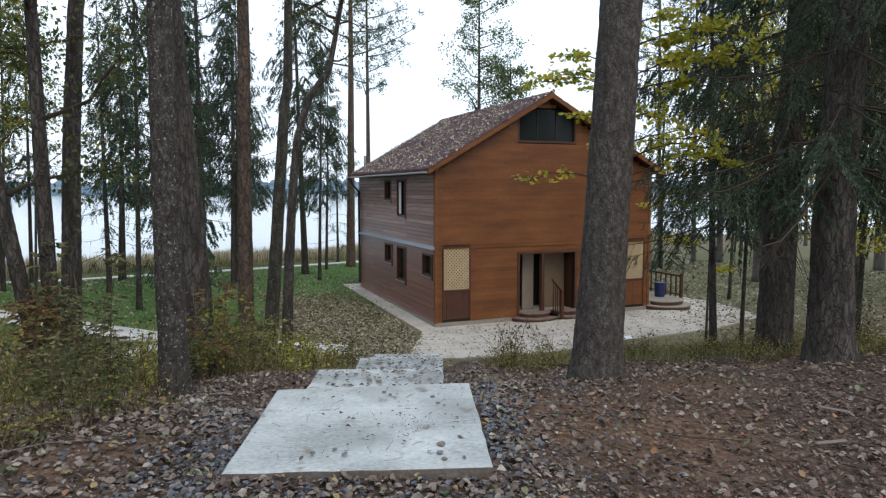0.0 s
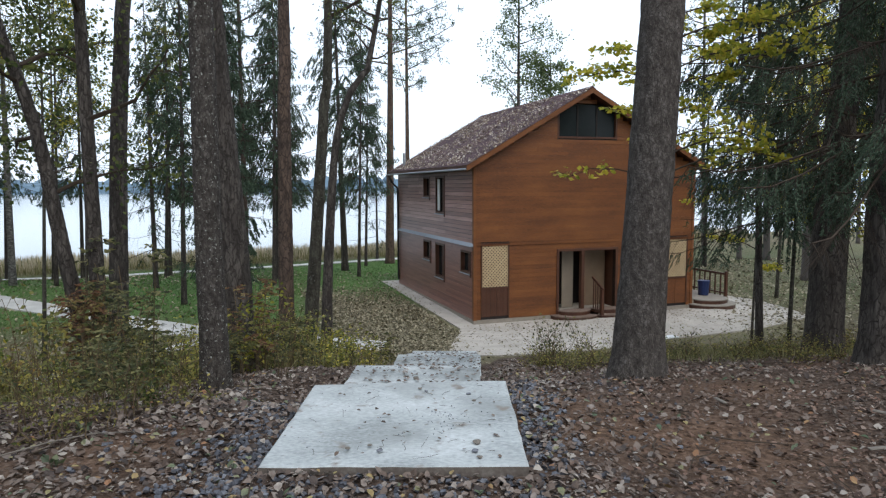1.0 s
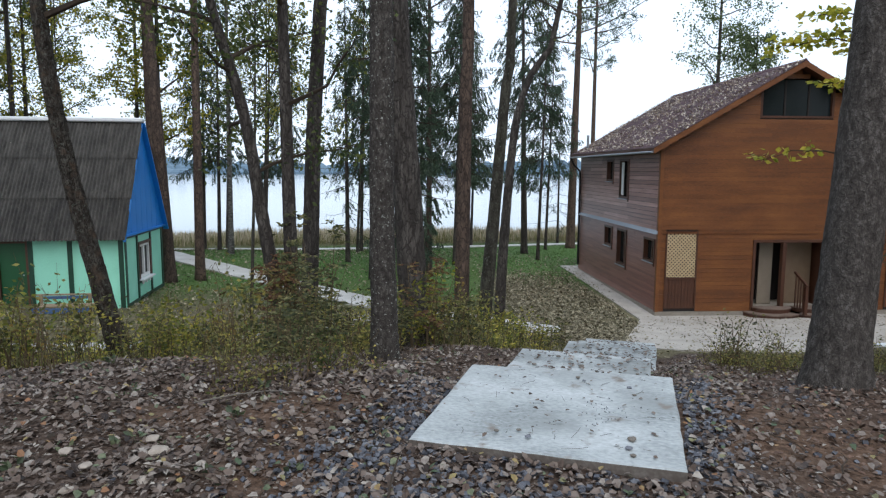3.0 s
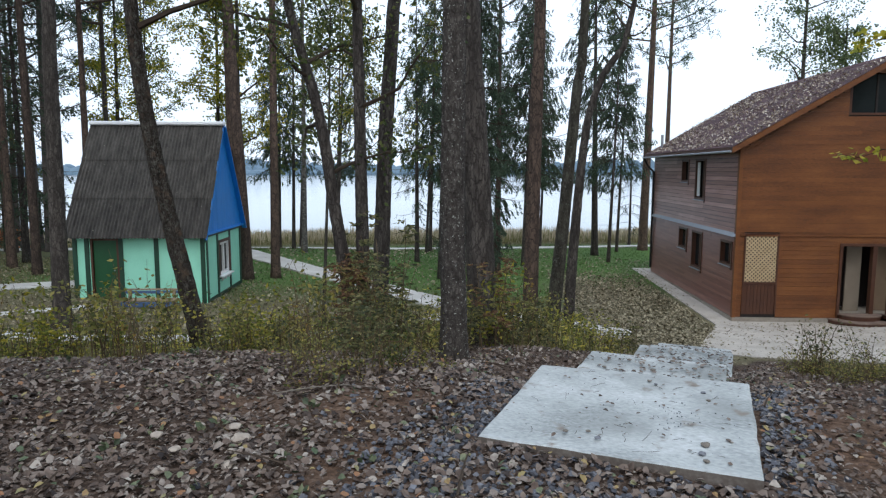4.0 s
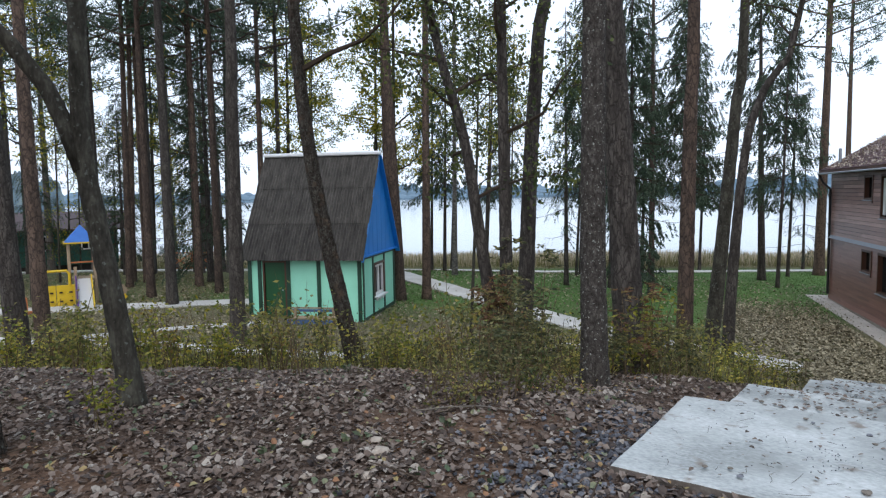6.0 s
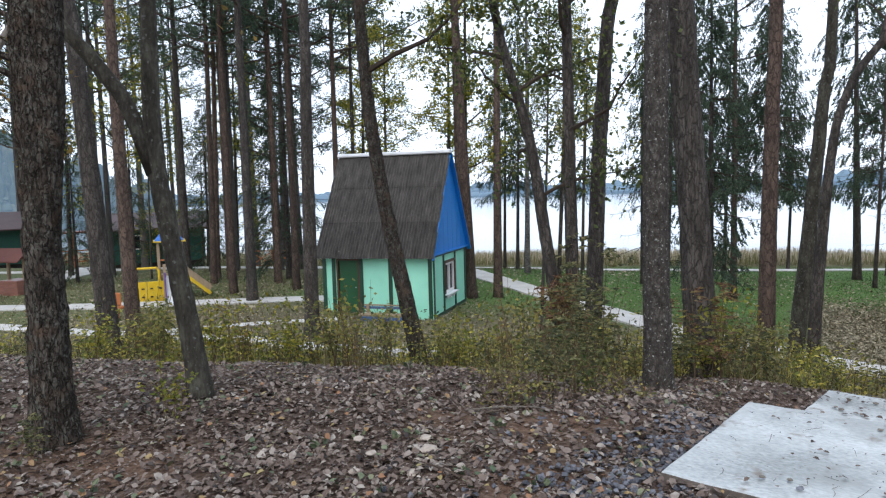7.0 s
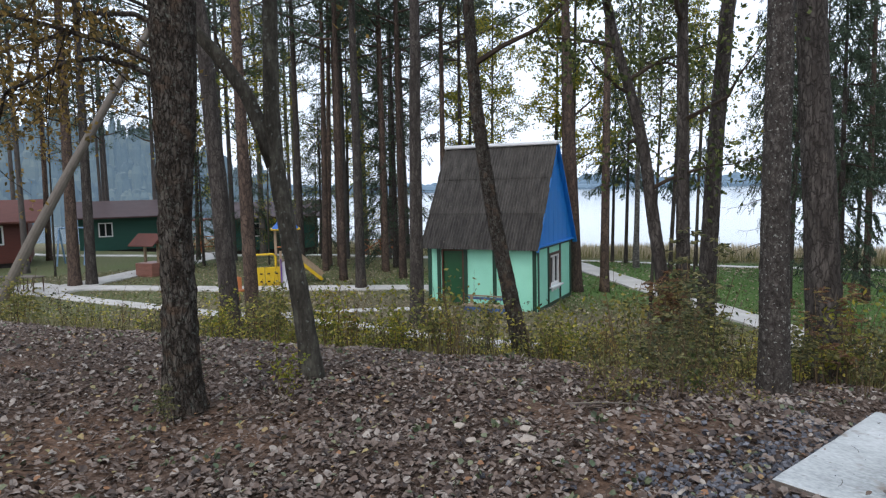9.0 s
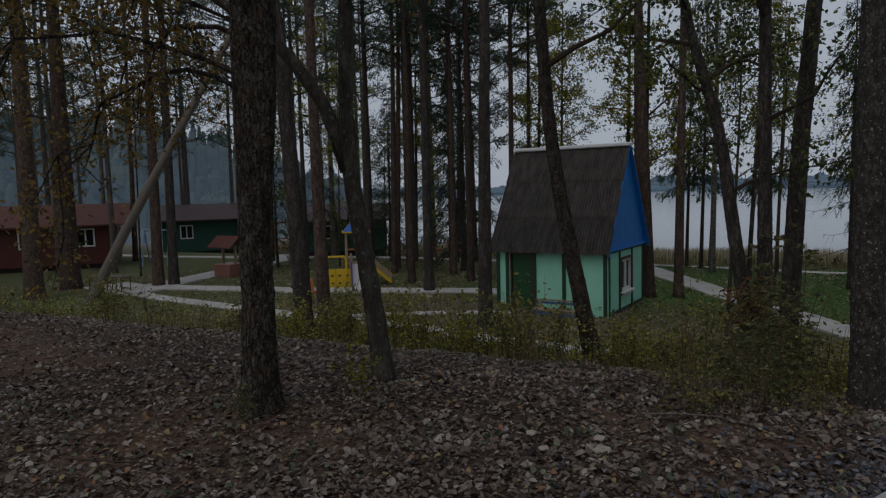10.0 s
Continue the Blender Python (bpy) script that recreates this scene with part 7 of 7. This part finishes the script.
for i in range(26):
    x, y = rl.uniform(-0.7, 0.6), rl.uniform(2.9, 4.15)
    a, l = rl.uniform(0, 6.28), rl.uniform(0.03, 0.16)
    bend = rl.normal(0, 0.25)
    pts = []
    for f in (0, 0.35, 0.7, 1):
        q = (x + math.cos(a + bend * f) * l * f, y + math.sin(a + bend * f) * l * f)
        pts.append((*q, 0.1 + 0.036 * (q[1] - 2.8) + 0.017 * q[0] + 0.004 + 0.004 * f))
    if -0.76 < pts[-1][0] < 0.62 and 2.88 < pts[-1][1] < 4.15:
        sticks.tube(pts, [0.0013, 0.0012, 0.001, 0.0007], 4)
fallen = Mesh().tube([(x, y, ground_at(x, y) + h) for x, y, h in ((-2.5, 3.05, 0.03), (-2.3, 3.25, 0.045), (-2.1, 3.38, 0.05), (-1.85, 3.42, 0.04), (-1.65, 3.38, 0.025))], [0.006, 0.006, 0.005, 0.004, 0.002], 7, rough=0.001, scale=40)
fallen.tube([(x, y, ground_at(x, y) + h) for x, y, h in ((-2.1, 3.38, 0.05), (-2.0, 3.55, 0.05), (-1.96, 3.7, 0.04))], [0.004, 0.003, 0.002], 6)
single("fallen_branch", fallen, DEADWOOD, "thin forked dead branch lying on the leaves", "branch")
single("fallen_twigs", sticks, TWIG, "thin twigs lying among the leaves", "twigs", kind="stuff")
for x, y, a, l in ((2.9, 3.35, 20, 0.26), (2.25, 4.3, 100, 0.16), (3.3, 4.0, -30, 0.2), (-2.6, 4.2, 40, 0.4)):
    chip = tagged(new("wood_chip", Mesh().box(-l / 2, -0.016, -0.007, l / 2, 0.016, 0.007).data("wood_chip", DEADWOOD, 0.006)), "split piece of pale wood lying on leaves", "wood")
    chip.matrix_basis = pose(x, y, ground_at(x, y) + 0.05, 4, 3, a)


def shrub_meshes(seed, tall, stems, leaves, leaf, spread, mat):
    rng, fol, wood = np.random.default_rng(seed), Foliage(seed), Mesh()
    pts = []
    for i in range(stems):
        a, lean = rng.uniform(0, math.tau), rng.uniform(0.05, spread)
        h = tall * rng.uniform(0.5, 1.1)
        b = rng.normal(0, 0.09, 2) * spread * 2
        line = [np.array([b[0] + math.cos(a) * lean * h * f ** 1.5, b[1] + math.sin(a) * lean * h * f ** 1.5, h * f - 0.04]) + rng.normal(0, 0.012, 3) for f in np.linspace(0, 1, 6)]
        wood.tube([tuple(p) for p in line], np.linspace(0.007, 0.0025, 6).tolist(), 4, cap=False)
        for k in range(5):
            j = int(rng.integers(2, 6))
            e = line[j] + rng.normal(0, 0.11, 3) + (0, 0, 0.04)
            wood.tube([tuple(line[j]), tuple(e)], [0.003, 0.0015], 3, cap=False)
            pts += [e, (e + line[j]) / 2, line[j]]
    pts = np.array(pts)
    q = pts[rng.integers(0, len(pts), leaves)] + rng.normal(0, 0.045, (leaves, 3))
    d = rng.normal(size=(leaves, 3)) * (1, 1, 0.5) + (0, 0, -0.25)
    fol.add(q, d, leaf * rng.uniform(0.7, 1.5, leaves), leaf * 0.65)
    return wood.data("stemwork", STALK), fol.data("foliage", mat, 0.06)


SHRUBS = [shrub_meshes(90 + i, *v) for i, v in enumerate(((0.95, 6, 230, 0.065, 0.5, LEAF_SHRUB), (0.75, 6, 150, 0.06, 0.6, LEAF_SHRUB), (1.2, 6, 210, 0.07, 0.4, LEAF_YELLOW), (1.0, 7, 70, 0.05, 0.4, LEAF_BROWN),
                                                           (0.6, 7, 200, 0.05, 0.7, LEAF_GREEN), (1.9, 7, 480, 0.08, 0.35, LEAF_SHRUB), (0.35, 12, 300, 0.035, 0.9, LEAF_SHRUB)))]


def shrub(x, y, kind, scale, label, group):
    t = thing("shrub", (x, y, ground_at(x, y)), label, "shrub", group, rl.uniform(0, 360))
    t.scale = (scale, scale, scale * rl.uniform(0.85, 1.2))
    wood, fol = SHRUBS[kind]
    s = new("stemwork", wood)
    s.parent = t
    f = new("foliage", fol)
    f.parent = t
    return t


def rowan_meshes(seed, tall, stems, fronds, mat):
    """Upright saplings with feathered leaves in pairs of leaflets."""
    rng, fol, wood = np.random.default_rng(seed), Foliage(seed), Mesh()
    for i in range(stems):
        a, lean, h = rng.uniform(0, math.tau), rng.uniform(0.05, 0.28), tall * rng.uniform(0.55, 1.1)
        b = rng.normal(0, 0.14, 2)
        f = np.linspace(0, 1, 6)
        line = np.stack([b[0] + math.cos(a) * lean * h * f ** 1.4, b[1] + math.sin(a) * lean * h * f ** 1.4, h * f - 0.04], 1) + rng.normal(0, 0.012, (6, 3))
        wood.tube(line.tolist(), np.linspace(0.008, 0.003, 6).tolist(), 4, cap=False)
        for k in range(fronds):
            g = rng.uniform(0.3, 1.0)
            c = np.array([np.interp(g, f, line[:, q]) for q in range(3)])
            h2 = rng.uniform(0, math.tau)
            d = np.array([math.cos(h2), math.sin(h2), rng.uniform(-0.25, 0.5)])
            d /= np.linalg.norm(d)
            l = rng.uniform(0.12, 0.24)
            e = c + d * l - (0, 0, 0.05)
            wood.tube([tuple(c), tuple(e)], [0.002, 0.001], 3, cap=False)
            s = np.cross(d, (0, 0, 1))
            for p in np.linspace(0.3, 1.0, 6):
                for sgn in (-1, 1):
                    if rng.random() < 0.85:
                        fol.add(c + (e - c) * p, s * sgn + d * 0.5 + rng.normal(0, 0.2, 3) - (0, 0, 0.2), rng.uniform(0.055, 0.095), 0.03)
    return wood.data("stemwork", STALK), fol.data("foliage", mat, 0.05)


SHRUBS += [rowan_meshes(120, 1.8, 5, 13, LEAF_OLIVE), rowan_meshes(121, 1.7, 5, 13, LEAF_RUST), rowan_meshes(122, 0.9, 4, 10, LEAF_OLIVE), rowan_meshes(123, 1.1, 3, 9, LEAF_SHRUB),
           shrub_meshes(124, 1.0, 5, 26, 0.05, 0.3, LEAF_BROWN), shrub_meshes(125, 0.8, 5, 110, 0.045, 0.5, LEAF_OLIVE)]
made = 0
while made < 64:
    x, y = rl.uniform(-14, -1.3), rl.uniform(-1, 15)
    s = y - 0.64 * x
    if not 8.4 < s < 13.5 or (x > -1.9 and y < 12) or noise.noise(Vector((x * 0.55, y * 0.55, 4))) < rl.uniform(-0.25, 0.25):
        continue
    made += 1
    k = int(rl.choice((0, 0, 2, 2, 3, 9, 10, 10, 11, 11, 12), 1)[0])
    shrub(x, y, k, rl.uniform(0.7, 1.25), "bare drying stalks with few leaves on the bank" if k in (3, 11) else "thin yellowing undergrowth shrub on the bank", "bank shrubs")
for x, y, k, s in ((-4.72, 7.45, 8, 0.85), (-4.35, 7.1, 8, 0.9), (-3.5, 5.9, 9, 0.8), (-3.1, 5.2, 12, 0.7), (-3.3, 5.6, 9, 0.75), (-3.7, 6.9, 10, 1.0), (-2.7, 5.6, 9, 0.8),
                   (-3.0, 4.9, 12, 0.65), (-3.5, 5.1, 12, 0.7), (-2.8, 4.7, 4, 0.7), (-3.9, 5.6, 0, 0.9), (-4.6, 6.1, 11, 1.0), (-5.5, 6.9, 2, 0.8), (-5.1, 6.5, 10, 0.9), (-4.05, 7.4, 10, 1.2),
                   (-2.5, 7.4, 10, 1.0), (-2.9, 8.4, 2, 0.8), (-2.3, 9.2, 10, 0.9), (-2.7, 10.5, 11, 1.1), (-2.1, 8.0, 9, 0.8), (-2.2, 11.5, 2, 0.9), (-1.9, 13, 0, 0.9), (-3.2, 12, 2, 0.9), (-2.0, 10.0, 2, 0.7), (-1.7, 11, 10, 0.8),
                   (-2.1, 3.85, 12, 0.75), (-2.35, 3.5, 6, 0.9), (-2.5, 4.0, 9, 0.75), (-2.2, 4.25, 4, 0.7), (-2.65, 4.4, 12, 0.7), (-2.0, 4.4, 6, 0.9), (-3.0, 4.2, 6, 0.8), (-2.45, 4.6, 7, 0.6), (-2.85, 3.8, 12, 0.6), (-3.3, 4.6, 11, 0.8), (-4.6, 7.2, 8, 1.0), (-4.3, 7.3, 7, 1.05), (-4.55, 7.55, 7, 1.2), (-2.75, 5.2, 7, 0.8), (-2.95, 5.5, 12, 0.7), (-6.9, 4.2, 2, 0.8), (-6.3, 4.0, 2, 0.7), (-5.0, 5.5, 2, 0.8), (-4.8, 5.2, 0, 0.8), (-7.5, 3.9, 2, 0.8), (-8.5, 3.2, 0, 0.9), (-5.6, 4.9, 0, 0.8), (-9.3, 2.6, 2, 0.8), (-6.0, 4.6, 3, 0.9), (-7.1, 3.7, 3, 0.9), (-2.35, 7.2, 8, 0.8), (-2.6, 7.7, 2, 0.9), (-2.2, 8.6, 0, 0.9), (-2.4, 9.7, 2, 0.8), (-3.2, 9.3, 2, 0.9), (-2.9, 9.9, 0, 1.1), (-3.4, 10.4, 2, 1.0), (-2.6, 9.0, 9, 1.1), (-3.6, 11.2, 0, 1.2), (-2.8, 11.0, 2, 1.0), (-3.1, 10.8, 10, 1.1), (-2.4, 10.3, 0, 1.0), (-3.9, 10.0, 2, 1.0), (-3.8, 12.2, 2, 1.0), (-2.3, 12.2, 0, 1.0), (-3.0, 13.2, 0, 1.1), (-4.3, 11.6, 0, 1.1), (-6.0, 12.0, 2, 1.0), (-5.4, 11.3, 0, 1.1), (-6.5, 13.0, 0, 1.1), (-5.2, 12.4, 2, 1.0), (-5.8, 10.8, 10, 1.1), (-7.0, 12.4, 2, 0.9), (-4.9, 10.6, 0, 1.1), (-6.2, 14.0, 0, 1.1), (-5.5, 13.4, 2, 0.9), (-4.1, 0.55, 9, 0.4), (-2.45, 6.5, 9, 0.9), (-2.6, 6.1, 10, 0.7), (-1.75, 6.4, 12, 0.7), (-4.15, 1.5, 2, 0.5), (-4.5, 3.6, 11, 0.8), (-5.4, 4.4, 12, 0.8)):
    shrub(x, y, k, s, "young rowan sapling with feathered rusty leaves" if k in (7, 8) else "yellowing shrub at the foot of dark trunks", "shrubs round the alders")
made = 0
while made < 90:
    x, y = rl.uniform(1.2, 11), rl.uniform(7.4, 12.0)
    if x < 3 and y > 11:
        continue
    made += 1
    shrub(x, y, 6 if made % 4 else 12, rl.uniform(0.6, 1.1), "low wiry undergrowth on the slope", "slope undergrowth")


def blade_field(name, n, xs, ys, keep, size, width, material, label, lean=0.35):
    """Single standing blades: grass, sedge or reeds."""
    x, y = rl.uniform(*xs, n), rl.uniform(*ys, n)
    k = keep(x, y)
    x, y = x[k], y[k]
    f = Foliage(len(label))
    d = np.stack([rl.normal(0, lean, len(x)), rl.normal(0, lean, len(x)), np.ones(len(x))], 1)
    f.add(np.stack([x, y, height(x, y) - 0.02], 1), d, rl.uniform(*size, len(x)), width)
    return tagged(new(name, f.data(name, material)), label, "grass", kind="stuff")


def reed_bed(name, n, b0, b1, size, width, material, label):
    """Reeds standing thick along the shore line."""
    a, b = rl.uniform(-48, 56, n), b0 + (b1 - b0) * rl.random(n)
    x, y = -0.5 * b + 0.866 * a, 0.866 * b + 0.5 * a
    k = rl.random(n) < 0.75 + 0.6 * patch(x, y, 0.15, 1)
    x, y = x[k], y[k]
    f = Foliage(n)
    d = np.stack([rl.normal(0, 0.13, len(x)), rl.normal(0, 0.13, len(x)), np.ones(len(x))], 1)
    f.add(np.stack([x, y, height(x, y) - 0.02], 1), d, rl.uniform(*size, len(x)) * (1 + 0.35 * patch(x, y, 0.25, 6)), width)
    return tagged(new(name, f.data(name, material)), label, "grass", kind="stuff")


reed_bed("reeds", 42000, 44.0, 50.5, (0.45, 1.05), 0.055, REED, "dry tan reeds along the lake shore")
reed_bed("reeds", 16000, 43.5, 48.0, (0.4, 1.0), 0.06, REED_GREEN, "greenish reeds mixed into the shore reeds")


def weeds(n, label):
    """Knee-high drying weeds at the foot of the bank: stalks with small leaves."""
    x, y = rl.uniform(-19, -1.55, n * 5), rl.uniform(-4, 15.5, n * 5)
    s = y - 0.64 * x
    k = (s > 8.3) & (s < 14.2) & (rl.random(len(x)) < 0.2 + 0.8 * step01(-13, -8.5, x)) & (rl.random(len(x)) < 0.5 + 1.7 * patch(x, y, 0.6, 31)) & (rl.random(len(x)) < 0.5 + 0.5 * step01(8.3, 9.6, s))
    x, y = x[k][:n], y[k][:n]
    tall = rl.uniform(0.28, 0.9, len(x)) * (1 + 0.6 * patch(x, y, 0.4, 12))
    base = np.stack([x, y, height(x, y) - 0.02], 1)
    d = np.stack([rl.normal(0, 0.16, len(x)), rl.normal(0, 0.16, len(x)), np.ones(len(x))], 1)
    st, lf, rust = Foliage(41), Foliage(42), Foliage(43)
    st.add(base, d, tall, 0.011)
    m = 11
    f = rl.uniform(0.25, 1.0, (len(x), m, 1))
    p = (base[:, None] + d[:, None] * tall[:, None, None] * f).reshape(-1, 3) + rl.normal(0, 0.035, (len(x) * m, 3))
    dd = rl.normal(size=p.shape) * (1, 1, 0.5)
    dry_one = np.repeat(patch(x, y, 0.8, 55) + rl.normal(0, 0.15, len(x)) > 0.12, m)
    lf.add(p[~dry_one], dd[~dry_one], rl.uniform(0.04, 0.09, (~dry_one).sum()), 0.034)
    rust.add(p[dry_one], dd[dry_one], rl.uniform(0.035, 0.08, dry_one.sum()), 0.03)
    tagged(new("weed_stalks", st.data("weed_stalks", STALK)), label, "weeds", kind="stuff")
    tagged(new("weeds", lf.data("weeds", LEAF_WEED, 0.05)), "yellow-green weeds at the foot of the bank", "weeds", kind="stuff")
    tagged(new("weeds", rust.data("weeds", LEAF_OLIVE, 0.05)), "olive drying weeds at the foot of the bank", "weeds", kind="stuff")


def herbs(n):
    """Low rosettes of broad leaves that stay green among the litter."""
    f = Foliage(57)
    made = 0
    while made < n:
        x, y = (float(q[0]) for q in around(1, 2.0, 9, -112, 10))
        if x > -1.2 and y > 1.5 or ground_at(x, y) < -0.7:
            continue
        made += 1
        z = float(on_ground(np.array([x]), np.array([y]))[0])
        k = int(rl.integers(4, 10))
        a = rl.uniform(0, math.tau, k)
        up = rl.uniform(0.25, 1.1, k)
        size = rl.uniform(0.025, 0.06)
        p = np.stack([x + np.cos(a) * 0.02, y + np.sin(a) * 0.02, z + rl.uniform(0.02, 0.07, k)], 1)
        f.add(p, np.stack([np.cos(a), np.sin(a), up], 1), size * rl.uniform(0.7, 1.2, k), size * 0.7)
    tagged(new("herbs", f.data("herbs", LEAF_HERB, 0.1)), "small green herbs growing through the leaf litter", "herbs", kind="stuff")


herbs(85)
weeds(6000, "thin dry weed stalks on the bank")
blade_field("sedge", 60000, (-60, 22), (10, 66), lambda x, y: (shore(x, y) > 43.0) & (shore(x, y) < 47), (0.25, 0.7), 0.04, REED_GREEN, "green sedge before the reeds", 0.25)
blade_field("bank_grass", 42000, (-18, 0), (-2, 18), lambda x, y: off_path(x, y) & (x < -1.55) & (y - 0.64 * x > 8.6) & (y - 0.64 * x < 17) & (rl.random(len(x)) < 0.55 + 1.2 * patch(x, y, 0.5, 44)), (0.14, 0.5), 0.012, REED_GREEN, "thin dry grass on the bank", 0.45)
blade_field("meadow_grass", 60000, (-34, -4), (-6, 17), lambda x, y: off_path(x, y) & (height(x, y) - low(x, y) < 0.8) & (rl.random(len(x)) < 0.55 + 0.7 * patch(x, y, 0.3, 17)), (0.05, 0.16), 0.022, REED_GREEN, "thin yellowing grass below the bank", 0.5)
blade_field("slope_grass", 12000, (1, 12), (8.2, 15), lambda x, y: (x > 1.6) & (rl.random(len(x)) < 0.7), (0.1, 0.3), 0.01, REED_GREEN, "wiry grass at the edge of the slope", 0.5)
blade_field("lawn_grass", 90000, (-24, 2), (14, 44), lambda x, y: off_path(x, y) & (rl.random(len(x)) < lawn_amount(x, y) * 1.1), (0.04, 0.11), 0.025, GRASS, "short green lawn grass", 0.5)
